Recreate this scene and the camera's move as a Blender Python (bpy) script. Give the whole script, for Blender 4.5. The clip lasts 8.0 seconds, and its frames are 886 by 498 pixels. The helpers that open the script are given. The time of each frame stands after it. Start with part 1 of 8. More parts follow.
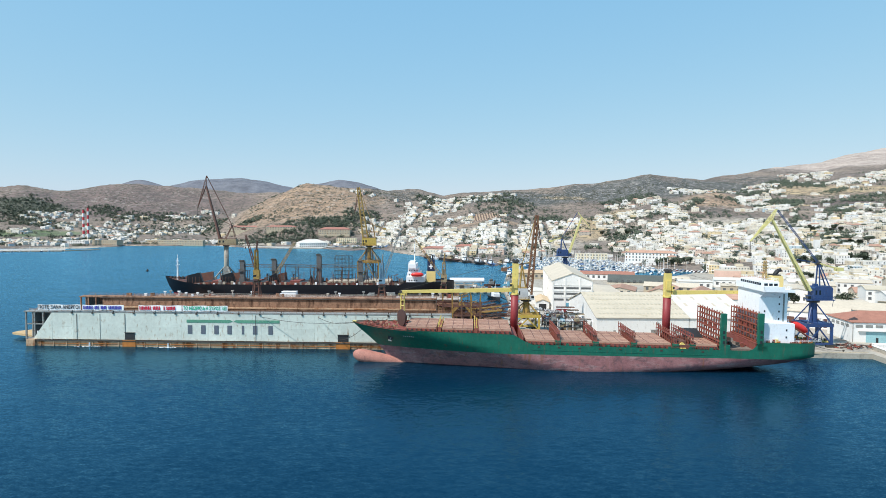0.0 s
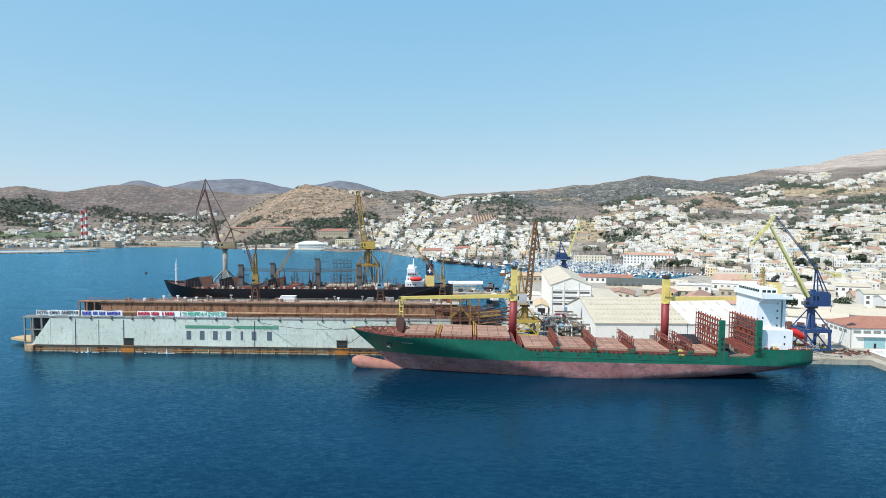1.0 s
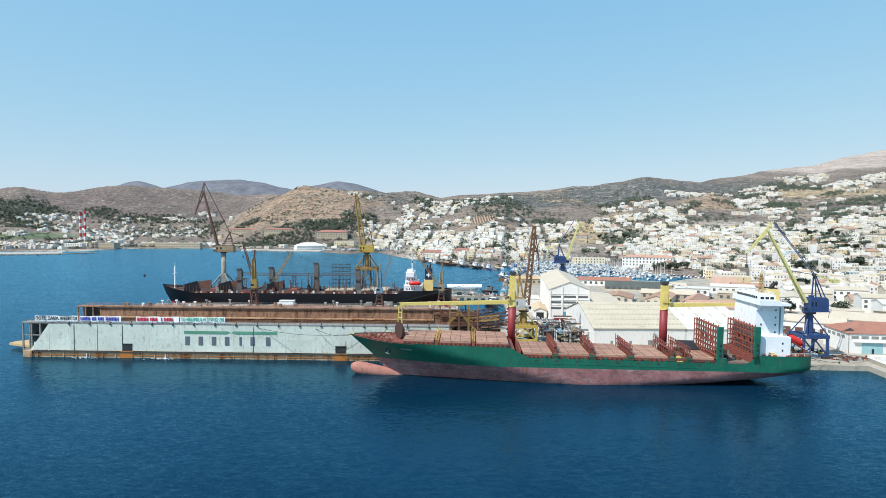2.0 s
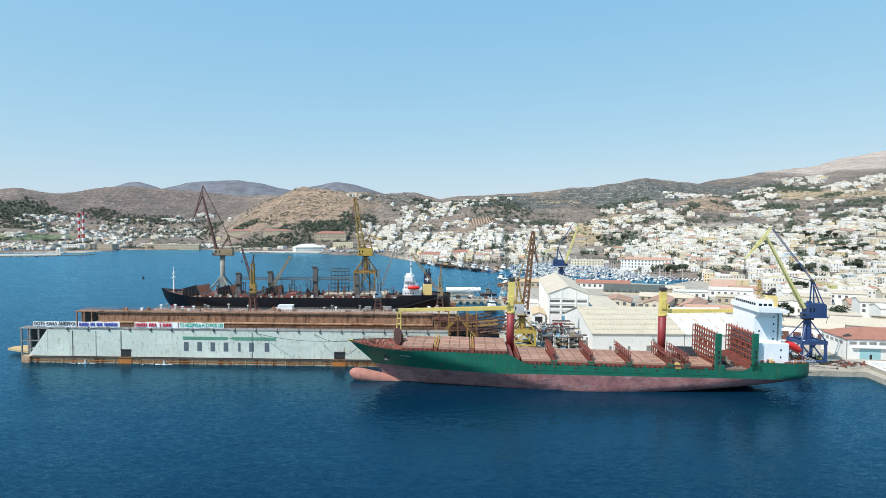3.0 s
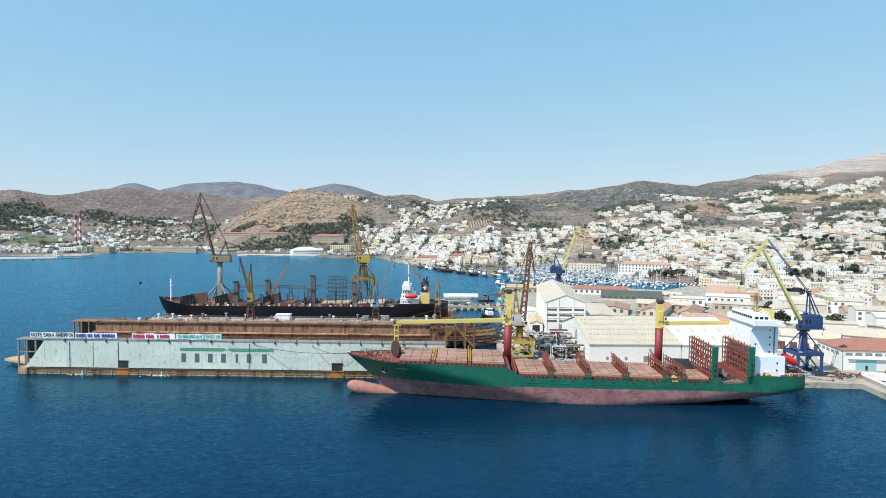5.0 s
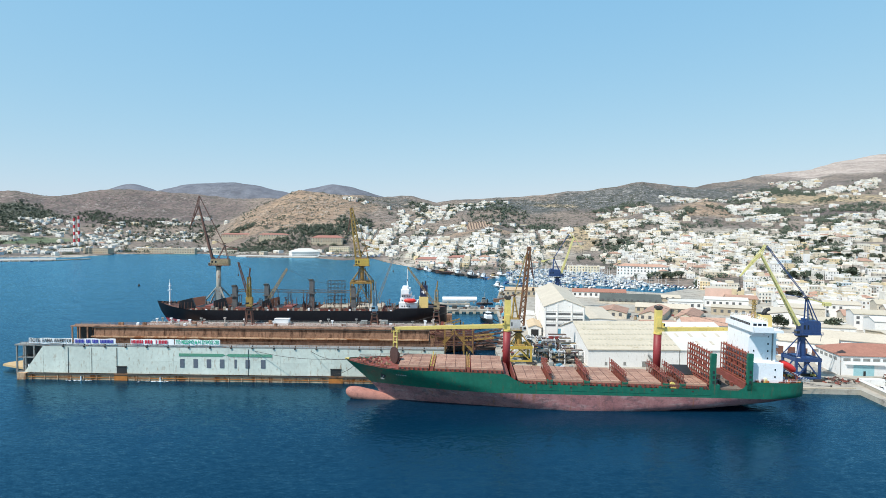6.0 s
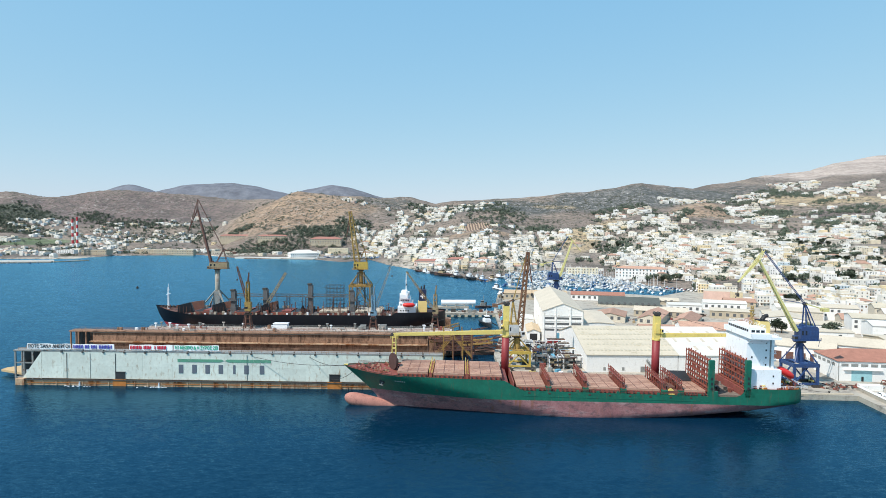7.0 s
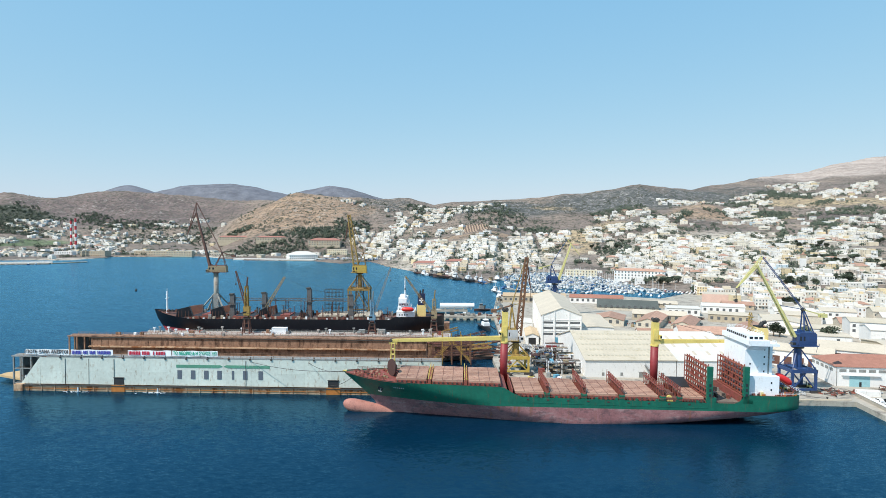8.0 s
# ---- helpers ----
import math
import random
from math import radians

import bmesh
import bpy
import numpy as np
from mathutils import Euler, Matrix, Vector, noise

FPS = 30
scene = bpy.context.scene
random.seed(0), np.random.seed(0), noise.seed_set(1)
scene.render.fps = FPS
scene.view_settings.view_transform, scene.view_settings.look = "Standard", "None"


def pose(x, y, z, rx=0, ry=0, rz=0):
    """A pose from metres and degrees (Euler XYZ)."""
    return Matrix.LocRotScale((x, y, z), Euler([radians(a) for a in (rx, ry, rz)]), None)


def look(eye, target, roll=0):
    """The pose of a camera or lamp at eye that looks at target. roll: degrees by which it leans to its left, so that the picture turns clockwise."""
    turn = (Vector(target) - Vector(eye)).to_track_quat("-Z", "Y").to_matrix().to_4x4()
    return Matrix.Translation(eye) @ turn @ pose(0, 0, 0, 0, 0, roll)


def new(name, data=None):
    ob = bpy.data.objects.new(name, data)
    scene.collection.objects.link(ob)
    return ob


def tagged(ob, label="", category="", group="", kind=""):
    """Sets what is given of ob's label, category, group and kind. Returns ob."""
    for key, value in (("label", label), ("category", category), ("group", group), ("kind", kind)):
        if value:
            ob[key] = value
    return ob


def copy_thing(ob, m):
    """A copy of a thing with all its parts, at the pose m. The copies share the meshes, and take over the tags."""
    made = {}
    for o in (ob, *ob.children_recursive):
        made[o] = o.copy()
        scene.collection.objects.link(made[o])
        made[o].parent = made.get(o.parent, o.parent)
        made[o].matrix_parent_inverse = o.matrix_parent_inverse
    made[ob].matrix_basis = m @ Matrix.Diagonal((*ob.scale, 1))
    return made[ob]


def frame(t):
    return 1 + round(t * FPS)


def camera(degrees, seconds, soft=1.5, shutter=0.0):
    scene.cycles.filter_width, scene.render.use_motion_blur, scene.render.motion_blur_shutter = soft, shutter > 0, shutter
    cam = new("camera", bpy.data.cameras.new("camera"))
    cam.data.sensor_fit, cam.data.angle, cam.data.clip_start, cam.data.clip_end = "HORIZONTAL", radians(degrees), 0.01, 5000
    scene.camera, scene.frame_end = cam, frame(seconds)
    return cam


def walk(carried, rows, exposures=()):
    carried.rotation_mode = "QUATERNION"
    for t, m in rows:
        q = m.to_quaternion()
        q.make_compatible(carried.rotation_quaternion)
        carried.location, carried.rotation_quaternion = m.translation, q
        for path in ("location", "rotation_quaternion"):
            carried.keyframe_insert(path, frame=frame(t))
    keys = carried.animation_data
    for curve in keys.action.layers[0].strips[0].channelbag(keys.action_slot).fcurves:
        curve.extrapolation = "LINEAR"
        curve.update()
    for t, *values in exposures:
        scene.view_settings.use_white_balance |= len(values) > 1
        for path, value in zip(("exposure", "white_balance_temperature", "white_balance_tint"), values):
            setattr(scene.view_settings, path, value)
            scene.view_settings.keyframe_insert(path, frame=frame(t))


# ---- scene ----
# ---- camera: a drone that climbs straight up ----
cam = camera(72.0, 8.0, soft=0.8)


def drone(t):
    k = t / 8.0
    return pose(0, -1.0 * k, 55.75 + 18.75 * k, 87.59 + 0.37 * k, -0.14 - 0.18 * k, -0.89 * k)


PATH = [(t, drone(t)) for t in (0.0, 1.0, 2.0, 3.0, 4.0, 5.0, 6.0, 7.0, 8.0)]
walk(cam, PATH)

# ---- world and sun ----
SUN_EL, SUN_AZ = radians(54), radians(234)
world = bpy.data.worlds.new("sky")
scene.world = world
world.use_nodes = True
wn = world.node_tree
sky = wn.nodes.new("ShaderNodeTexSky")
sky.sky_type = "NISHITA"
sky.sun_disc = False
sky.sun_elevation, sky.sun_rotation = SUN_EL, SUN_AZ
sky.altitude, sky.air_density, sky.dust_density, sky.ozone_density = 0, 1.0, 0.4, 4.0
# hazy summer air: each colour of the sky has its own contrast from horizon to zenith
split, join = wn.nodes.new("ShaderNodeSeparateColor"), wn.nodes.new("ShaderNodeCombineColor")
wn.links.new(sky.outputs[0], split.inputs[0])
for k, (power, gain) in enumerate(((0.62, 1.38), (0.32, 2.57), (0.12, 4.2))):
    bend, lift = wn.nodes.new("ShaderNodeMath"), wn.nodes.new("ShaderNodeMath")
    bend.operation, lift.operation = "POWER", "MULTIPLY"
    bend.inputs[1].default_value, lift.inputs[1].default_value = power, gain
    wn.links.new(split.outputs[k], bend.inputs[0])
    wn.links.new(bend.outputs[0], lift.inputs[0])
    wn.links.new(lift.outputs[0], join.inputs[k])
wn.links.new(join.outputs[0], wn.nodes["Background"].inputs[0])
wn.nodes["Background"].inputs[1].default_value = 0.15
sun = new("sun", bpy.data.lights.new("sun", "SUN"))
sun.data.energy, sun.data.angle, sun.data.color = 5.0, radians(0.53), (1.0, 0.95, 0.88)
to_sun = Vector((math.sin(SUN_AZ) * math.cos(SUN_EL), math.cos(SUN_AZ) * math.cos(SUN_EL), math.sin(SUN_EL)))
sun.matrix_world = look(to_sun * 300, (0, 0, 0))
scene.view_settings.exposure = 0.12


# ---- materials ----
def tree(name):
    m = bpy.data.materials.new(name)
    m.use_nodes = True
    return m, m.node_tree, m.node_tree.nodes["Principled BSDF"]


def node(nt, kind, **sets):
    n = nt.nodes.new(kind)
    for key, value in sets.items():
        n.inputs[key].default_value = value
    return n


def coords(nt, stretch=(1, 1, 1)):
    tc = nt.nodes.new("ShaderNodeTexCoord")
    mp = nt.nodes.new("ShaderNodeMapping")
    mp.inputs["Scale"].default_value = stretch
    nt.links.new(tc.outputs["Object"], mp.inputs["Vector"])
    return mp.outputs[0]


def noise_tex(nt, vec, scale, detail=4.0, rough=0.6):
    n = node(nt, "ShaderNodeTexNoise", Scale=scale, Detail=detail, Roughness=rough)
    nt.links.new(vec, n.inputs["Vector"])
    return n.outputs["Fac"]


def ramp(nt, fac, stops):
    r = nt.nodes.new("ShaderNodeValToRGB")
    e = r.color_ramp.elements
    while len(e) < len(stops):
        e.new(0.5)
    for el, (pos, col) in zip(e, stops):
        el.position = pos
        el.color = (*col, 1) if len(col) == 3 else (col[0],) * 3 + (1,)
    nt.links.new(fac, r.inputs[0])
    return r.outputs[0]


def mix(nt, fac, a, b, mode="MIX"):
    m = nt.nodes.new("ShaderNodeMix")
    m.data_type, m.blend_type = "RGBA", mode
    for sock, v in ((m.inputs[0], fac), (m.inputs[6], a), (m.inputs[7], b)):
        if isinstance(v, (int, float)):
            sock.default_value = v
        elif isinstance(v, tuple):
            sock.default_value = (*v, 1)
        else:
            nt.links.new(v, sock)
    return m.outputs[2]


def bump(nt, bs, height, strength, dist):
    b = node(nt, "ShaderNodeBump", Strength=strength, Distance=dist)
    nt.links.new(height, b.inputs["Height"])
    nt.links.new(b.outputs[0], bs.inputs["Normal"])


def surface(name, col, rough=0.7, metal=0.0, size=3.0, vary=0.25, dirt=None, dirt_amount=0.0, dirt_size=1.0, streak=1.0,
            piece=0.0, relief=0.02):
    """A weathered surface: two scales of tone, and stains of their own shape (streak under 1: drawn out downwards)."""
    m, nt, bs = tree(name)
    v = coords(nt)
    big, fine = noise_tex(nt, v, 1.0 / size, 5), noise_tex(nt, v, 8.0 / size, 3)
    dark, light = tuple(c * (1 - vary) for c in col), tuple(min(1, c * (1 + vary * 0.7)) for c in col)
    c = ramp(nt, big, [(0.3, dark), (0.7, light)])
    c = mix(nt, 0.35, c, ramp(nt, fine, [(0.35, dark), (0.65, light)]))
    if dirt:
        vs = coords(nt, (1, 1, streak))
        k = ramp(nt, noise_tex(nt, vs, 1.0 / dirt_size, 6, 0.7), [(0.62 - 0.3 * dirt_amount, (0,)), (0.74 - 0.26 * dirt_amount, (1,))])
        c = mix(nt, k, c, ramp(nt, fine, [(0.3, tuple(d * 0.6 for d in dirt)), (0.7, dirt)]))
    if piece:
        oi = nt.nodes.new("ShaderNodeObjectInfo")
        lo, hi = 1 - piece, 1 + piece * 0.5
        c = mix(nt, 1.0, c, ramp(nt, oi.outputs["Random"], [(0.0, (lo, lo, lo)), (1.0, (hi, hi, hi))]), "MULTIPLY")
    nt.links.new(c, bs.inputs["Base Color"])
    bs.inputs["Roughness"].default_value, bs.inputs["Metallic"].default_value = rough, metal
    if relief:
        bump(nt, bs, fine, 0.5, relief)
    return m


def island_paint(name, stops, rough=0.8, fade=0.2):
    """Each separate block of a joined mesh takes one tone of the list."""
    m, nt, bs = tree(name)
    g = nt.nodes.new("ShaderNodeNewGeometry")
    r = ramp(nt, g.outputs["Random Per Island"], stops)
    r.node.color_ramp.interpolation = "CONSTANT"
    v = coords(nt)
    n = ramp(nt, noise_tex(nt, v, 0.35, 4), [(0.3, (1 - fade,) * 3), (0.7, (1.0,) * 3)])
    nt.links.new(mix(nt, 1.0, r, n, "MULTIPLY"), bs.inputs["Base Color"])
    bs.inputs["Roughness"].default_value = rough
    return m


def object_paint(name, stops, rough=0.8, fade=0.2):
    m, nt, bs = tree(name)
    g = nt.nodes.new("ShaderNodeObjectInfo")
    r = ramp(nt, g.outputs["Random"], stops)
    r.node.color_ramp.interpolation = "CONSTANT"
    v = coords(nt)
    n = ramp(nt, noise_tex(nt, v, 0.35, 4), [(0.3, (1 - fade,) * 3), (0.7, (1.0,) * 3)])
    nt.links.new(mix(nt, 1.0, r, n, "MULTIPLY"), bs.inputs["Base Color"])
    bs.inputs["Roughness"].default_value = rough
    return m


RUST = (0.20, 0.075, 0.03)
GREEN = surface("green_hull_paint", (0.005, 0.115, 0.07), 0.5, size=9, vary=0.3, dirt=(0.13, 0.085, 0.05), dirt_amount=0.17, dirt_size=1.3, streak=0.16)


def worn_antifouling():
    m, nt, bs = tree("worn_antifouling")
    v = coords(nt)
    big, fine = noise_tex(nt, v, 0.14, 5, 0.65), noise_tex(nt, v, 1.6, 4, 0.7)
    c = ramp(nt, big, [(0.3, (0.15, 0.055, 0.06)), (0.5, (0.25, 0.10, 0.10)), (0.7, (0.35, 0.165, 0.16))])
    c = mix(nt, 0.3, c, ramp(nt, fine, [(0.35, (0.20, 0.08, 0.08)), (0.65, (0.42, 0.20, 0.20))]))
    scuff = ramp(nt, noise_tex(nt, coords(nt, (0.12, 0.12, 0.55)), 1.0, 6, 0.75), [(0.52, (0,)), (0.66, (0.6,))])
    c = mix(nt, scuff, c, (0.40, 0.30, 0.29))
    grime = ramp(nt, noise_tex(nt, coords(nt, (0.3, 0.3, 0.5)), 1.0, 5, 0.75), [(0.50, (0,)), (0.62, (0.75,))])
    c = mix(nt, grime, c, (0.10, 0.06, 0.065))
    runs = ramp(nt, noise_tex(nt, coords(nt, (0.5, 0.5, 0.04)), 1.0, 4, 0.6), [(0.60, (0,)), (0.68, (0.8,))])
    c = mix(nt, runs, c, (0.24, 0.09, 0.05))
    nt.links.new(c, bs.inputs["Base Color"])
    bs.inputs["Roughness"].default_value = 0.7
    return m


REDHULL = worn_antifouling()
BULB = surface("bulb_red", (0.42, 0.18, 0.14), 0.7, size=3, vary=0.3, dirt=(0.24, 0.10, 0.08), dirt_amount=0.3, dirt_size=2.5, streak=2.0)
DECKRED = surface("deck_red", (0.235, 0.062, 0.052), 0.75, size=3, vary=0.35, dirt=RUST, dirt_amount=0.4)
HATCH = surface("hatch_red", (0.41, 0.24, 0.17), 0.75, size=4, vary=0.2, dirt=(0.30, 0.14, 0.10), dirt_amount=0.35, dirt_size=2.0, piece=0.15)
LATTICE = surface("lattice_red", (0.26, 0.07, 0.05), 0.75, size=2, vary=0.35, dirt=RUST, dirt_amount=0.4)
CRANERED = surface("pedestal_red", (0.23, 0.026, 0.03), 0.55, size=3, vary=0.2)
CRANEYEL = surface("ship_crane_yellow", (0.70, 0.55, 0.16), 0.5, size=4, vary=0.15, dirt=(0.5, 0.32, 0.08), dirt_amount=0.15)
WHITE = surface("white_ship_paint", (0.80, 0.82, 0.84), 0.5, size=5, vary=0.07, dirt=(0.55, 0.42, 0.32), dirt_amount=0.06, streak=0.3)
GLASS = surface("dark_glass", (0.015, 0.02, 0.025), 0.12, vary=0.1, relief=0)
ORANGE = surface("lifeboat_orange", (0.64, 0.03, 0.025), 0.4, size=2, vary=0.1)
FUNNEL = surface("funnel_yellow", (0.74, 0.56, 0.22), 0.5, size=3, vary=0.1)
BLACK = surface("black_paint", (0.02, 0.02, 0.022), 0.6, size=4, vary=0.3)
DOCKGREY = surface("dock_pale_plating", (0.58, 0.62, 0.555), 0.7, size=10, vary=0.14, dirt=(0.44, 0.36, 0.26), dirt_amount=0.2, dirt_size=1.5, streak=0.35, piece=0.08)
DOCKRUST = surface("dock_rust", (0.31, 0.175, 0.11), 0.85, size=5, vary=0.4, dirt=(0.12, 0.06, 0.035), dirt_amount=0.45, dirt_size=2.5, streak=0.4)
DOCKLIP = surface("dock_rust_lip", (0.48, 0.33, 0.21), 0.85, size=6, vary=0.3, dirt=(0.28, 0.10, 0.03), dirt_amount=0.5, dirt_size=4.0, streak=0.5)
RUSTY = surface("orange_rust", (0.42, 0.15, 0.03), 0.85, size=2, vary=0.3)
DARKSTEEL = surface("dark_steel", (0.05, 0.045, 0.04), 0.7, size=2, vary=0.3)
GREYSTEEL = surface("grey_steel", (0.25, 0.26, 0.25), 0.6, size=2, vary=0.25, dirt=RUST, dirt_amount=0.3)
BLACKHULL = surface("black_hull", (0.004, 0.005, 0.009), 0.4, size=6, vary=0.35, dirt=(0.06, 0.04, 0.035), dirt_amount=0.12, streak=0.3)
BLUEPAINT = surface("crane_blue", (0.020, 0.055, 0.165), 0.5, size=3, vary=0.2, dirt=(0.06, 0.05, 0.06), dirt_amount=0.2)
YELLOW = surface("crane_yellow", (0.50, 0.35, 0.07), 0.55, size=3, vary=0.15, dirt=(0.3, 0.2, 0.08), dirt_amount=0.2)
PALEYEL = surface("crane_pale_yellow", (0.62, 0.56, 0.23), 0.55, size=3, vary=0.15, dirt=(0.40, 0.33, 0.16), dirt_amount=0.2)
DARKRUST = surface("dark_rust", (0.065, 0.03, 0.025), 0.8, size=1.5, vary=0.4)
OLDYELLOW = surface("crane_weathered_yellow", (0.36, 0.235, 0.06), 0.65, size=2, vary=0.25, dirt=(0.15, 0.08, 0.04), dirt_amount=0.35)
RUSTORANGE = surface("crane_orange_rust", (0.21, 0.10, 0.05), 0.75, size=2, vary=0.3, dirt=(0.10, 0.06, 0.04), dirt_amount=0.35)
POSTGREY = surface("post_dark_grey", (0.115, 0.12, 0.125), 0.7, size=2, vary=0.3, dirt=(0.10, 0.06, 0.04), dirt_amount=0.35)
OCHRE = surface("crane_ochre", (0.34, 0.20, 0.05), 0.65, size=2, vary=0.3, dirt=(0.13, 0.07, 0.03), dirt_amount=0.4)
BROWNSTEEL = surface("crane_brown", (0.13, 0.06, 0.045), 0.7, size=2, vary=0.3, dirt=RUST, dirt_amount=0.3)
TAN = surface("crane_tan", (0.33, 0.255, 0.15), 0.65, size=2, vary=0.2, dirt=(0.2, 0.12, 0.06), dirt_amount=0.3)
CONCRETE = surface("concrete", (0.37, 0.335, 0.28), 0.85, size=12, vary=0.22, dirt=(0.24, 0.21, 0.18), dirt_amount=0.35, dirt_size=7)
WALLWHITE = surface("white_wall", (0.77, 0.76, 0.735), 0.85, size=6, vary=0.08, dirt=(0.6, 0.55, 0.48), dirt_amount=0.15, streak=0.3)
CREAMROOF = surface("cream_roof", (0.50, 0.44, 0.34), 0.8, size=9, vary=0.12, dirt=(0.5, 0.43, 0.3), dirt_amount=0.25, dirt_size=5)
TILE = surface("terracotta_tiles", (0.42, 0.25, 0.18), 0.85, size=3, vary=0.3, piece=0.2)
BROWNTILE = surface("brown_tiles", (0.33, 0.15, 0.105), 0.85, size=3, vary=0.25)
BLUEDOOR = surface("blue_door", (0.12, 0.33, 0.45), 0.6, size=2, vary=0.15)
STONE = surface("stone_wall", (0.46, 0.39, 0.29), 0.9, size=4, vary=0.25)
BARK = surface("bark", (0.13, 0.09, 0.06), 0.9, size=0.5, vary=0.3)


# ---- mesh building ----
class Solid:
    """Collects faces; each method adds one closed or open form."""

    def __init__(self):
        self.v, self.f = [], []

    def add(self, pts, faces):
        n = len(self.v)
        self.v += [tuple(p) for p in pts]
        self.f += [tuple(n + i for i in q) for q in faces]
        return self

    def box(self, x0, x1, y0, y1, z0, z1):
        p = [(x, y, z) for z in (z0, z1) for x, y in ((x0, y0), (x1, y0), (x1, y1), (x0, y1))]
        return self.add(p, [(3, 2, 1, 0), (4, 5, 6, 7), (0, 1, 5, 4), (1, 2, 6, 5), (2, 3, 7, 6), (3, 0, 4, 7)])

    def beam(self, p, q, w=0.3, h=None, w2=None):
        p, q = Vector(p), Vector(q)
        d = (q - p).normalized()
        side = d.cross(Vector((0, 0, 1)))
        side = side.normalized() if side.length > 1e-3 else Vector((1, 0, 0))
        up = side.cross(d)
        h, pts = h or w, []
        for c, k in ((p, 1.0), (q, (w2 or w) / w)):
            pts += [c + side * (a * w * k / 2) + up * (b * h * k / 2) for a, b in ((-1, -1), (1, -1), (1, 1), (-1, 1))]
        return self.add(pts, [(0, 1, 2, 3), (7, 6, 5, 4), (4, 5, 1, 0), (5, 6, 2, 1), (6, 7, 3, 2), (7, 4, 0, 3)])

    def tube(self, p, q, r, n=10, r2=None):
        p, q = Vector(p), Vector(q)
        d = (q - p).normalized()
        a = d.orthogonal().normalized()
        b = d.cross(a)
        pts = []
        for c, rr in ((p, r), (q, r if r2 is None else r2)):
            pts += [c + (a * math.cos(k * math.tau / n) + b * math.sin(k * math.tau / n)) * rr for k in range(n)]
        return self.add(pts, [(k, (k + 1) % n, n + (k + 1) % n, n + k) for k in range(n)] + [tuple(range(n))[::-1], tuple(range(n, 2 * n))])

    def prism(self, poly, z0, z1):
        n = len(poly)
        pts = [(x, y, z0) for x, y in poly] + [(x, y, z1) for x, y in poly]
        return self.add(pts, [(k, (k + 1) % n, n + (k + 1) % n, n + k) for k in range(n)] + [tuple(range(n))[::-1], tuple(range(n, 2 * n))])

    def side_prism(self, poly, y0, y1):
        """A profile in x and z, drawn out along y."""
        n = len(poly)
        pts = [(x, y0, z) for x, z in poly] + [(x, y1, z) for x, z in poly]
        return self.add(pts, [(k, (k + 1) % n, n + (k + 1) % n, n + k) for k in range(n)] + [tuple(range(n))[::-1], tuple(range(n, 2 * n))])

    def lattice(self, p, q, w, n, t=0.25, w2=None):
        """A square lattice girder: four chords and zigzag braces."""
        p, q = Vector(p), Vector(q)
        d = (q - p).normalized()
        a = d.cross(Vector((0, 0, 1)))
        a = a.normalized() if a.length > 1e-3 else Vector((1, 0, 0))
        b = a.cross(d)
        w2 = w if w2 is None else w2
        ring = lambda k: [p.lerp(q, k) + (a * i + b * j) * (w + (w2 - w) * k) / 2 for i, j in ((-1, -1), (1, -1), (1, 1), (-1, 1))]
        first, last = ring(0), ring(1)
        for k in range(4):
            self.beam(first[k], last[k], t)
        for s in range(n):
            r0, r1 = ring(s / n), ring((s + 1) / n)
            for k in range(4):
                self.beam(r0[k], r1[(k + 1) % 4] if s % 2 else r1[k - 1], t * 0.6)
        return self

    def rail(self, pts, h=1.1, step=2.5, t=0.09):
        for a, b in zip(pts, pts[1:]):
            a, b = Vector(a), Vector(b)
            for k in (0.5, 1.0):
                self.beam(a + Vector((0, 0, h * k)), b + Vector((0, 0, h * k)), t)
            for i in range(max(1, int((b - a).length / step)) + 1):
                c = a.lerp(b, i / max(1, int((b - a).length / step)))
                self.beam(c, c + Vector((0, 0, h)), t)
        return self


def mesh_of(b, name, mat, smooth=False):
    me = bpy.data.meshes.new(name)
    me.from_pydata(b.v, [], b.f)
    me.materials.append(mat)
    if smooth:
        me.polygons.foreach_set("use_smooth", [True] * len(me.polygons))
    me.update()
    bm = bmesh.new()
    bm.from_mesh(me)
    bmesh.ops.recalc_face_normals(bm, faces=bm.faces)
    bm.to_mesh(me)
    bm.free()
    return me


def part(name, b, mat, parent=None, label="", smooth=False, kind=""):
    ob = new(name, mesh_of(b, name, mat, smooth))
    ob.parent = parent
    return tagged(ob, label=label, kind=kind)


def thing(name, label, category, m=None, group="", kind=""):
    ob = new(name)
    ob.empty_display_size = 1
    if m is not None:
        ob.matrix_world = m
    return tagged(ob, label, category, group, kind)


def lump(b, c, r, n=6, flat=0.8, rng=random):
    """A small uneven blob."""
    pts = [(c[0], c[1], c[2] - r * flat)]
    for lat in (-0.45, 0.35):
        for k in range(n):
            a, rr = k * math.tau / n + lat, r * rng.uniform(0.75, 1.15)
            pts.append((c[0] + rr * math.cos(lat) * math.cos(a), c[1] + rr * math.cos(lat) * math.sin(a), c[2] + rr * flat * math.sin(lat)))
    pts.append((c[0], c[1], c[2] + r * flat))
    fs = [(0, 1 + (k + 1) % n, 1 + k) for k in range(n)]
    fs += [(1 + k, 1 + (k + 1) % n, 1 + n + (k + 1) % n, 1 + n + k) for k in range(n)]
    fs += [(1 + n + k, 1 + n + (k + 1) % n, 1 + 2 * n) for k in range(n)]
    b.add(pts, fs)


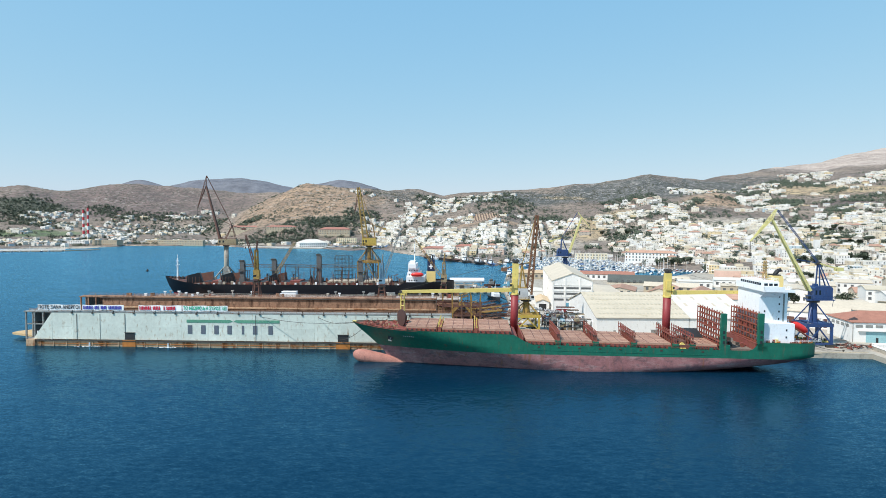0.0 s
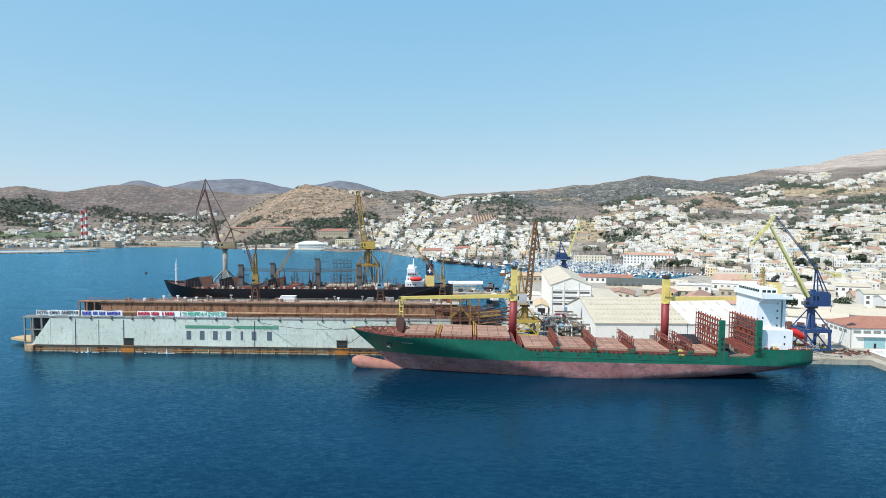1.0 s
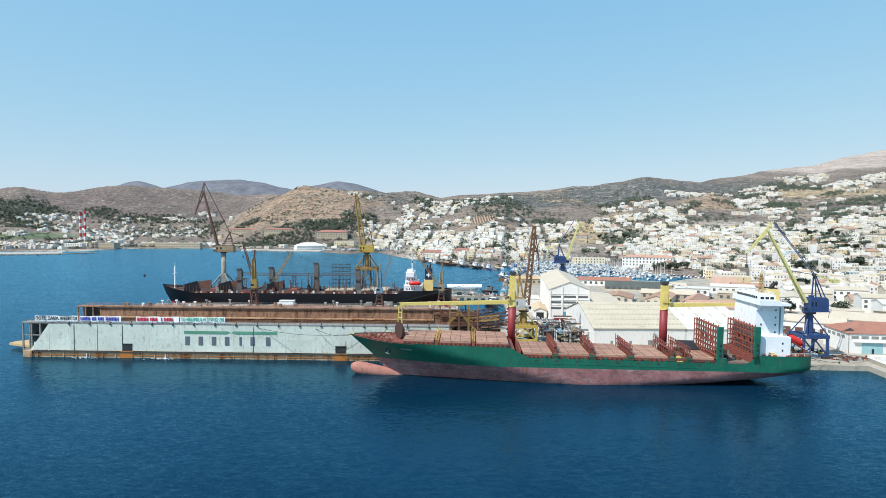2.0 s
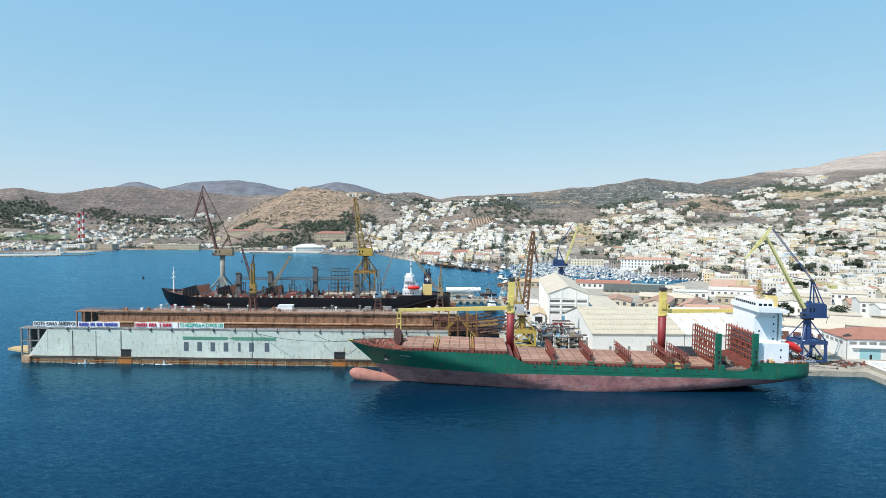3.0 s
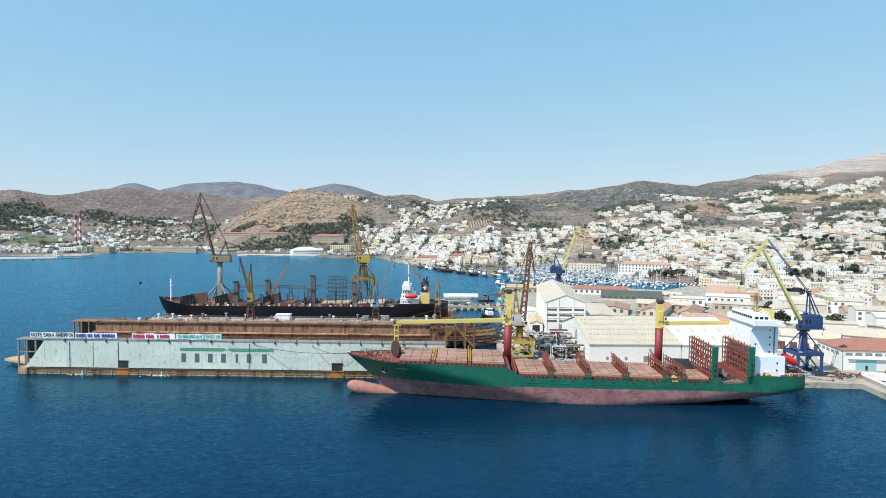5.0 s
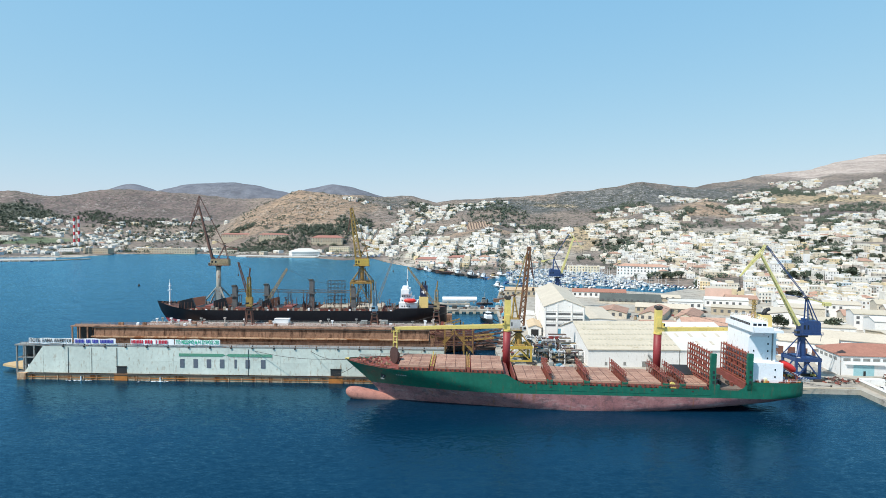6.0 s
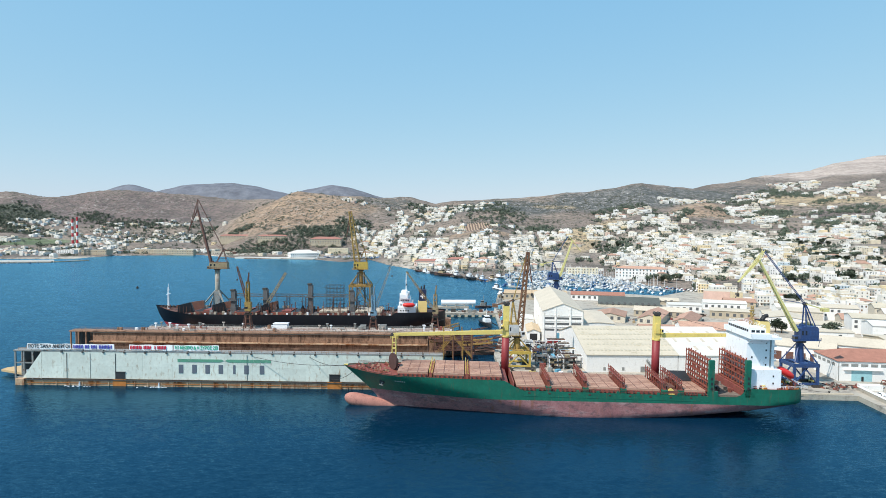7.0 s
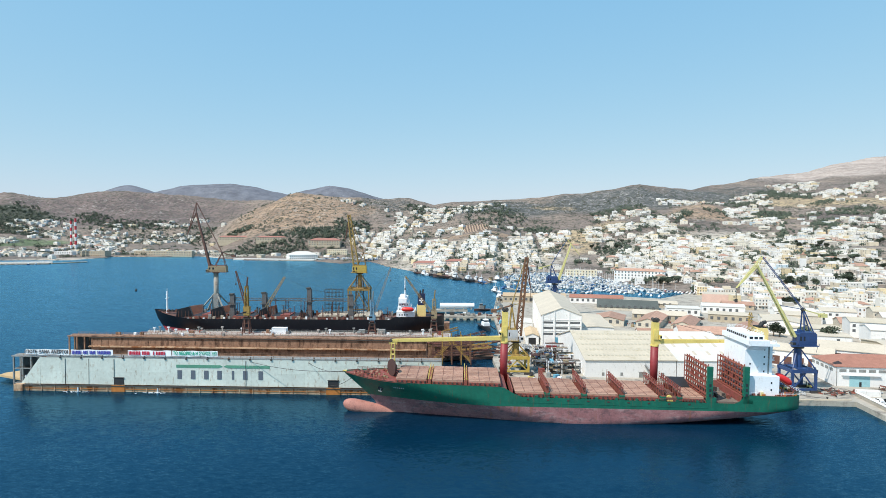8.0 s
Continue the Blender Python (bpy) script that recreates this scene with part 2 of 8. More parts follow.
# ---- sea ----
def water_material():
    m, nt, bs = tree("sea_water")
    v = coords(nt)
    body, gloss = nt.nodes.new("ShaderNodeBsdfDiffuse"), nt.nodes.new("ShaderNodeBsdfGlossy")
    nt.links.new(ramp(nt, noise_tex(nt, v, 0.012, 4), [(0.3, (0.0004, 0.0125, 0.031)), (0.7, (0.0006, 0.018, 0.044))]), body.inputs["Color"])
    gloss.inputs["Color"].default_value = (0.37, 0.77, 0.97, 1)
    gloss.inputs["Roughness"].default_value = 0.22
    fres = node(nt, "ShaderNodeFresnel", IOR=1.38)
    both = nt.nodes.new("ShaderNodeMixShader")
    nt.links.new(fres.outputs[0], both.inputs[0])
    nt.links.new(body.outputs[0], both.inputs[1])
    nt.links.new(gloss.outputs[0], both.inputs[2])
    nt.links.new(both.outputs[0], nt.nodes["Material Output"].inputs[0])
    nt.nodes.remove(bs)
    wave = coords(nt, (0.8, 1.7, 1.0))
    wave.node.inputs["Rotation"].default_value = (0, 0, 0.75)
    total = None
    for scale, slope in ((0.06, 0.10), (0.5, 0.34), (2.0, 0.38)):
        n = node(nt, "ShaderNodeTexNoise", Scale=scale, Detail=3.0, Roughness=0.6)
        nt.links.new(wave, n.inputs["Vector"])
        k = nt.nodes.new("ShaderNodeVectorMath")
        k.operation = "MULTIPLY_ADD"
        nt.links.new(n.outputs["Color"], k.inputs[0])
        k.inputs[1].default_value = (slope, slope, 0)
        k.inputs[2].default_value = (-slope / 2, -slope / 2, 0.333)
        if total is None:
            total = k.outputs[0]
        else:
            a = nt.nodes.new("ShaderNodeVectorMath")
            nt.links.new(total, a.inputs[0])
            nt.links.new(k.outputs[0], a.inputs[1])
            total = a.outputs[0]
    unit = nt.nodes.new("ShaderNodeVectorMath")
    unit.operation = "NORMALIZE"
    nt.links.new(total, unit.inputs[0])
    for n in (body, gloss, fres):
        nt.links.new(unit.outputs[0], n.inputs["Normal"])
    return m


sea = part("water", Solid().add([(-9000, -1500, 0), (9000, -1500, 0), (9000, 9000, 0), (-9000, 9000, 0)], [(0, 1, 2, 3)]), water_material())
tagged(sea, "deep blue harbour water with small ripples", "sea", kind="structure")

# ---- terrain ----
COL = [-900, 20, 123, 150, 220, 370, 450, 568, 620, 670, 700, 760, 810, 880, 920, 980, 1070, 1150, 1250, 1300, 1360, 1420, 2600]
SHORE = [1250, 1290, 1300, 1310, 1450, 1500, 1335, 1325, 1230, 1310, 1150, 985, 890, 800, 955, 1020, 930, 770, 680, 640, 600, 560, 560]
SKY_COL = [-900, 0, 45, 100, 150, 200, 245, 300, 350, 420, 600, 655, 740, 785, 830, 950, 1050, 1100, 1150, 1200, 1240, 1300, 1350, 1400, 1450, 1500, 1568, 1800, 2600]
SKY_Y = [335, 331, 329, 338, 336, 328, 326, 329, 332, 338, 343, 335, 332, 343, 337, 332, 324, 318, 307, 310, 313, 306, 297, 289, 284, 270, 259, 250, 275]
RIDGE_COL = [-900, 0, 245, 400, 655, 900, 1150, 1250, 1400, 1568, 2600]
RIDGE = [2400, 2300, 2600, 2700, 2300, 2100, 2200, 2400, 2900, 3200, 3000]
BEND_COL = [0, 400, 650, 900, 1300, 1568]
BEND = [2.3, 2.4, 1.7, 1.45, 1.35, 1.3]


def hill(col, y, at_col, at_y, wide, deep, h, sharp=1.0):
    d = np.sqrt(((col - at_col) / wide) ** 2 + ((y - at_y) / deep) ** 2)
    return h * np.clip(1 - d ** sharp, 0, None) ** 1.1


def ground(x, y):
    """Height of the land at x, y (arrays)."""
    x, y = np.asarray(x, float), np.asarray(y, float)
    col = 784 + 1079 * x / y
    y0, yr = np.interp(col, COL, SHORE), np.interp(col, RIDGE_COL, RIDGE)
    top = 55.75 + yr * (394 - np.interp(col, SKY_COL, SKY_Y)) / 1079
    t = (y - y0) / (yr - y0)
    inland = np.clip(t, 0, 1) ** np.interp(col, BEND_COL, BEND)
    z = 2.0 + (top - 2.0) * np.where(t <= 1, inland, np.clip(1 - 0.9 * (t - 1), 0.2, 1))
    z = z + hill(col, y, 545, 1950, 190, 450, 130, 1.15)
    z = z + hill(col, y, 1262, 1640, 85, 260, 26, 1.6) + hill(col, y, 1040, 1380, 60, 200, 14, 1.6) + hill(col, y, 870, 1720, 90, 200, 12, 1.6)
    far = np.maximum(hill(col, y, 248, 4300, 190, 700, 352, 1.5), hill(col, y, 600, 4600, 290, 800, 384, 1.25))
    z = np.maximum(z, np.maximum(far, hill(col, y, 405, 4650, 320, 800, 392, 1.8)))
    return np.where(y < y0, np.clip((y - y0) * 0.25, -5, 2), np.minimum(z, 2.0 + (y - y0) * 0.8))


def rough(x, y):
    return (noise.noise((x * 0.004, y * 0.004, 0)) * 10 + noise.noise((x * 0.012, y * 0.012, 3)) * 4.5
            + noise.noise((x * 0.04, y * 0.04, 7)) * 1.4)


def land_z(x, y):
    z = float(ground(x, y))
    return z + rough(x, y) * min(1.0, max(0.0, (z - 6) / 50)) if z > 6 else z


YARD = [(33, 262), (33, 333), (45, 405), (50, 508), (69, 655), (140, 675), (234, 622), (300, 690), (420, 660), (760, 640), (760, 120),
        (205, 120), (176, 231), (178, 250), (157, 252)]


def in_yard(x, y):
    inside = False
    for (ax, ay), (bx, by) in zip(YARD, YARD[1:] + YARD[:1]):
        if (ay > y) != (by > y) and x < (bx - ax) * (y - ay) / (by - ay) + ax:
            inside = not inside
    return inside


def spot(nt, v, rag, at, wide, deep, full=0.45):
    """1 inside an ellipse on the plan, its long axis pointing away from the harbour mouth, fading to 0 at a ragged rim."""
    mp = nt.nodes.new("ShaderNodeMapping")
    mp.vector_type = "TEXTURE"
    mp.inputs["Location"].default_value = (*at, 0)
    mp.inputs["Rotation"].default_value = (0, 0, -math.atan2(*at))
    mp.inputs["Scale"].default_value = (wide, deep, 1e6)
    nt.links.new(v, mp.inputs["Vector"])
    ln = nt.nodes.new("ShaderNodeVectorMath")
    ln.operation = "LENGTH"
    nt.links.new(mp.outputs[0], ln.inputs[0])
    far = node(nt, "ShaderNodeMath")
    far.operation = "MULTIPLY_ADD"
    nt.links.new(rag, far.inputs[0])
    far.inputs[1].default_value = 0.5
    nt.links.new(ln.outputs["Value"], far.inputs[2])
    return ramp(nt, far.outputs[0], [(min(0.99, full + 0.25), (1,)), (1.0, (0,))])


def terrain_material():
    m, nt, bs = tree("dry_hillside")
    v = coords(nt)
    rag = noise_tex(nt, v, 0.008, 5, 0.7)
    broad, mid, small = noise_tex(nt, v, 0.006, 6, 0.65), noise_tex(nt, v, 0.014, 6, 0.65), noise_tex(nt, v, 0.03, 5, 0.65)
    tone = lambda fac, lo, hi: ramp(nt, fac, [(0.34, lo), (0.66, hi)])
    earth = ramp(nt, broad, [(0.32, (0.125, 0.10, 0.088)), (0.5, (0.20, 0.155, 0.128)), (0.68, (0.30, 0.23, 0.175))])
    straw, field = tone(mid, (0.22, 0.15, 0.105), (0.37, 0.255, 0.165)), tone(small, (0.47, 0.36, 0.215), (0.33, 0.245, 0.155))
    # grey: distance haze of the far hills, put into their base colour
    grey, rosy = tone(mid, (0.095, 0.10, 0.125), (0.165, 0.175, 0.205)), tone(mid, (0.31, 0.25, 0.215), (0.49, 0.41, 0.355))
    slate, purple = tone(mid, (0.105, 0.105, 0.105), (0.20, 0.19, 0.18)), tone(mid, (0.10, 0.076, 0.074), (0.20, 0.145, 0.13))
    dust, green = tone(small, (0.40, 0.35, 0.28), (0.52, 0.47, 0.40)), tone(small, (0.075, 0.115, 0.05), (0.13, 0.175, 0.075))
    woodland = tone(small, (0.035, 0.045, 0.03), (0.075, 0.08, 0.055))
    c = earth
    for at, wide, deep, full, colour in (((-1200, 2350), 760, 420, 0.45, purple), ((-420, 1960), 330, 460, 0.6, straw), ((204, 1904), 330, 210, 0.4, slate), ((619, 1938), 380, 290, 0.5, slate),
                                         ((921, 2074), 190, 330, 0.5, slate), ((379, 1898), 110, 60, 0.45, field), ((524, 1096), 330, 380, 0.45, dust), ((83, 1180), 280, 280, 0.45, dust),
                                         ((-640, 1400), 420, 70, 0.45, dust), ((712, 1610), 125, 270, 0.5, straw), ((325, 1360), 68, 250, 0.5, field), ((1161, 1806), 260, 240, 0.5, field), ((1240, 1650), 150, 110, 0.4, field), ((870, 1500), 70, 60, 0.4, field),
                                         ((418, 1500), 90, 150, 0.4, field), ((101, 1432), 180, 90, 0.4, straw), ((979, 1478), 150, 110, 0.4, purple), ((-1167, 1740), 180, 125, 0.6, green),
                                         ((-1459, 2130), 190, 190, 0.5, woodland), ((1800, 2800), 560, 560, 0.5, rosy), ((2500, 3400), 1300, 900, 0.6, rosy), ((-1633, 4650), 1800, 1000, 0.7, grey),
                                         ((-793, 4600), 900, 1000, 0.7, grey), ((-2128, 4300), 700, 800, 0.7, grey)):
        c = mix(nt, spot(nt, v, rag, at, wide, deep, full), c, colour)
    fine = noise_tex(nt, v, 0.09, 6, 0.75)
    # terrace walls and worn ledges follow the contours
    ledge = noise_tex(nt, coords(nt, (0.006, 0.006, 0.16)), 1.0, 5, 0.7)
    c = mix(nt, ramp(nt, ledge, [(0.38, (0.34,)), (0.47, (0,))]), c, (0.085, 0.072, 0.062))
    c = mix(nt, ramp(nt, ledge, [(0.57, (0,)), (0.63, (0.17,))]), c, (0.38, 0.33, 0.26))
    bush = ramp(nt, fine, [(0.50, (0,)), (0.57, (0.9,))])
    c = mix(nt, bush, c, (0.06, 0.06, 0.045))
    rock = ramp(nt, noise_tex(nt, v, 0.06, 8, 0.8), [(0.55, (0,)), (0.61, (1,))])
    bare = ramp(nt, noise_tex(nt, v, 0.0035, 3, 0.6), [(0.42, (0.08,)), (0.6, (0.55,))])
    c = mix(nt, mix(nt, 1.0, rock, bare, "MULTIPLY"), c, (0.42, 0.385, 0.34))
    # dark scrub with pale rocks between, on the ridge
    dense = ramp(nt, noise_tex(nt, v, 0.04, 6, 0.85), [(0.47, (0.95,)), (0.53, (0,))])
    stones = ramp(nt, noise_tex(nt, v, 0.055, 6, 0.8), [(0.57, (0,)), (0.62, (0.9,))])
    for at, wide, deep in (((619, 1960), 420, 330), ((921, 2100), 220, 380), ((204, 1930), 360, 260), ((-159, 2080), 160, 240), ((1150, 2250), 220, 300)):
        on = spot(nt, v, rag, at, wide, deep, 0.5)
        c = mix(nt, mix(nt, 1.0, on, dense, "MULTIPLY"), c, (0.055, 0.06, 0.055))
        c = mix(nt, mix(nt, 1.0, on, stones, "MULTIPLY"), c, (0.42, 0.39, 0.36))
    # rosy rock, and the haze grey of the far hills, laid over the specks
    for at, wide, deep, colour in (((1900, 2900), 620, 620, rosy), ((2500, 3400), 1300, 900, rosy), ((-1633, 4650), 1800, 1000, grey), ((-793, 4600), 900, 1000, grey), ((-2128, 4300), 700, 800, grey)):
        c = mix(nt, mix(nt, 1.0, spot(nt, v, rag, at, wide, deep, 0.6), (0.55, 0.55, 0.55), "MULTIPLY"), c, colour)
    # ploughed and walled terraces above the middle of the town
    rows = node(nt, "ShaderNodeTexWave", Scale=0.045, Distortion=2.0)
    nt.links.new(v, rows.inputs["Vector"])
    plough = ramp(nt, rows.outputs["Fac"], [(0.35, (0.13, 0.085, 0.065)), (0.65, (0.36, 0.26, 0.18))])
    c = mix(nt, spot(nt, v, rag, (103, 1564), 70, 90, 0.5), c, plough)
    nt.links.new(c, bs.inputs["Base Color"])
    bs.inputs["Roughness"].default_value = 0.95
    bump(nt, bs, fine, 1.0, 3.0)
    return m


def build_terrain():
    cols = np.linspace(-700, 2300, 520)
    rows = np.concatenate([np.linspace(300, 1700, 190), np.linspace(1712, 4950, 165)])
    verts = []
    for y in rows:
        xs = (cols - 784) / 1079 * y
        for x, z in zip(xs, ground(xs, np.full(len(cols), y))):
            k = min(1.0, max(0.0, (z - 6) / 50))
            z = z + rough(x, y) * k if k > 0 else z
            verts.append((x, y, -3.0 if z > -3 and y < 720 and in_yard(x, y) else z))
    n = len(cols)
    b = Solid()
    b.v = verts
    b.f = [(j * n + i, j * n + i + 1, (j + 1) * n + i + 1, (j + 1) * n + i) for j in range(len(rows) - 1) for i in range(n - 1)]
    me = bpy.data.meshes.new("ground")
    me.from_pydata(b.v, [], b.f)
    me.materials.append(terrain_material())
    me.polygons.foreach_set("use_smooth", [True] * len(me.polygons))
    return tagged(new("ground", me), "dry brown island hillsides with scrub above the harbour", "hills", kind="structure")


build_terrain()
yard = part("pavement", Solid().prism(YARD, -6, 2.2), CONCRETE)
tagged(yard, "worn pale concrete quay and yard of the shipyard", "quay", kind="structure")


# ---- near floating dock ----
DOCK = Matrix.Translation((-188, 274, 0)) @ pose(0, 0, 0, 0, 0, -2.7)
DOCK_L, DOCK_W, DOCK_TOP = 192.0, 47.0, 15.5
DOCK_FAR = 183.0
TXT_WHITE = surface("banner_white", (0.82, 0.82, 0.82), 0.8, vary=0.04, relief=0)
TXT = {k: surface("banner_ink_" + k, c, 0.8, vary=0.1, relief=0) for k, c in
       {"black": (0.01, 0.012, 0.02), "blue": (0.06, 0.06, 0.35), "red": (0.55, 0.02, 0.05), "green": (0.0, 0.38, 0.22), "grey": (0.10, 0.12, 0.15)}.items()}
GREENBAND = surface("faded_green_band", (0.09, 0.27, 0.18), 0.7, size=5, vary=0.2, dirt=(0.35, 0.42, 0.38), dirt_amount=0.2)


def lettering(text, size, mat, parent, m, width=None):
    cu = bpy.data.curves.new("lettering", "FONT")
    cu.body, cu.size, cu.extrude, cu.align_x, cu.align_y = text, size, 0.02, "CENTER", "CENTER"
    cu.offset = 0.05
    ob = bpy.data.objects.new("lettering", cu)
    scene.collection.objects.link(ob)
    bpy.context.view_layer.update()
    me = bpy.data.meshes.new_from_object(ob.evaluated_get(bpy.context.evaluated_depsgraph_get()))
    bpy.data.objects.remove(ob)
    me.materials.clear()
    me.materials.append(mat)
    xs = [v.co.x for v in me.vertices]
    k = width / (max(xs) - min(xs)) if width and xs else 1.0
    me.transform(m @ Matrix.Diagonal((k, 1, 1, 1)))
    out = new("lettering", me)
    out.parent = parent
    return out


def build_dock():
    d = thing("floating_dock", "long grey steel floating dock with rusty pontoon edge", "floating dock", DOCK)
    L, W, T = DOCK_L, DOCK_W, DOCK_TOP
    part("pontoon", Solid().prism([(-0.2, 0.6), (L, 0.6), (L, W - 0.6), (-0.2, W - 0.6)], -2, 2.3), DOCKLIP, d, "rust-streaked pontoon at the waterline")
    part("rubbing_strake", Solid().box(0.5, L, 0.1, 0.6, 2.3, 2.75), DARKSTEEL, d)
    part("rubbing_strake", Solid().box(4, L, 0.35, 0.6, 1.0, 1.25), RUSTY, d)
    rng = random.Random(4)
    for k in range(1, 32):
        part("fender_rib", Solid().box(k * 6 - 0.2, k * 6 + 0.2, 0.3, 0.6, -1, 2.3), DOCKLIP, d)
    part("pontoon_end", Solid().box(-0.4, 3.6, -0.3, 3, -2, 2.9), DOCKLIP, d)
    # near wing wall: plates in front of a core, with a raking end
    rake = [(1.5, 2.75), (10.5, T - 0.5), (L, T - 0.5), (L, 2.75)]
    part("wing_wall", Solid().side_prism(rake, 1.8, 6.5), DOCKGREY, d)
    edges = [10.6, 20.5, 32, 44.4, 57, 70.5, 83, 95.5, 107, 119, 131, 143, 155, 167, 179, L]
    for a, c in zip(edges, edges[1:]):
        for z0, z1 in ((2.9, 8.58), (8.6, T - 0.6)):
            part("plate", Solid().box(a + 0.02, c - 0.02, 1.62, 1.8, z0, z1), DOCKGREY, d)
    part("plate", Solid().side_prism([(1.7, 2.9), (10.4, T - 0.7), (10.5, T - 0.7), (10.5, 2.9)], 1.62, 1.8), DOCKGREY, d)
    for a in (22.2, 44.6, 33.0, 104.5):
        part("pipe", Solid().beam((a, 1.5, 2.8), (a, 1.5, T - 1), 0.15 if a != 33.0 else 0.09), DARKSTEEL, d)
    # open frame at the end of each wing wall
    for y0, y1, far in ((1.8, 6.5, 0), (W - 6.0, W - 1.2, 1)):
        dz, le = (2.1, DOCK_FAR) if far else (0.0, L)
        part("top_deck", Solid().box(-2.6, le, y0 - 0.25, y1 + 0.25, T - 0.5 + dz, T + dz), DOCKRUST if far else GREYSTEEL, d)
        for px_ in (-1.8, 2.2, 6.2, 10.2):
            for y in (y0 + 0.2, y1 - 0.2):
                part("post", Solid().beam((px_, y, 2.3), (px_, y, T - 0.5 + dz), 0.6), GREYSTEEL if not far else DOCKRUST, d)
        for z in (2.9, 9.4):
            part("frame_beam", Solid().box(-2, 10.4, y0, y0 + 0.35, z, z + 0.45), GREYSTEEL if not far else DOCKRUST, d)
            part("frame_floor", Solid().box(-1.8, 10.4, y0 + 0.4, y1, z, z + 0.2), DARKSTEEL, d)
        # black sheet added for the darkness inside the open frame
        part("frame_shade_back", Solid().box(-1.6, 10.0, y1 - 0.5, y1 - 0.45, 2.6, T - 0.6 + dz), BLACK, d)
        part("end_bulkhead", Solid().box(10.0, 10.5, y0 + 0.1, y1 - 0.1, 2.3, T - 0.5 + dz), BLACK, d)
        part("tank", Solid().tube((3, y0 + 2, 3.2), (3, y0 + 2, 6.2), 0.9), WHITE, d)
        r = Solid().rail([(0, y0 - 0.1, T + dz), (le, y0 - 0.1, T + dz)], 1.1, 3.0, 0.10)
        r.rail([(0, y1 + 0.1, T + dz), (le, y1 + 0.1, T + dz)], 1.1, 3.0, 0.10)
        part("guard_rail", r, DOCKRUST, d)
    # far wing wall with its walkway ledge and stiffeners
    part("wing_wall", Solid().box(10.5, DOCK_FAR, W - 6.0, W - 1.2, 2.3, T + 1.6), DOCKRUST, d, "rusty inner wing wall")
    part("ledge", Solid().box(9, DOCK_FAR, W - 7.6, W - 6.0, 12.0, 12.5), DOCKLIP, d)
    part("ledge", Solid().box(9, DOCK_FAR, W - 6.6, W - 6.0, T + 1.2, T + 1.55), DARKSTEEL, d)
    for k in range(48):
        xx = 15 + k * 3.5
        part("stiffener", Solid().box(xx, xx + 0.25, W - 6.13, W - 6.0, 2.3, T + 1.2), DOCKRUST, d)
    part("ledge_rail", Solid().rail([(14, W - 7.5, 12.5), (DOCK_FAR, W - 7.5, 12.5)], 1.0, 3.0, 0.08), DOCKRUST, d)
    part("dock_floor", Solid().box(1, L - 1, 6.6, W - 6.2, 2.3, 2.6), DOCKRUST, d)
    # landing stage at the end of the pontoon
    part("apron", Solid().prism([(-2, 10), (-2, 37), (-9, 35), (-21, 22), (-21, 18)], 1.6, 2.6), surface("apron_tan", (0.48, 0.33, 0.17), 0.8, size=4, vary=0.2), d, "tan steel landing apron")
    for q in ((-18, 19), (-9, 15), (-16, 24)):
        part("apron_strut", Solid().beam((q[0], q[1], 1.6), (-1.8, q[1] + 2, -1), 0.5), DARKSTEEL, d)
    # service openings with rusty hoods
    for a, c, z0, z1 in ((44.6, 49.0, 3.0, 6.0), (141.5, 146.2, 3.0, 6.0)):
        # wall stays closed: a black plate gives the shade inside
        part("opening", Solid().box(a, c, 1.45, 1.65, z0, z1), BLACK, d, "black plate for the shade inside an opening")
        part("opening_hood", Solid().box(a - 0.2, c + 0.2, 1.2, 1.66, z1, z1 + 0.25), DARKSTEEL, d)
        part("rust_panel", Solid().box(a - 0.6, c + 1.0, 0.25, 0.62, -0.3, 2.9), RUSTY, d, "orange rusted panel")
    # faded band and the blocks of painted lettering
    part("green_band", Solid().side_prism([(73.0, 11.0), (92.2, 11.0), (94.1, 11.7), (92.9, 12.3), (73.0, 12.3)], 1.5, 1.61), GREENBAND, d)
    part("green_band", Solid().side_prism([(94.5, 11.7), (96.4, 11.0), (115.3, 11.0), (115.3, 12.3), (95.6, 12.3)], 1.5, 1.61), GREENBAND, d)
    for a in (73.2, 79.3, 85.3, 91.3, 97.9, 102.9, 109.9):
        w = 2.0 if a != 97.9 else 1.0
        part("painted_block", Solid().box(a + 0.3, a + 0.3 + w, 1.5, 1.61, 5.9, 9.8), TXT["grey"], d, "dark painted sign block")
    # bollards and fairleads, mooring pipes
    for k in range(18):
        xx = 20 + k * 9.6
        part("fairlead", Solid().box(xx - 0.35, xx + 0.35, 1.2, 1.6, T - 0.9, T - 0.2).tube((xx, 1.9, T), (xx, 1.9, T + 0.7), 0.22, 8), DARKSTEEL, d)
    for k in range(14):
        xx, y = rng.uniform(20, 180), rng.choice((4, W - 3.5))
        h = rng.uniform(0.8, 2.0)
        part("locker", Solid().box(xx, xx + rng.uniform(0.8, 2.6), y, y + 1.2, T + (2.1 if y > 9 else 0), T + h + (2.1 if y > 9 else 0)), rng.choice((WHITE, DOCKRUST, GREYSTEEL, ORANGE)), d)
    return d


build_dock()

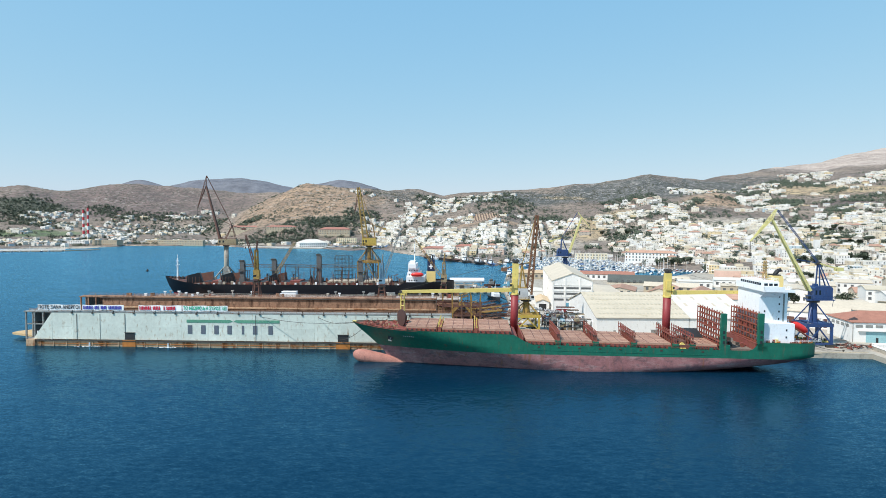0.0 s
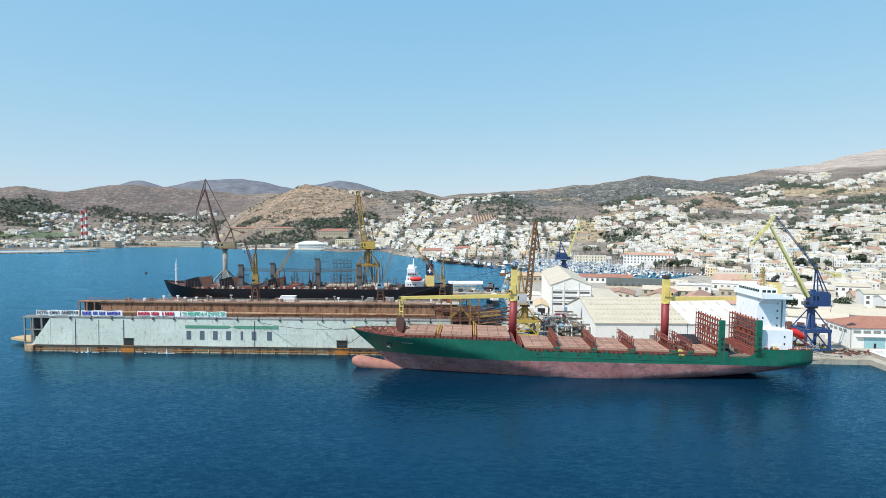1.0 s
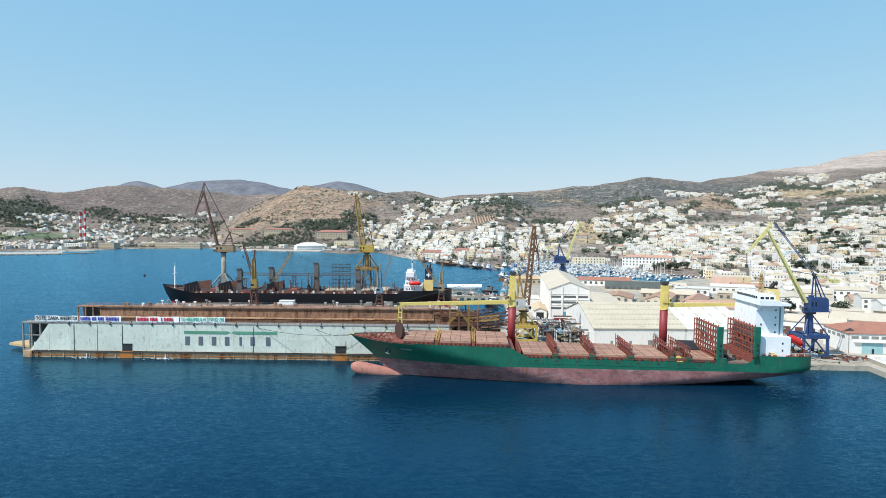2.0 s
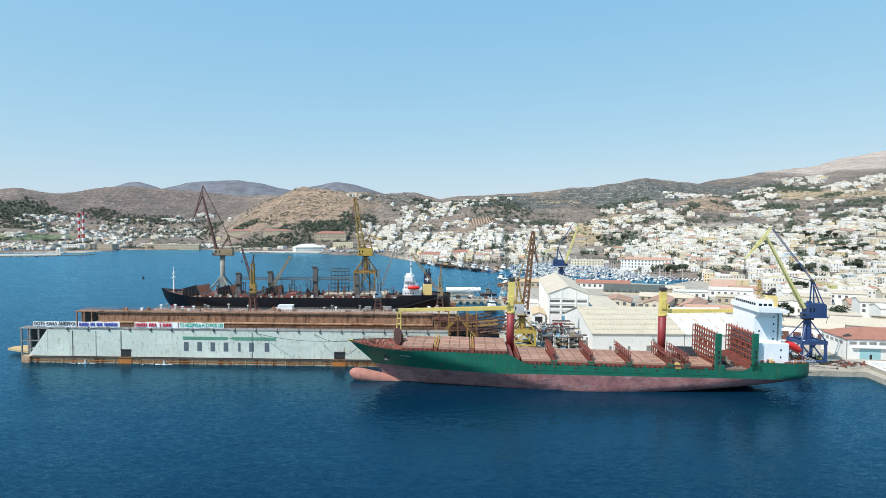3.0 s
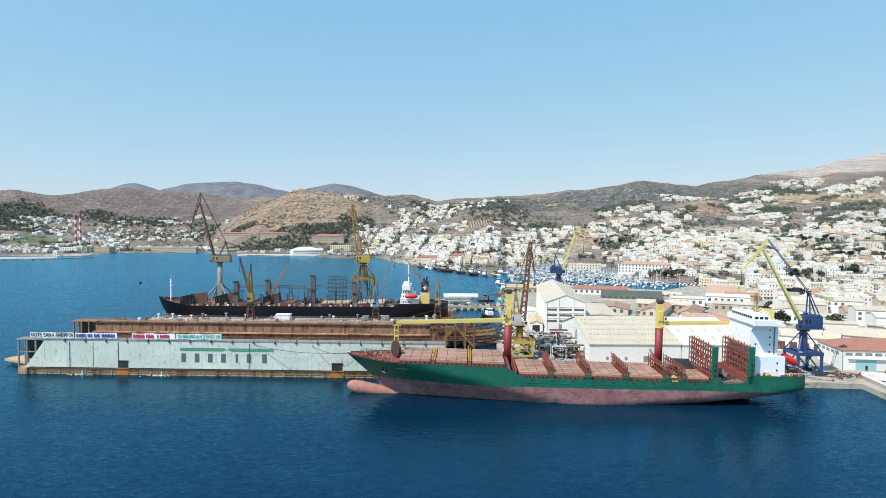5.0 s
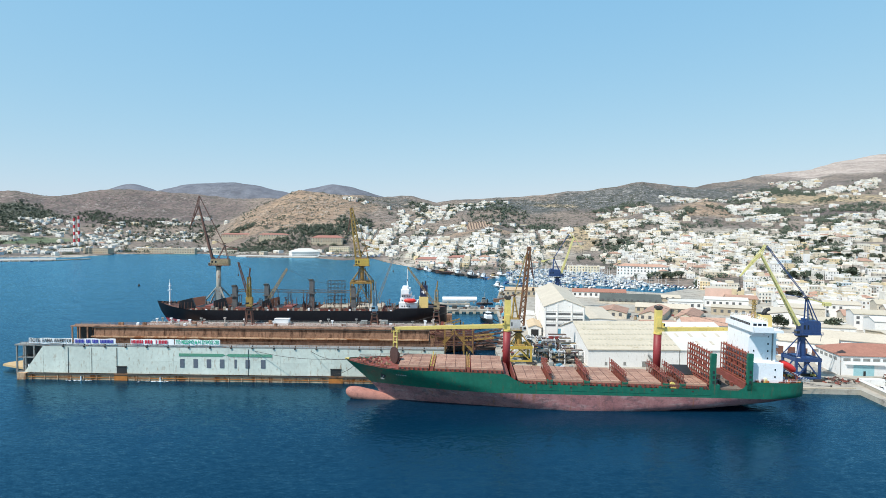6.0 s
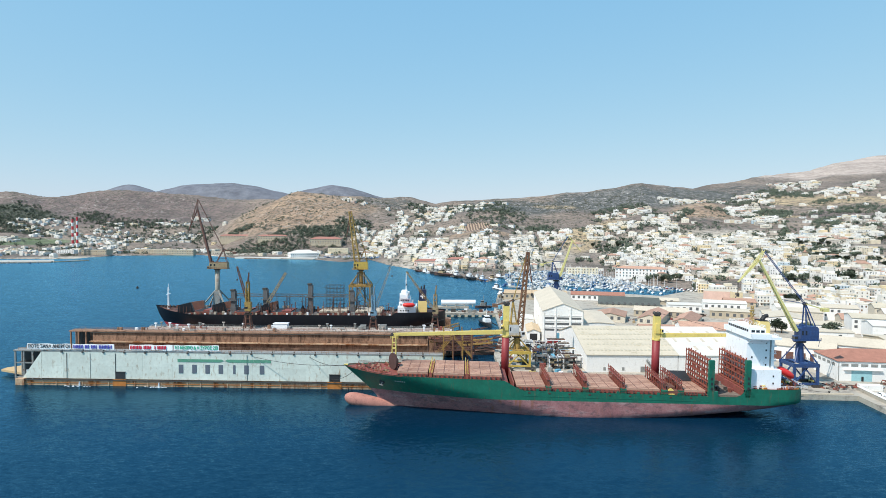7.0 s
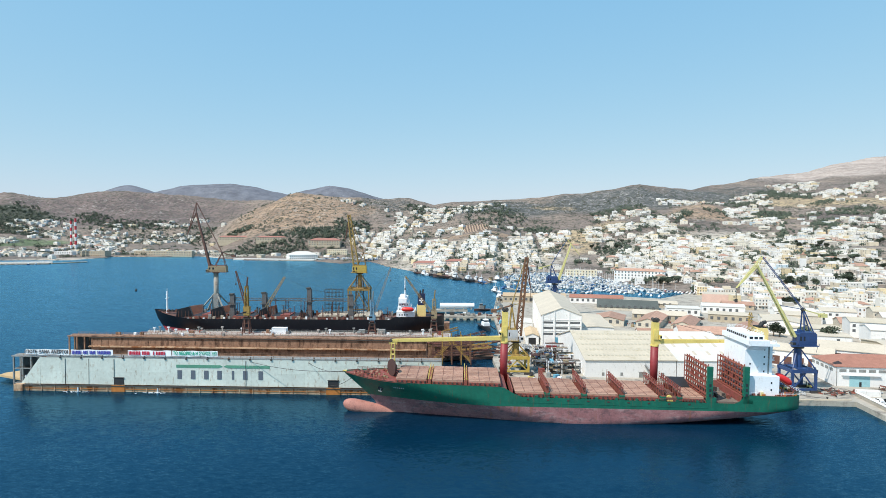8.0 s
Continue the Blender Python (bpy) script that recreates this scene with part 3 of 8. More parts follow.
# ---- protest banners tied to the dock's rail ----
for a, w, ink, text in ((4.4, 20.0, "black", "ΠΟΤΕ ΞΑΝΑ ΑΝΕΡΓΟΙ"), (25.2, 19.2, "blue", ""), (51.2, 19.8, "red", ""), (71.4, 20.6, "green", "ΤΟ ΝΕΩΡΙΟ & Η ΣΥΡΟΣ ΖΕΙ")):
    ban = thing("banner", "white cloth banner with %s hand-painted lettering on a rail" % ink, "banner", DOCK @ pose(a, 1.2, DOCK_TOP + 0.7), "banners on the dock")
    n = 16
    cl = Solid()
    pts = [(w * k / n, 0.10 * math.sin(k * 1.9), z + 0.12 * math.sin(k * 0.8 + z)) for z in (0.0, 2.4) for k in range(n + 1)]
    cl.add(pts + [(x, y + 0.05, z) for x, y, z in pts],
           [(k, k + 1, n + 2 + k, n + 1 + k) for k in range(n)] + [(2 * n + 2 + n + 1 + k, 2 * n + 2 + n + 2 + k, 2 * n + 3 + k, 2 * n + 2 + k) for k in range(n)])
    part("cloth", cl, TXT_WHITE, ban)
    if text:
        lettering(text, 2.1, TXT[ink], ban, Matrix.Translation((w / 2, -0.2, 1.25)) @ pose(0, 0, 0, 90), w * 0.95)
    else:
        rng = random.Random(len(ink))
        x = 0.5
        while x < w - 1.2:
            lw = rng.uniform(0.35, 0.6)
            if rng.random() < 0.85:
                part("ink_bar", Solid().box(x, x + lw, -0.22, -0.18, 0.45, 2.0), TXT[ink], ban)
            x += lw + 0.2

# ---- bilge water pouring from the dock ----
FOAM = surface("foam", (0.55, 0.60, 0.63), 0.6, size=1.5, vary=0.15, relief=0.05)
for a, n in ((29.0, 26), (65.2, 40)):
    f = thing("water_discharge", "white water pouring from the dock and foaming", "water", DOCK @ pose(a, 0, 0), "discharges from the dock")
    part("stream", Solid().side_prism([(-0.16, 1.9), (0.16, 1.9), (0.34, 0.0), (-0.34, 0.0)], -0.35, 0.2), FOAM, f)
    rng = random.Random(n)
    for k in range(n):
        x, y, r = rng.gauss(-1.0, 2.4), -abs(rng.gauss(0, 0.9)), rng.uniform(0.12, 0.5)
        b = Solid()
        lump(b, (x, y, 0.02), r, 7, 0.16, rng)
        part("foam", b, FOAM, f)


# ---- green container ship ----
SHIP = Matrix.Translation((-35.6, 245.0, 0)) @ pose(0, 0, 0, 0, 1.03, -2.7)
SB, SLEN = 13.0, 175.8


def sheer(s):
    """Height of the hull's upper edge."""
    if s < 62:
        return 15.5 + 0.75 * max(0, 1 - s / 22) ** 2 - 0.6 * s / 62
    if s < 70:
        k = (s - 62) / 8
        return 14.9 - 3.6 * (3 * k * k - 2 * k ** 3)
    if s < 151:
        return 11.3
    if s < 154:
        return 11.3 + 3.3 * (s - 151) / 3
    return 14.6


def stem(z):
    return 12.5 * max(0.0, min(1.0, (16.3 - z) / 12.3)) - 1.5 * max(0.0, (z - 8) / 8.3) if z > 3 else 12.5 + (3 - z) * 1.2


def tail(z):
    return SLEN - 0.5 if z >= 9.5 else SLEN - 0.5 - 34 * ((9.5 - z) / 9.5) ** 1.5


def boot(s):
    """Height of the line between green and red."""
    return 6.9 + 0.0095 * s


def half(s, z):
    a, e = stem(z), tail(z)
    entry = 34 + max(0, 14 - z) * 2.9
    full = 1.05 + 1.3 * min(1, max(0, (z - 2) / 13))
    q = min(1, max(0, (s - a) / entry))
    fore = 1 - (1 - q) ** full
    run = 8 + max(0, 9.5 - z) * 5.5
    q = min(1, max(0, (e - s) / run))
    floor = 0.80 if z >= 9.5 else 0.80 * max(0, (z - 2) / 7.5) ** 0.8 if z > 2 else 0
    aft = floor + (1 - floor) * (1 - (1 - q) ** 2.0)
    return SB * fore * aft


def hull_skin(levels, n=90):
    b = Solid()
    rows = []
    for lev in levels:
        ring = []
        for i in range(n + 1):
            p = i / n
            p = 0.5 * p + 0.5 * (0.5 - 0.5 * math.cos(math.pi * p))
            z = lev(p * SLEN) if callable(lev) else lev
            s = stem(z) + p * (tail(z) - stem(z))
            z = lev(s) if callable(lev) else lev
            ring.append((s, half(s, z), z))
        rows.append(ring)
    m = 2 * (n + 1)
    for ring in rows:
        b.v += [(s, -h, z) for s, h, z in ring] + [(s, h, z) for s, h, z in ring]
    for j in range(len(rows) - 1):
        for i in range(n):
            o = j * m
            b.f.append((o + i, o + i + 1, o + m + i + 1, o + m + i))
            o += n + 1
            b.f.append((o + i + 1, o + i, o + m + i, o + m + i + 1))
        b.f.append((j * m + n, j * m + 2 * n + 1, (j + 1) * m + 2 * n + 1, (j + 1) * m + n))
    return b


def deck_plate(s0, s1, z, n=24):
    b = Solid()
    for i in range(n + 1):
        s = s0 + (s1 - s0) * i / n
        zz = z(s) if callable(z) else z
        h = max(0.02, half(s, zz) - 0.25)
        b.v += [(s, -h, zz), (s, h, zz)]
    b.f = [(2 * i, 2 * i + 1, 2 * i + 3, 2 * i + 2) for i in range(n)]
    return b


def lashing_bridge(ship, s, z0, z1, yellow=False):
    b = Solid()
    for k in range(9):
        v = -11 + k * 2.75
        b.beam((s - 0.5, v, z0), (s - 0.5, v, z1 + 0.8), 0.22).beam((s + 0.5, v, z0), (s + 0.5, v, z1), 0.22)
        b.beam((s - 0.5, v, z0), (s + 0.5, v, z1), 0.16)
    part("bridge_frame", b, CRANEYEL if yellow else LATTICE, ship)
    part("bridge_walkway", Solid().box(s - 0.7, s + 0.7, -11.4, 11.4, z1 - 1.3, z1 - 1.2).beam((s - 0.5, -11.4, z1), (s - 0.5, 11.4, z1), 0.16).beam((s + 0.5, -11.4, z1 - 0.1), (s + 0.5, 11.4, z1 - 0.1), 0.16), DECKRED, ship)
    if not yellow:
        part("bridge_foot", Solid().box(s - 1.0, s + 1.0, -12.6, -10.9, 11, z0 + 1.9), GREEN, ship)
    for k in range(5):
        part("lashing_gear", Solid().box(s - 0.6, s + 0.6, -12.0 + k * 0.5, -11.8 + k * 0.5, z0 + 0.5, z0 + 2.4 - k * 0.2), DARKRUST if k % 2 else LATTICE, ship)


def hatch_bay(ship, s0, s1, z, wide=10.4, gap_at=None):
    part("hatch_coaming", Solid().box(s0 - 0.2, s1 + 0.2, -wide - 0.2, wide + 0.2, z - 2.2, z - 0.75), DECKRED, ship)
    n = 3
    for k in range(n):
        a, c = -wide + 2 * wide * k / n, -wide + 2 * wide * (k + 1) / n
        if gap_at == k:
            continue
        cover = part("hatch_cover", Solid().box(s0, s1, a + 0.06, c - 0.06, z - 0.75, z), HATCH, ship)
        lines = Solid()
        for i in range(1, 4):
            y = a + (c - a) * i / 4
            lines.box(s0 + 0.1, s1 - 0.1, y - 0.09, y + 0.09, z, z + 0.05)
        for i in range(1, 3):
            x = s0 + (s1 - s0) * i / 3
            lines.box(x - 0.1, x + 0.1, a + 0.1, c - 0.1, z, z + 0.06)
        part("cover_rib", lines, BROWNSTEEL, cover)
    for side in (-1, 1):
        for i in range(7):
            x = s0 + 0.6 + (s1 - s0 - 1.2) * i / 6
            feet = Solid().box(x - 0.22, x + 0.22, side * (wide + 0.2), side * (wide + 0.9), z - 2.2, z - 0.85)
            part("coaming_stay", feet, DARKSTEEL, ship)


def cell_rack(ship, s, z0, z1, v0=-12.0, v1=12.0):
    n = 10
    rack = part("cell_guide_rack", Solid().box(s - 0.6, s + 0.6, v0, v1, z0 - 0.6, z0), LATTICE, ship, "tall rusty red container lattice")
    for k in range(n + 1):
        v = v0 + (v1 - v0) * k / n
        for ds in (-0.55, 0.55):
            part("guide_post", Solid().beam((s + ds, v, z0), (s + ds, v, z1 + (0.7 if k % 2 else 0.2)), 0.3), LATTICE, rack)
    for j in range(6):
        z = z0 + (z1 - z0) * (j + 0.5) / 5.6
        for ds in (-0.55, 0.55):
            part("cross_beam", Solid().beam((s + ds, v0, z), (s + ds, v1, z), 0.32), LATTICE, rack)
        part("grating", Solid().box(s - 0.5, s + 0.5, v0, v1, z - 0.05, z + 0.05), LATTICE, rack)
    for k in (3, 5, 7):
        v = v0 + (v1 - v0) * k / n
        part("rack_panel", Solid().box(s - 0.4, s + 0.4, v - 1.0, v + 1.0, z0 + 4.5, z0 + 7), DECKRED, rack)
    part("rack_pillar", Solid().box(s - 0.9, s + 1.1, v0 - 1.0, v0 + 0.3, 11.3, z1 + 0.3).box(s + 1.1, s + 2.6, v0 - 1.0, v0 + 0.2, 11.3, 13.2), GREEN, ship, "green side pillar")
    for j in range(3):
        # holes are not cut: black plates stand for their dark insides
        part("hole_shade_plate", Solid().box(s - 0.2, s + 0.6, v0 - 1.05, v0 - 0.98, z0 + 0.6 + j * 1.9, z0 + 1.7 + j * 1.9), BLACK, ship)


def ship_crane(ship, s, v, zb, zj, zt, boom_s, boom_z, tip_v):
    part("crane_pedestal", Solid().tube((s, v, zb), (s, v, zj), 1.6, 20), CRANERED, ship, "dark red crane pedestal", smooth=True)
    part("slew_ring", Solid().tube((s, v, zj), (s, v, zj + 0.6), 1.75, 20), CRANEYEL, ship)
    part("crane_column", Solid().box(s - 1.25, s + 1.25, v - 1.4, v + 1.4, zj + 0.6, zt).box(s - 0.9, s + 0.9, v - 1.8, v - 1.4, zj + 3, zj + 7), CRANEYEL, ship, "yellow crane column")
    part("crane_head", Solid().box(s - 0.9, s + 0.9, v - 1.1, v + 1.1, zt, zt + 0.8).tube((s - 0.8, v - 1.3, zt + 1.1), (s - 0.8, v + 1.3, zt + 1.1), 0.7).tube((s + 0.7, v - 1.3, zt + 1.1), (s + 0.7, v + 1.3, zt + 1.1), 0.7), DARKSTEEL, ship)
    side = 1 if boom_s > s else -1
    part("crane_cab", Solid().box(s + side * 1.25, s + side * 2.1, v - 2.4, v - 0.9, zj + 2.9, zj + 4.9), CRANEYEL, ship)
    part("cab_window", Solid().box(s + side * 1.5, s + side * 2.15, v - 2.45, v - 0.85, zj + 3.7, zj + 4.6), GLASS, ship)
    p, q = Vector((s + side * 1.5, v, zj + 2.0)), Vector((boom_s, tip_v, boom_z))
    b = Solid()
    for o in (-1.0, 1.0):
        b.beam(p + Vector((0, o, 0)), q + Vector((0, o * 0.5, 0)), 0.7, 1.55, 0.5)
    for k in range(9):
        c = p.lerp(q, (k + 0.5) / 9)
        b.box(c.x - 0.4, c.x + 0.4, c.y - 0.9, c.y + 0.9, c.z - 0.3, c.z + 0.4)
    part("crane_boom", b, CRANEYEL, ship, "long yellow box boom laid level")
    part("boom_tip", Solid().tube(q - Vector((0, 0.8, 0)), q + Vector((0, 0.8, 0)), 0.7), DARKSTEEL, ship)
    w = Solid()
    for o in (-0.5, 0.5):
        w.beam((s, v + o, zt + 1.4), q + Vector((0, o, 0.6)), 0.07)
    part("luffing_wires", w, DARKSTEEL, ship)


def build_ship():
    ship = thing("container_ship", "green and red container ship, empty, moored at the quay", "container ship", SHIP)
    part("hull_bottom", hull_skin([-4, -1.5, 0.5, 2.5, 4.2, 5.8, boot]), REDHULL, ship, "faded red antifouling below a green side", smooth=True)
    part("hull_side", hull_skin([boot, 9.3, 10.3, 11.3, lambda s: 11.3 + (sheer(s) - 11.3) * 0.5 + 0.01, lambda s: sheer(s) + 0.02]), GREEN, ship, "dark green hull side", smooth=True)
    part("rubbing_band", Solid().beam((70, -SB - 0.02, 9.3), (140, -SB - 0.02, 9.3), 0.12, 0.25), GREEN, ship)
    # bulbous bow
    b = Solid()
    n, rings = 16, []
    for i in range(13):
        t = (i / 12) ** 1.7
        s = -0.8 + 23 * t
        r = 3.0 * max(0, 1 - (1 - min(1, t * 3.4)) ** 2.6) ** 0.5 * (1 - 0.45 * t ** 1.5)
        z = 2.8 - 3.4 * t
        b.v += [(s, 0.78 * r * math.cos(k * math.tau / n), z + r * math.sin(k * math.tau / n)) for k in range(n)]
    b.f = [(i * n + k, i * n + (k + 1) % n, (i + 1) * n + (k + 1) % n, (i + 1) * n + k) for i in range(12) for k in range(n)]
    part("bulb", b, BULB, ship, "pale salmon bulbous bow", smooth=True)
    # decks
    part("forecastle_deck", deck_plate(-0.6, 64.5, lambda s: sheer(s) - 0.35, 40), DECKRED, ship)
    part("main_deck", deck_plate(66, 153, 10.9), DECKRED, ship)
    part("poop_deck", deck_plate(152.5, SLEN - 0.6, 14.1), DECKRED, ship)
    part("break_bulkhead", Solid().box(66.2, 66.6, -12.8, 12.8, 10.9, 14.2).box(152.4, 152.8, -12.8, 12.8, 10.9, 13.9), DECKRED, ship)
    # hatches
    for a, c in ((21.6, 33.4), (35.7, 47.5), (49.7, 61.9)):
        hatch_bay(ship, a, c, 16.6, 10.6 if a < 30 else 11.5)
    for s in (34.6, 48.6):
        lashing_bridge(ship, s, 14.4, 17.3, True)
    for a, c, gap in ((67.6, 78.6, None), (81.0, 92.6, None), (95.2, 106.8, None), (109.6, 122.0, None), (131.5, 139.2, 2)):
        hatch_bay(ship, a, c, 13.0, 11.2, gap)
    for s in (79.8, 93.9, 108.2, 123.6, 129.8):
        lashing_bridge(ship, s, 11.0, 16.6)
    part("lashing_gear", Solid().box(124.5, 129, -12, 3, 11, 12.6).box(125, 126.4, -11, -8, 12.6, 13.8).box(127, 128.5, -9, -3, 12.6, 13.5), BROWNSTEEL, ship)
    part("open_cover", Solid().add([(131.6, 2.6, 13.3), (139, 2.6, 13.3), (139, 9.8, 15.6), (131.6, 9.8, 15.6), (131.6, 2.6, 13.0), (139, 2.6, 13.0), (139, 9.8, 15.3), (131.6, 9.8, 15.3)],
         [(0, 1, 2, 3), (7, 6, 5, 4), (0, 4, 5, 1), (1, 5, 6, 2), (2, 6, 7, 3), (3, 7, 4, 0)]), BLACK, ship, "dark tilted hatch cover")
    cell_rack(ship, 140.6, 13.0, 24.6)
    cell_rack(ship, 154.2, 13.5, 25.0)
    part("hold_floor", Solid().box(142, 152.4, -11.5, 11.5, 10.9, 11.6), surface("hold_floor", (0.17, 0.135, 0.11), 0.85, size=2, vary=0.5), ship)
    rng = random.Random(9)
    for k in range(22):
        x, v = rng.uniform(143, 151), rng.uniform(-10, 9)
        part("deck_gear", Solid().box(x, x + rng.uniform(0.5, 2), v, v + rng.uniform(0.5, 2), 11.6, 11.6 + rng.uniform(0.5, 1.8)), rng.choice((GREYSTEEL, DARKSTEEL, DECKRED)), ship)
    for k in range(9):
        s0 = 72 + k * 7.6
        part("side_scupper", Solid().box(s0, s0 + 0.9, -SB - 0.1, -SB + 0.25, 10.2, 10.7), DARKRUST, ship)
        part("fairlead", Solid().box(s0 + 3, s0 + 4.1, -SB - 0.02, -SB + 0.6, 11.3, 11.95), GREEN, ship)
    part("crane_winch", Solid().tube((126.2, -11.6, 12.4), (126.2, -9.6, 12.4), 1.0, 12).box(125, 127.4, -12.1, -9.2, 11.2, 11.7), CRANEYEL, ship, "yellow deck winch")
    # cranes
    ship_crane(ship, 64.7, 12.0, 10.9, 27.2, 40.3, 17.5, 27.9, 6.0)
    ship_crane(ship, 127.2, 11.5, 10.9, 27.8, 37.8, 161.0, 30.9, 11.0)
    # boom rest on the forecastle
    rest = Solid()
    for a, c in ((-0.9, -0.9), (0.9, -0.9), (0.9, 0.9), (-0.9, 0.9)):
        rest.beam((18.4 + a, 6 + c, 14.6), (18.4 + a * 0.7, 6 + c * 0.7, 27.2), 0.28)
    for k in range(5):
        rest.box(17.5, 19.3, 5.1, 6.9, 17.5 + k * 2.3, 17.7 + k * 2.3)
    rest.rail([(16.9, 4.4, 26.3), (19.9, 4.4, 26.3), (19.9, 7.6, 26.3)], 1.1, 1.0)
    part("boom_rest", rest, CRANEYEL, ship, "yellow boom rest tower")
    reel = Solid().tube((18.6, -1.0, 18.2), (19.2, -0.6, 18.2), 3.4, 28).tube((19.2, -0.6, 18.2), (20.4, 0.2, 18.2), 1.2, 16)
    part("breakwater_disc", reel, DARKRUST, ship, "dark upright round plate")
    part("disc_stay", Solid().beam((20, -1, 17), (22.6, 0, 14.7), 0.4).beam((19.6, 1, 18), (22.2, 2, 14.7), 0.3), BLACK, ship)
    for side in (-1, 1):
        lining, steps = Solid(), [0.5 + 1.5 * i for i in range(41)]
        for q in steps:
            h = side * max(0.02, half(q, sheer(q)) - 0.14)
            lining.v += [(q, h, sheer(q) - 0.4), (q, h, sheer(q) + 0.06), (q, h + side * 0.2, sheer(q) + 0.06)]
        lining.f = [(3 * i + a, 3 * i + 3 + a, 3 * i + 4 + a, 3 * i + 1 + a) for i in range(len(steps) - 1) for a in (0, 1)]
        part("bulwark_lining", lining, LATTICE, ship)
    # forecastle winches and clutter
    for k in range(96):
        s = rng.uniform(3.5, 17.5)
        h = half(s, 15.2) * 0.8
        v = rng.uniform(-h, h)
        r, zd = rng.uniform(0.2, 0.5), sheer(s) - 0.35
        b = Solid().tube((s, v - r, zd + r), (s, v + r, zd + r), r, 8) if k % 2 else Solid().box(s, s + r * 2, v, v + r * 1.5, zd, zd + r * 1.6)
        part("winch" if k % 2 else "mooring_bitt", b, rng.choice((DECKRED, LATTICE, LATTICE, HATCH, BROWNSTEEL, TAN, DARKRUST)), ship)
    part("bow_cap", Solid().prism([(-1.2, -0.2), (0.4, -0.8), (0.4, 0.8), (-1.2, 0.2)], 16.0, 16.4), CRANEYEL, ship)
    # anchor and draught marks, name in plain bars
    hv = -half(15, 11.5) - 0.12
    part("anchor_pocket", Solid().tube((15.2, hv + 0.3, 11.2), (15.2, hv - 0.15, 11.2), 1.1, 12), BLACK, ship)
    part("anchor", Solid().beam((14.9, hv - 0.3, 10.0), (15.3, hv - 0.2, 11.2), 0.3).beam((14.2, hv - 0.3, 10.2), (15.7, hv - 0.35, 9.8), 0.32), GREYSTEEL, ship)
    for k in range(6):
        s = 20.6 + k * 0.75
        part("name_bar", Solid().box(s, s + 0.42, -half(s, 12.6) - 0.12, -half(s, 12.6) + 0.3, 12.3, 13.0), GREYSTEEL, ship)
    r = Solid().rail([(s, -half(s, 16) + 0.2, sheer(s)) for s in (4, 8, 12, 17, 22)], 1.0, 2.0)
    part("bulwark_rail", r, LATTICE, ship)
    part("bulwark_rail", Solid().rail([(s, half(s, 16) - 0.2, sheer(s)) for s in (4, 8, 12, 17, 22, 40, 62)], 1.0, 2.0), LATTICE, ship)
    part("deck_rail", Solid().rail([(70, -12.7, 11.3), (104, -12.7, 11.3), (138, -12.7, 11.3)], 1.0, 2.4, 0.08).rail([(70, 12.7, 11.3), (138, 12.7, 11.3)], 1.0, 2.4, 0.08), LATTICE, ship)
    # superstructure
    house = part("superstructure", Solid().box(155.2, 167.6, -10.5, 12, 13.9, 21.5).box(155.2, 165.6, -8.5, 10, 21.5, 33.5), WHITE, ship, "tall white bridge block")
    part("bridge_bracket", Solid().add([(155.4, -8.5, 33.4), (162.0, -8.5, 33.4), (162.0, -13, 33.4), (155.4, -13, 33.4), (155.4, -8.5, 31.0), (162.0, -8.5, 31.0)],
         [(0, 1, 2, 3), (0, 3, 4), (1, 5, 2), (3, 2, 5, 4), (0, 4, 5, 1)]), WHITE, house)
    part("bridge_deck", Solid().box(154.4, 165.6, -13.6, 10.6, 33.5, 34.4), WHITE, house)
    part("wheelhouse", Solid().box(155.2, 161.5, -10, 8.4, 34.4, 37.1), WHITE, house)
    part("wing_bulwark", Solid().box(154.4, 154.55, -13.6, 10.6, 34.4, 35.5).box(154.4, 162, -13.6, -13.45, 34.4, 35.5).box(154.4, 162, 10.45, 10.6, 34.4, 35.5), WHITE, house)
    for k in range(10):
        v = -9.2 + k * 1.75
        part("bridge_window", Solid().box(155.12, 155.22, v, v + 1.35, 35.6, 36.5), GLASS, house)
    for k in range(3):
        part("bridge_window", Solid().box(156.0 + k * 1.8, 157.3 + k * 1.8, -10.07, -9.97, 35.5, 36.4), GLASS, house)
    for j in range(4):
        part("porthole", Solid().box(162.3, 162.8, -8.58, -8.45, 22.6 + j * 2.8, 23.3 + j * 2.8), GLASS, house)
        if j % 2:
            part("porthole", Solid().box(157.0, 157.5, -8.58, -8.45, 22.6 + j * 2.8, 23.3 + j * 2.8), GLASS, house)
        for k in range(3):
            part("porthole", Solid().box(155.32, 155.42, -5 + k * 5, -4.5 + k * 5, 22.4 + j * 2.8, 23.1 + j * 2.8), GLASS, house)
    for k in range(2):
        part("porthole", Solid().box(164.4, 164.9, -10.58, -10.45, 16.0 + k * 2.7, 16.7 + k * 2.7), GLASS, house)
    # the shade of a recess, added as a flat grey strip on the wall
    part("recess_shade_strip", Solid().box(163.9, 164.5, -8.56, -8.46, 22.0, 32.5), GREYSTEEL, house, "grey strip standing for a shaded recess")
    for z in (21.5, 24.3, 27.1, 29.9):
        part("deck_edge", Solid().box(165.6, 166.8, -8.0, 11, z, z + 0.2).rail([(166.5, -7.9, z + 0.2), (166.5, 10.8, z + 0.2)], 1.0, 2.2), WHITE, house)
    part("roof_rail", Solid().rail([(155.4, -9.8, 37.1), (161.3, -9.8, 37.1), (161.3, 8.2, 37.1), (155.4, 8.2, 37.1), (155.4, -9.8, 37.1)], 1.1, 1.8, 0.07), WHITE, house)
    part("wing_rail", Solid().rail([(162, -13.5, 34.4), (164.4, -13.5, 34.4), (164.4, -10.2, 34.4)], 1.1, 1.4, 0.07), WHITE, house)
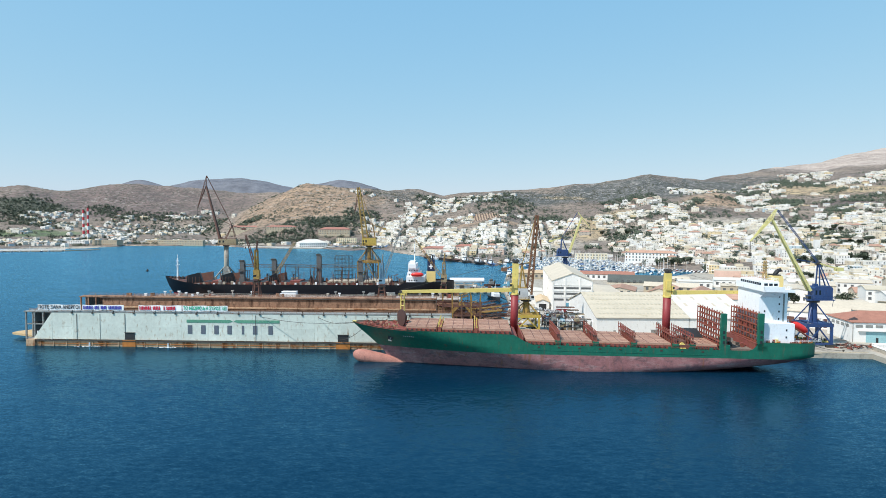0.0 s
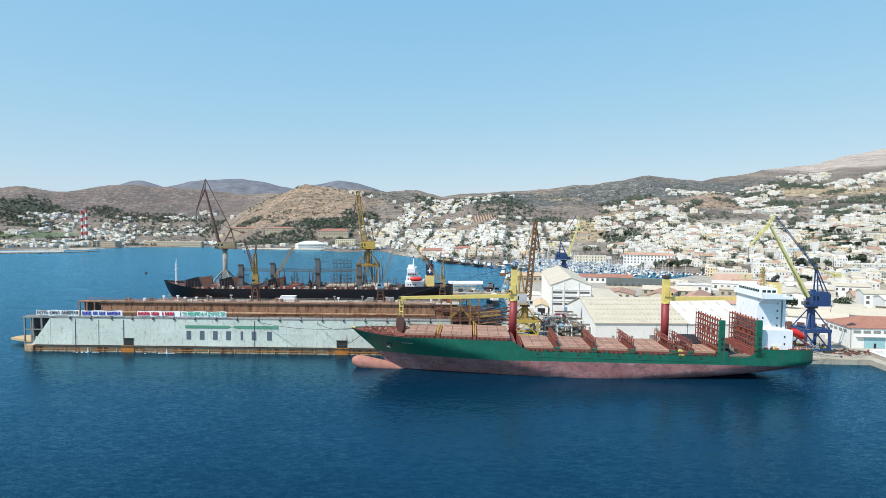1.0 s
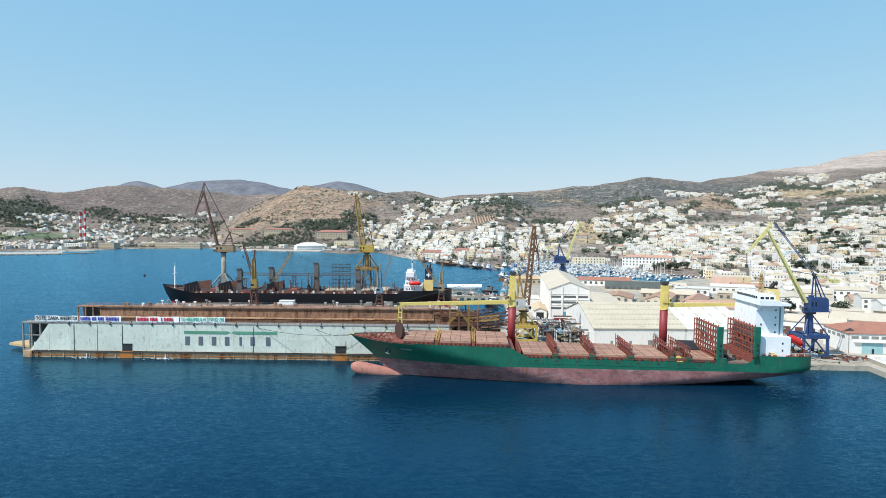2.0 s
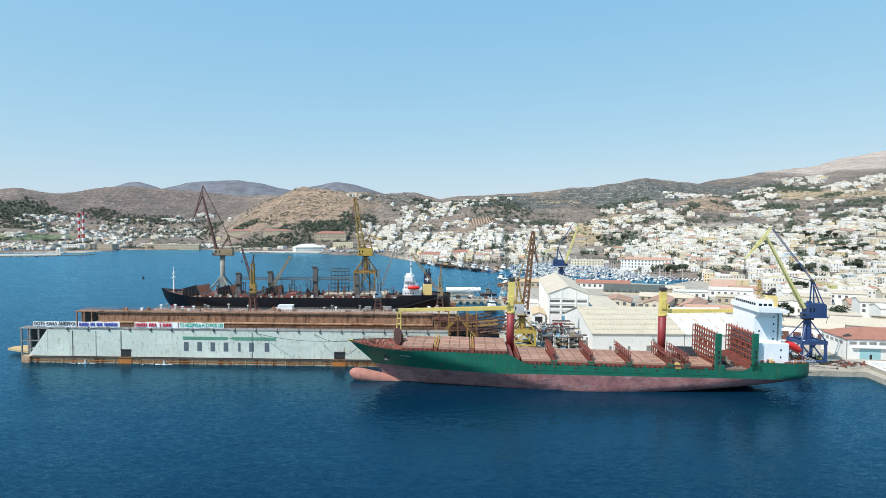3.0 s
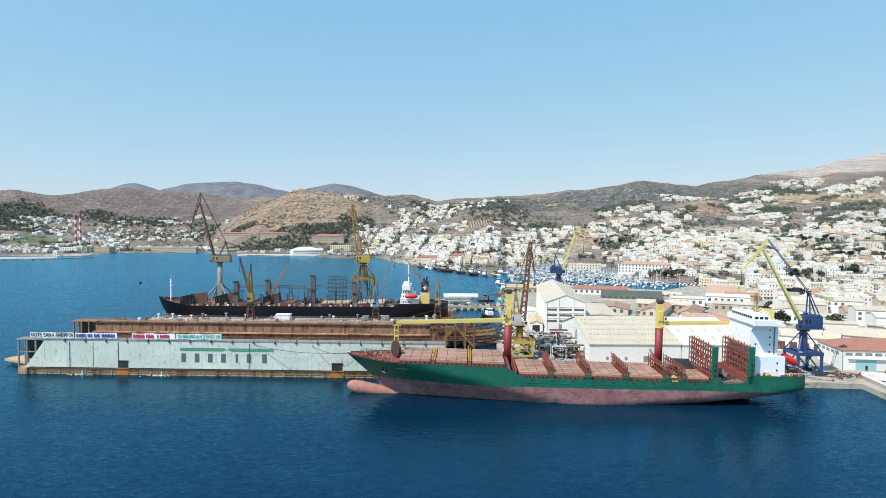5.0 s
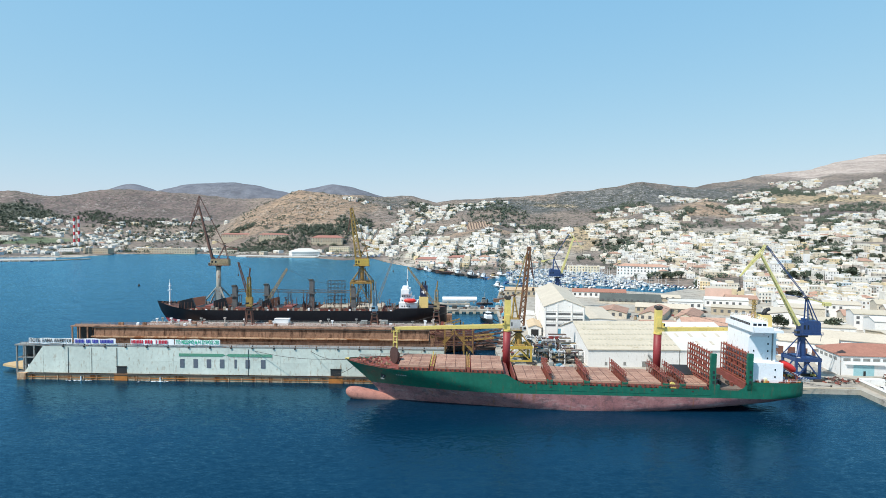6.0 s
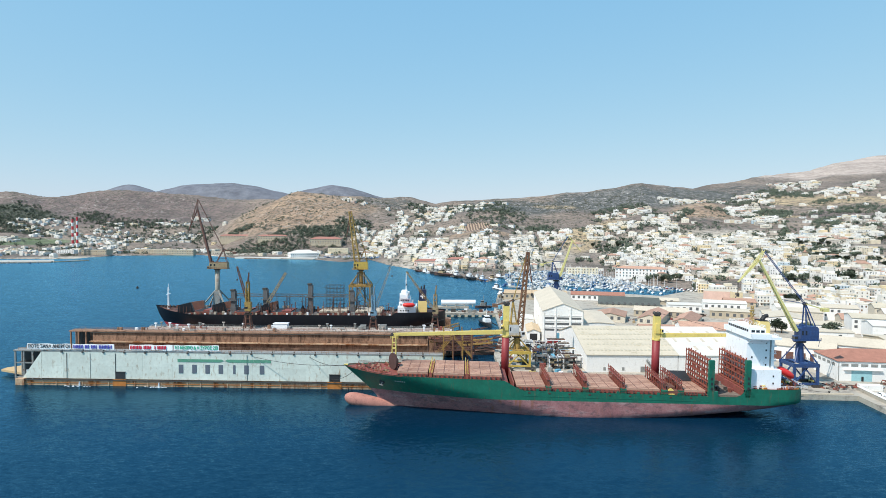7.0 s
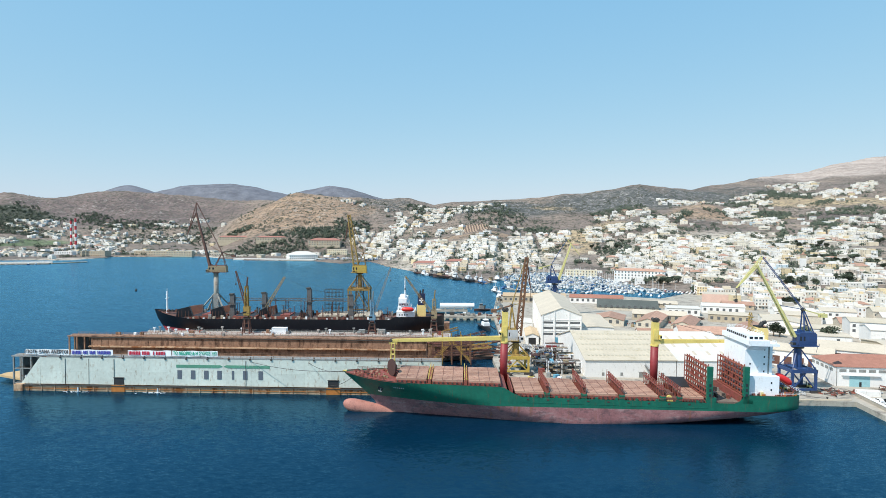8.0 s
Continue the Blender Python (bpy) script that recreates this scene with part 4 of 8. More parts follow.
    part("funnel", Solid().side_prism([(162.0, 33.5), (166.0, 33.5), (166.0, 37.6), (165.5, 38.9), (162.0, 38.9)], -4.0, 1.5), FUNNEL, ship, "yellow funnel casing")
    part("funnel_top", Solid().box(162.3, 165.2, -3.6, 1.0, 38.9, 39.3).tube((163.6, -2, 39.3), (164.6, -2, 40.8), 0.8).tube((164.6, 0, 39.3), (165.4, 0, 40.6), 0.7).tube((164.6, -2, 40.8), (165.8, -2, 41.1), 0.7), BLACK, ship)
    mast = Solid().lattice((160, -1.5, 37.1), (160, -1.5, 44.6), 1.2, 5, 0.16, 0.7)
    mast.beam((160, -4, 41.5), (160, 1, 41.5), 0.25).beam((160, -3.3, 43.6), (160, 0.3, 43.6), 0.2).box(159.3, 160.7, -2.5, -0.5, 42.6, 42.9)
    part("radar_mast", mast, OLDYELLOW, ship, "yellow lattice radar mast")
    # free-fall lifeboat on its ramp
    lb = Solid()
    n = 10
    prof = [(0, 0.15), (0.8, 0.95), (2.2, 1.3), (5.0, 1.3), (6.6, 1.0), (7.4, 0.2)]
    for x, r in prof:
        lb.v += [(x, r * math.cos(k * math.tau / n), 1.05 * r * math.sin(k * math.tau / n)) for k in range(n)]
    lb.f = [(i * n + k, i * n + (k + 1) % n, (i + 1) * n + (k + 1) % n, (i + 1) * n + k) for i in range(len(prof) - 1) for k in range(n)]
    boat = part("lifeboat", lb, ORANGE, ship, "red enclosed lifeboat on a ramp", smooth=True)
    boat.matrix_basis = pose(167.6, -7.5, 22.0, 0, 32, 0)
    part("lifeboat_ramp", Solid().beam((167.4, -8.4, 20.6), (175, -8.4, 15.8), 0.3).beam((167.4, -6.6, 20.6), (175, -6.6, 15.8), 0.3).beam((174, -8.4, 14), (174, -8.4, 16.6), 0.3).beam((174, -6.6, 14), (174, -6.6, 16.6), 0.3), LATTICE, ship)
    for k in range(30):
        x, v = rng.uniform(156, 176), rng.uniform(-11.2, -10.6) if k % 2 else rng.uniform(-10, 9)
        x = x if v < -10.5 else rng.uniform(168, 177)
        h = rng.uniform(0.6, 1.8)
        part("deck_gear", Solid().box(x, x + rng.uniform(0.5, 1.3), v, v + rng.uniform(0.4, 1.2), 13.9, 13.9 + h), rng.choice((DECKRED, LATTICE, CRANEYEL, WHITE, DARKSTEEL, RUSTY)), ship)
    part("poop_rail", Solid().rail([(156, -12.2, 14.6), (170, -11.6, 14.6), (177.6, -10.3, 14.6), (177.6, 10.3, 14.6)], 1.0, 2.0, 0.07), WHITE, ship)
    part("stair", Solid().beam((156.4, -9.5, 14), (161.5, -9.8, 20), 0.7, 0.2), GREYSTEEL, ship)
    return ship


build_ship()


# ---- harbour cranes ----
def level_crane(label, at, half_base, deck_z, ring_z, cab, foot, apex, tail, nose, top, steel, jib_mat, cab_mat, leg_mat=None, jib_w=1.8, solid_jib=True,
                column=0, fly_mat=None, group="harbour cranes"):
    """A luffing crane with a rocking fly jib. at: foot of its axis; cab: x0, x1, z0, z1 from the axis; foot..top: (x, z) from the axis; column: radius, if it stands on a post."""
    c = thing("harbour_crane", label, "crane", Matrix.Translation(at), group)
    leg_mat = leg_mat or steel
    hb = half_base
    if column:
        part("column", Solid().tube((0, 0, 0), (0, 0, ring_z), column, 18), leg_mat, c, smooth=True)
        part("column_foot", Solid().box(-column * 1.4, column * 1.4, -column * 1.4, column * 1.4, 0, deck_z), GREYSTEEL, c)
        for sx, sy in ((-1, -1), (1, -1), (1, 1), (-1, 1)):
            part("stay_leg", Solid().beam((sx * hb, sy * hb, 0), (sx * 1.0, sy * 1.0, deck_z + 1), 0.9, 0.9), leg_mat, c)
            part("leg_foot", Solid().box(sx * hb - 1.4, sx * hb + 1.4, sy * hb - 0.9, sy * hb + 0.9, -0.2, 1.4), DARKSTEEL, c)
    else:
        for sx, sy in ((-1, -1), (1, -1), (1, 1), (-1, 1)):
            part("leg", Solid().beam((sx * hb, sy * hb, 0.9), (sx * hb, sy * hb, deck_z), 0.95, 0.95), leg_mat, c)
            part("bogie", Solid().box(sx * hb - 2.2, sx * hb + 2.2, sy * hb - 0.7, sy * hb + 0.7, 0, 1.2), DARKSTEEL, c)
            part("brace", Solid().beam((sx * hb, sy * hb, deck_z), (sx * 1.0, sy * 1.0, ring_z - 0.8), 0.45), steel, c)
        for s in (-1, 1):
            part("knee_brace", Solid().beam((-hb, s * hb, 1.5), (hb * 0.2, s * hb, deck_z - 1), 0.5), leg_mat, c)
            part("knee_brace", Solid().beam((hb, s * hb, 1.5), (-hb * 0.2, s * hb, deck_z - 1), 0.5), leg_mat, c)
            part("sill_beam", Solid().beam((-hb, s * hb, 1.6), (hb, s * hb, 1.6), 0.6, 0.8), leg_mat, c)
            part("portal_beam", Solid().box(-hb - 0.7, hb + 0.7, s * hb - 0.5, s * hb + 0.5, deck_z - 1.5, deck_z), leg_mat, c)
            part("portal_beam", Solid().box(s * hb - 0.48, s * hb + 0.48, -hb + 0.5, hb - 0.5, deck_z - 1.48, deck_z - 0.02), leg_mat, c)
        part("tower", Solid().tube((0, 0, deck_z), (0, 0, ring_z), 1.9, 14, 1.5), steel, c)
        part("portal_deck", Solid().box(-hb * 0.5, hb * 0.5, -hb, hb, deck_z, deck_z + 0.15).rail([(-hb, -hb, deck_z), (hb, -hb, deck_z), (hb, hb, deck_z), (-hb, hb, deck_z), (-hb, -hb, deck_z)], 1.0, 2.0), steel, c)
    part("slew_ring", Solid().tube((0, 0, ring_z), (0, 0, ring_z + 0.9), 2.6, 18), DARKSTEEL, c)
    x0, x1, z0, z1 = cab
    house = part("machine_house", Solid().side_prism([(x0, z0), (x1, z0), (x1, z1 - 0.5), (x1 - 0.4, z1), (x0 + 0.4, z1), (x0, z1 - 0.5)], -2.6, 2.6), cab_mat, c)
    for k in range(2):
        xx = x0 + (x1 - x0) * (k + 0.25) / 5
        part("window", Solid().box(xx, xx + (x1 - x0) * 0.09, -2.66, -2.58, z0 + (z1 - z0) * 0.4, z0 + (z1 - z0) * 0.75), GLASS, house)
    for k in range(3):
        xx = x0 + (x1 - x0) * (0.48 + k * 0.17)
        part("louvre", Solid().box(xx, xx + (x1 - x0) * 0.12, -2.7, -2.6, z0 + (z1 - z0) * 0.3, z0 + (z1 - z0) * 0.72), cab_mat, house)
    part("house_roof", Solid().box(x0 + 0.5, x1 - 0.5, -2.4, 2.4, z1, z1 + 0.35).box(x0 + 1, x0 + 2.4, -1, 1, z1 + 0.35, z1 + 1.3), steel, house)
    part("ladder", Solid().rail([(x1 - 0.3, -2.9, z0 - 3.0), (x1 + 0.3, -2.9, z0)], 0.6, 0.5, 0.08), steel, c)
    part("house_platform", Solid().box(x0 - 1.2, x1 + 0.6, -3.4, 3.4, z0 - 0.3, z0).rail([(x0 - 1.2, -3.4, z0), (x1 + 0.6, -3.4, z0)], 1.0, 1.6), steel, c)
    side = 1 if apex[0] > foot[0] else -1
    part("operator_cab", Solid().box(foot[0] + side * 0.3, foot[0] + side * 2.3, -3.2, -1.2, z0 - 0.4, z0 + 2.0), cab_mat, c)
    part("cab_glass", Solid().box(foot[0] + side * 1.0, foot[0] + side * 2.36, -3.25, -1.15, z0 + 0.5, z0 + 1.6), GLASS, c)
    v = lambda p, y=0.0: Vector((p[0], y, p[1]))
    if solid_jib:
        part("jib", Solid().beam(v(foot, -1.1), v(apex, -0.4), jib_w * 0.55, jib_w * 0.8, jib_w * 0.35).beam(v(foot, 1.1), v(apex, 0.4), jib_w * 0.55, jib_w * 0.8, jib_w * 0.35), jib_mat, c)
        lace = Solid()
        for k in range(8):
            a, b = v(foot).lerp(v(apex), k / 8), v(foot).lerp(v(apex), (k + 1) / 8)
            w0, w1 = 1.1 - 0.7 * k / 8, 1.1 - 0.7 * (k + 1) / 8
            lace.beam(a + Vector((0, -w0, 0)), b + Vector((0, w1, 0)), 0.2).beam(a + Vector((0, -w0, 0)), a + Vector((0, w0, 0)), 0.2)
        part("jib_lacing", lace, jib_mat, c)
    else:
        part("jib", Solid().lattice(v(foot), v(apex), jib_w, 16, 0.62, jib_w * 0.45), jib_mat, c)
    fly = Solid()
    for y in (-0.7, 0.7):
        fly.beam(v(tail, y), v(apex, y), 0.3).beam(v(apex, y), v(nose, y * 0.4), 0.35).beam(v(tail, y), v(nose, y * 0.4), 0.26)
    for k in range(1, 6):
        a, b = v(apex).lerp(v(nose), k / 6), v(tail).lerp(v(nose), k / 6)
        fly.beam(a, b, 0.2)
    part("fly_jib", fly, fly_mat or jib_mat, c)
    aframe = Solid()
    for y in (-1.5, 1.5):
        aframe.beam((x0 + (x1 - x0) * 0.35, y, z1), v(top, y * 0.4), 0.45).beam((x1 - 0.8, y, z1), v(top, y * 0.4), 0.4)
    for k in (0.3, 0.55, 0.8):
        aframe.beam(Vector((x0 + (x1 - x0) * 0.35, -1.5, z1)).lerp(v(top, -0.6), k), Vector((x1 - 0.8, 1.5, z1)).lerp(v(top, 0.6), k), 0.22)
    part("a_frame", aframe, steel, c)
    part("sheave_head", Solid().tube(v(top, -1), v(top, 1), 0.7, 12), DARKSTEEL, c)
    part("back_stay", Solid().beam(v(top, -0.6), v(tail, -0.6), 0.26).beam(v(top, 0.6), v(tail, 0.6), 0.26), steel, c)
    part("luffing_rod", Solid().beam(v(top), v(foot).lerp(v(apex), 0.45), 0.3), steel, c)
    lever_end = (top[0] - side * 9.0, top[1] - 2.6)
    part("counter_lever", Solid().beam(v(top, -0.9), v(lever_end, -0.9), 0.4).beam(v(top, 0.9), v(lever_end, 0.9), 0.4), jib_mat, c)
    part("counterweight", Solid().box(lever_end[0] - 1.3, lever_end[0] + 1.3, -1.4, 1.4, lever_end[1] - 0.9, lever_end[1] + 0.7), jib_mat, c)
    hang = Solid()
    for y in (-0.3, 0.3):
        hang.beam(v(nose, y), (nose[0], y, nose[1] - 5), 0.12)
    part("hook_block", hang.box(nose[0] - 0.5, nose[0] + 0.5, -0.4, 0.4, nose[1] - 6.5, nose[1] - 5), DARKSTEEL, c)
    return c


def small_crane(label, at, legs, col_h, jib_to, body_mat, jib_mat, head=3.0):
    c = thing("dockside_crane", label, "crane", Matrix.Translation(at), "dockside cranes")
    for sx, sy in ((-1, -1), (1, -1), (1, 1), (-1, 1)):
        part("leg", Solid().beam((sx * 2.2, sy * 1.8, 0), (sx * 1.2, sy * 1.2, legs), 0.6), BROWNSTEEL, c)
    for z in (legs * 0.35, legs * 0.7):
        for y in (-1.6, 1.6):
            part("leg_tie", Solid().beam((-1.9, y, z), (1.9, y, z), 0.3), BROWNSTEEL, c)
    part("platform", Solid().box(-1.9, 1.9, -1.9, 1.9, legs, legs + 0.5), DARKSTEEL, c)
    part("column", Solid().lattice((0, 0, legs + 0.5), (0, 0, col_h), 2.1, 7, 0.42, 1.4).tube((0, 0, legs + 0.5), (0, 0, col_h * 0.8), 0.5, 8), body_mat, c)
    part("ladder", Solid().rail([(1.5, -1.2, legs + 0.5), (1.2, -1.2, col_h)], 0.5, 0.8, 0.1), BROWNSTEEL, c)
    part("winch", Solid().tube((-1.2, -1.5, legs + 1.1), (1.2, -1.5, legs + 1.1), 0.6, 8), DARKRUST, c)
    part("machine_house", Solid().box(-1.6, 1.8, -1.3, 1.3, legs + 2.0, legs + 2.0 + head), body_mat, c)
    part("cab_glass", Solid().box(-1.64, 0.2, -1.34, 1.34, legs + 3.2, legs + 4.2), GLASS, c)
    part("mast_head", Solid().beam((0, -0.6, col_h - 1), (0.6, -0.4, col_h + 5), 0.5).beam((0, 0.6, col_h - 1), (0.6, 0.4, col_h + 5), 0.5), jib_mat, c)
    j0 = (jib_to[0] * 0.1, 0, col_h * 0.62)
    part("jib", Solid().lattice(j0, jib_to, 1.3, 10, 0.24, 0.6), jib_mat, c)
    part("jib_wire", Solid().beam((0.6, 0, col_h + 5), jib_to, 0.1), DARKSTEEL, c)
    part("hook", Solid().beam(jib_to, (jib_to[0], 0, jib_to[2] - 7), 0.1).box(jib_to[0] - 0.3, jib_to[0] + 0.3, -0.3, 0.3, jib_to[2] - 8, jib_to[2] - 7), DARKSTEEL, c)
    return c


# blue quay crane beside the container ship's stern
level_crane("blue portal harbour crane with pale yellow jib on the quay", (163.8, 268.5, 2.2), 5.2, 10.4, 19.2, (-1.0, 7.0, 20.5, 26.0), (-1.8, 24.2), (-19.2, 55.8),
            (-17.2, 60.2), (-28.4, 46.0), (1.9, 36.4), BLUEPAINT, PALEYEL, BLUEPAINT, jib_w=1.35)
# the same kind behind the gable shed
level_crane("blue portal harbour crane with yellow jib by the marina", (100.5, 500, 2.2), 6.0, 12.0, 25.5, (-6.8, 2.0, 27.3, 32.0), (2.2, 27.4), (13.1, 59.2),
            (9.7, 63.0), (20.2, 49.9), (-3.1, 42.0), BLUEPAINT, PALEYEL, BLUEPAINT, jib_w=2.0)
# brown and yellow crane with a pale machine house behind the container ship
level_crane("rusty brown and yellow portal crane with pale grey house", (41.5, 302, 2.2), 5.6, 9.0, 15.0, (-5.4, 0.6, 16.3, 21.6), (1.0, 16.0), (5.0, 57.6),
            (3.6, 54.0), (7.2, 42.0), (-2.2, 33.5), OLDYELLOW, RUSTORANGE, surface("pale_house", (0.5, 0.5, 0.5), 0.6, vary=0.15), YELLOW, jib_w=2.7, solid_jib=False, fly_mat=BROWNSTEEL)
# yellow crane standing over the black ship
trestle_crane = level_crane("yellow slewing crane on a braced trestle", (-58.5, 484, 6.0), 8.0, 20.0, 31.0, (-5.5, 5.5, 32.3, 37.8), (-2.4, 34.0), (-8.5, 78.0),
            (-7.2, 75.5), (-11.4, 58.0), (3.0, 48.0), OCHRE, OLDYELLOW, YELLOW, OCHRE, jib_w=4.2, solid_jib=False, fly_mat=BROWNSTEEL)
part("trestle_lattice", Solid().lattice((0, 0, 1), (0, 0, 30), 7.0, 8, 0.42, 5.0), POSTGREY, trestle_crane)
part("stair_tower", Solid().lattice((6.5, -4, 1), (6.5, -4, 24), 2.2, 10, 0.2), POSTGREY, trestle_crane)
# tan crane on a single post
level_crane("tan crane with brown lattice jib on a round post", (-172.5, 485, 6.0), 11.0, 14.0, 31.2, (-5.5, 8.6, 32.2, 37.0), (-4.6, 36.5), (-15.2, 79.0),
            (-14.8, 87.0), (-22.3, 61.8), (5.0, 47.5), BROWNSTEEL, BROWNSTEEL, TAN, surface("post_pale_grey", (0.30, 0.285, 0.245), 0.7, size=3, vary=0.25, dirt=RUST, dirt_amount=0.25, streak=0.3), jib_w=1.9, solid_jib=True, column=1.85)
small_crane("small ochre dock crane with brown jib", (-105.7, 345, 13.6), 8.5, 27.0, (-6.0, 0, 35.5), OLDYELLOW, BROWNSTEEL, 5.0)
small_crane("small pale blue dock crane with lattice jib", (-34.6, 345, 13.6), 6.0, 19.5, (10.5, 0, 38.0), surface("pale_blue_steel", (0.16, 0.28, 0.38), 0.6, vary=0.2), GREYSTEEL, 2.6)
small_crane("small ochre dock crane with ochre jib", (0.5, 346, 13.6), 7.0, 20.0, (-16.5, 0, 33.0), TAN, OCHRE, 4.0)


# ---- second floating dock, and the black bulk carrier in it ----
def build_dock_two():
    m = Matrix.Translation((-163, 349, 0)) @ pose(0, 0, 0, 0, 0, -2.0)
    d = thing("floating_dock", "pale grey floating dock wall with rails and lockers", "floating dock", m)
    pale = surface("pale_dock_deck", (0.46, 0.42, 0.38), 0.8, size=5, vary=0.2, dirt=RUST, dirt_amount=0.3)
    L = 172
    part("wing_wall", Solid().box(0, L, -6, 3, -2, 13.2), DOCKRUST, d)
    part("top_deck", Solid().box(-1, L + 1, -6.6, 3.6, 13.2, 13.7), pale, d)
    part("pontoon", Solid().box(0, L, 3, 58, -2, 3.0), DOCKRUST, d)
    part("wing_wall", Solid().box(0, L, 52, 60, 3.0, 12.0), DOCKRUST, d)
    part("guard_rail", Solid().rail([(-1, -6.4, 13.7), (L, -6.4, 13.7)], 1.2, 3.0, 0.13), LATTICE, d)
    part("guard_rail", Solid().rail([(-1, 3.4, 13.7), (L, 3.4, 13.7)], 1.2, 3.0, 0.13), GREYSTEEL, d)
    part("kerb", Solid().box(-1, L, 1.2, 1.7, 13.7, 14.3), pale, d)
    rng = random.Random(21)
    for k in range(34):
        x, kind = rng.uniform(2, L - 3), rng.random()
        y = rng.uniform(-4.5, 1)
        if kind < 0.5:
            h = rng.uniform(1.2, 3.0)
            part("vent", Solid().tube((x, y, 13.7), (x, y, 13.7 + h), 0.35, 8).box(x - 0.7, x + 0.7, y - 0.5, y + 0.5, 13.7 + h, 14.3 + h), rng.choice((WHITE, GREYSTEEL, pale)), d)
        else:
            part("locker", Solid().box(x, x + rng.uniform(1, 3), y, y + 1.5, 13.7, 13.7 + rng.uniform(0.9, 2.2)), rng.choice((GREYSTEEL, DOCKRUST, WHITE, LATTICE)), d)
    part("cabin", Solid().box(72, 80, -3, 1, 13.7, 16.8).box(71.8, 80.2, -3.2, 1.2, 16.8, 17.0), WHITE, d, "white deck cabin")
    part("cabin", Solid().box(121, 124.5, -2, 1, 13.7, 16.2), GREYSTEEL, d)
    part("cabin", Solid().box(132, 136, -2, 1, 13.7, 16.4), GREYSTEEL, d)
    return d


build_dock_two()

BC = Matrix.Translation((-174, 381, 2.2)) @ pose(0, 0, 0, 0, 0, -1.2)
BB, BL = 13.0, 181.0


def bc_half(s, z):
    a = 9.0 * max(0, min(1, (18 - z) / 14))
    q = min(1, max(0, (s - a) / (30 + max(0, 16 - z) * 2)))
    e = min(1, max(0, (BL - s) / (22 + max(0, 14 - z) * 2.5)))
    return BB * (1 - (1 - q) ** 2.2) * (0.25 + 0.75 * (1 - (1 - e) ** 2.2)) if z > 8 else BB * (1 - (1 - q) ** 2.2) * (1 - (1 - e) ** 2)


def bc_top(s):
    return 16.4 + (4.0 * (1 - s / 27) ** 1.25 if s < 27 else 0) + (1.8 if s > 150 else 0)


def bc_skin(levels, n=60):
    b, m = Solid(), 2 * (n + 1)
    for lev in levels:
        ring = []
        for i in range(n + 1):
            p = i / n
            p = 0.5 * p + 0.5 * (0.5 - 0.5 * math.cos(math.pi * p))
            z = lev(p * BL) if callable(lev) else lev
            a = 9.0 * max(0, min(1, (18 - z) / 14))
            s = a + p * (BL - a)
            ring.append((s, bc_half(s, z), z))
        b.v += [(s, -h, z) for s, h, z in ring] + [(s, h, z) for s, h, z in ring]
    for j in range(len(levels) - 1):
        for i in range(n):
            o = j * m
            b.f.append((o + i, o + i + 1, o + m + i + 1, o + m + i))
            o += n + 1
            b.f.append((o + i + 1, o + i, o + m + i, o + m + i + 1))
        b.f.append((j * m + n, j * m + 2 * n + 1, (j + 1) * m + 2 * n + 1, (j + 1) * m + n))
    return b


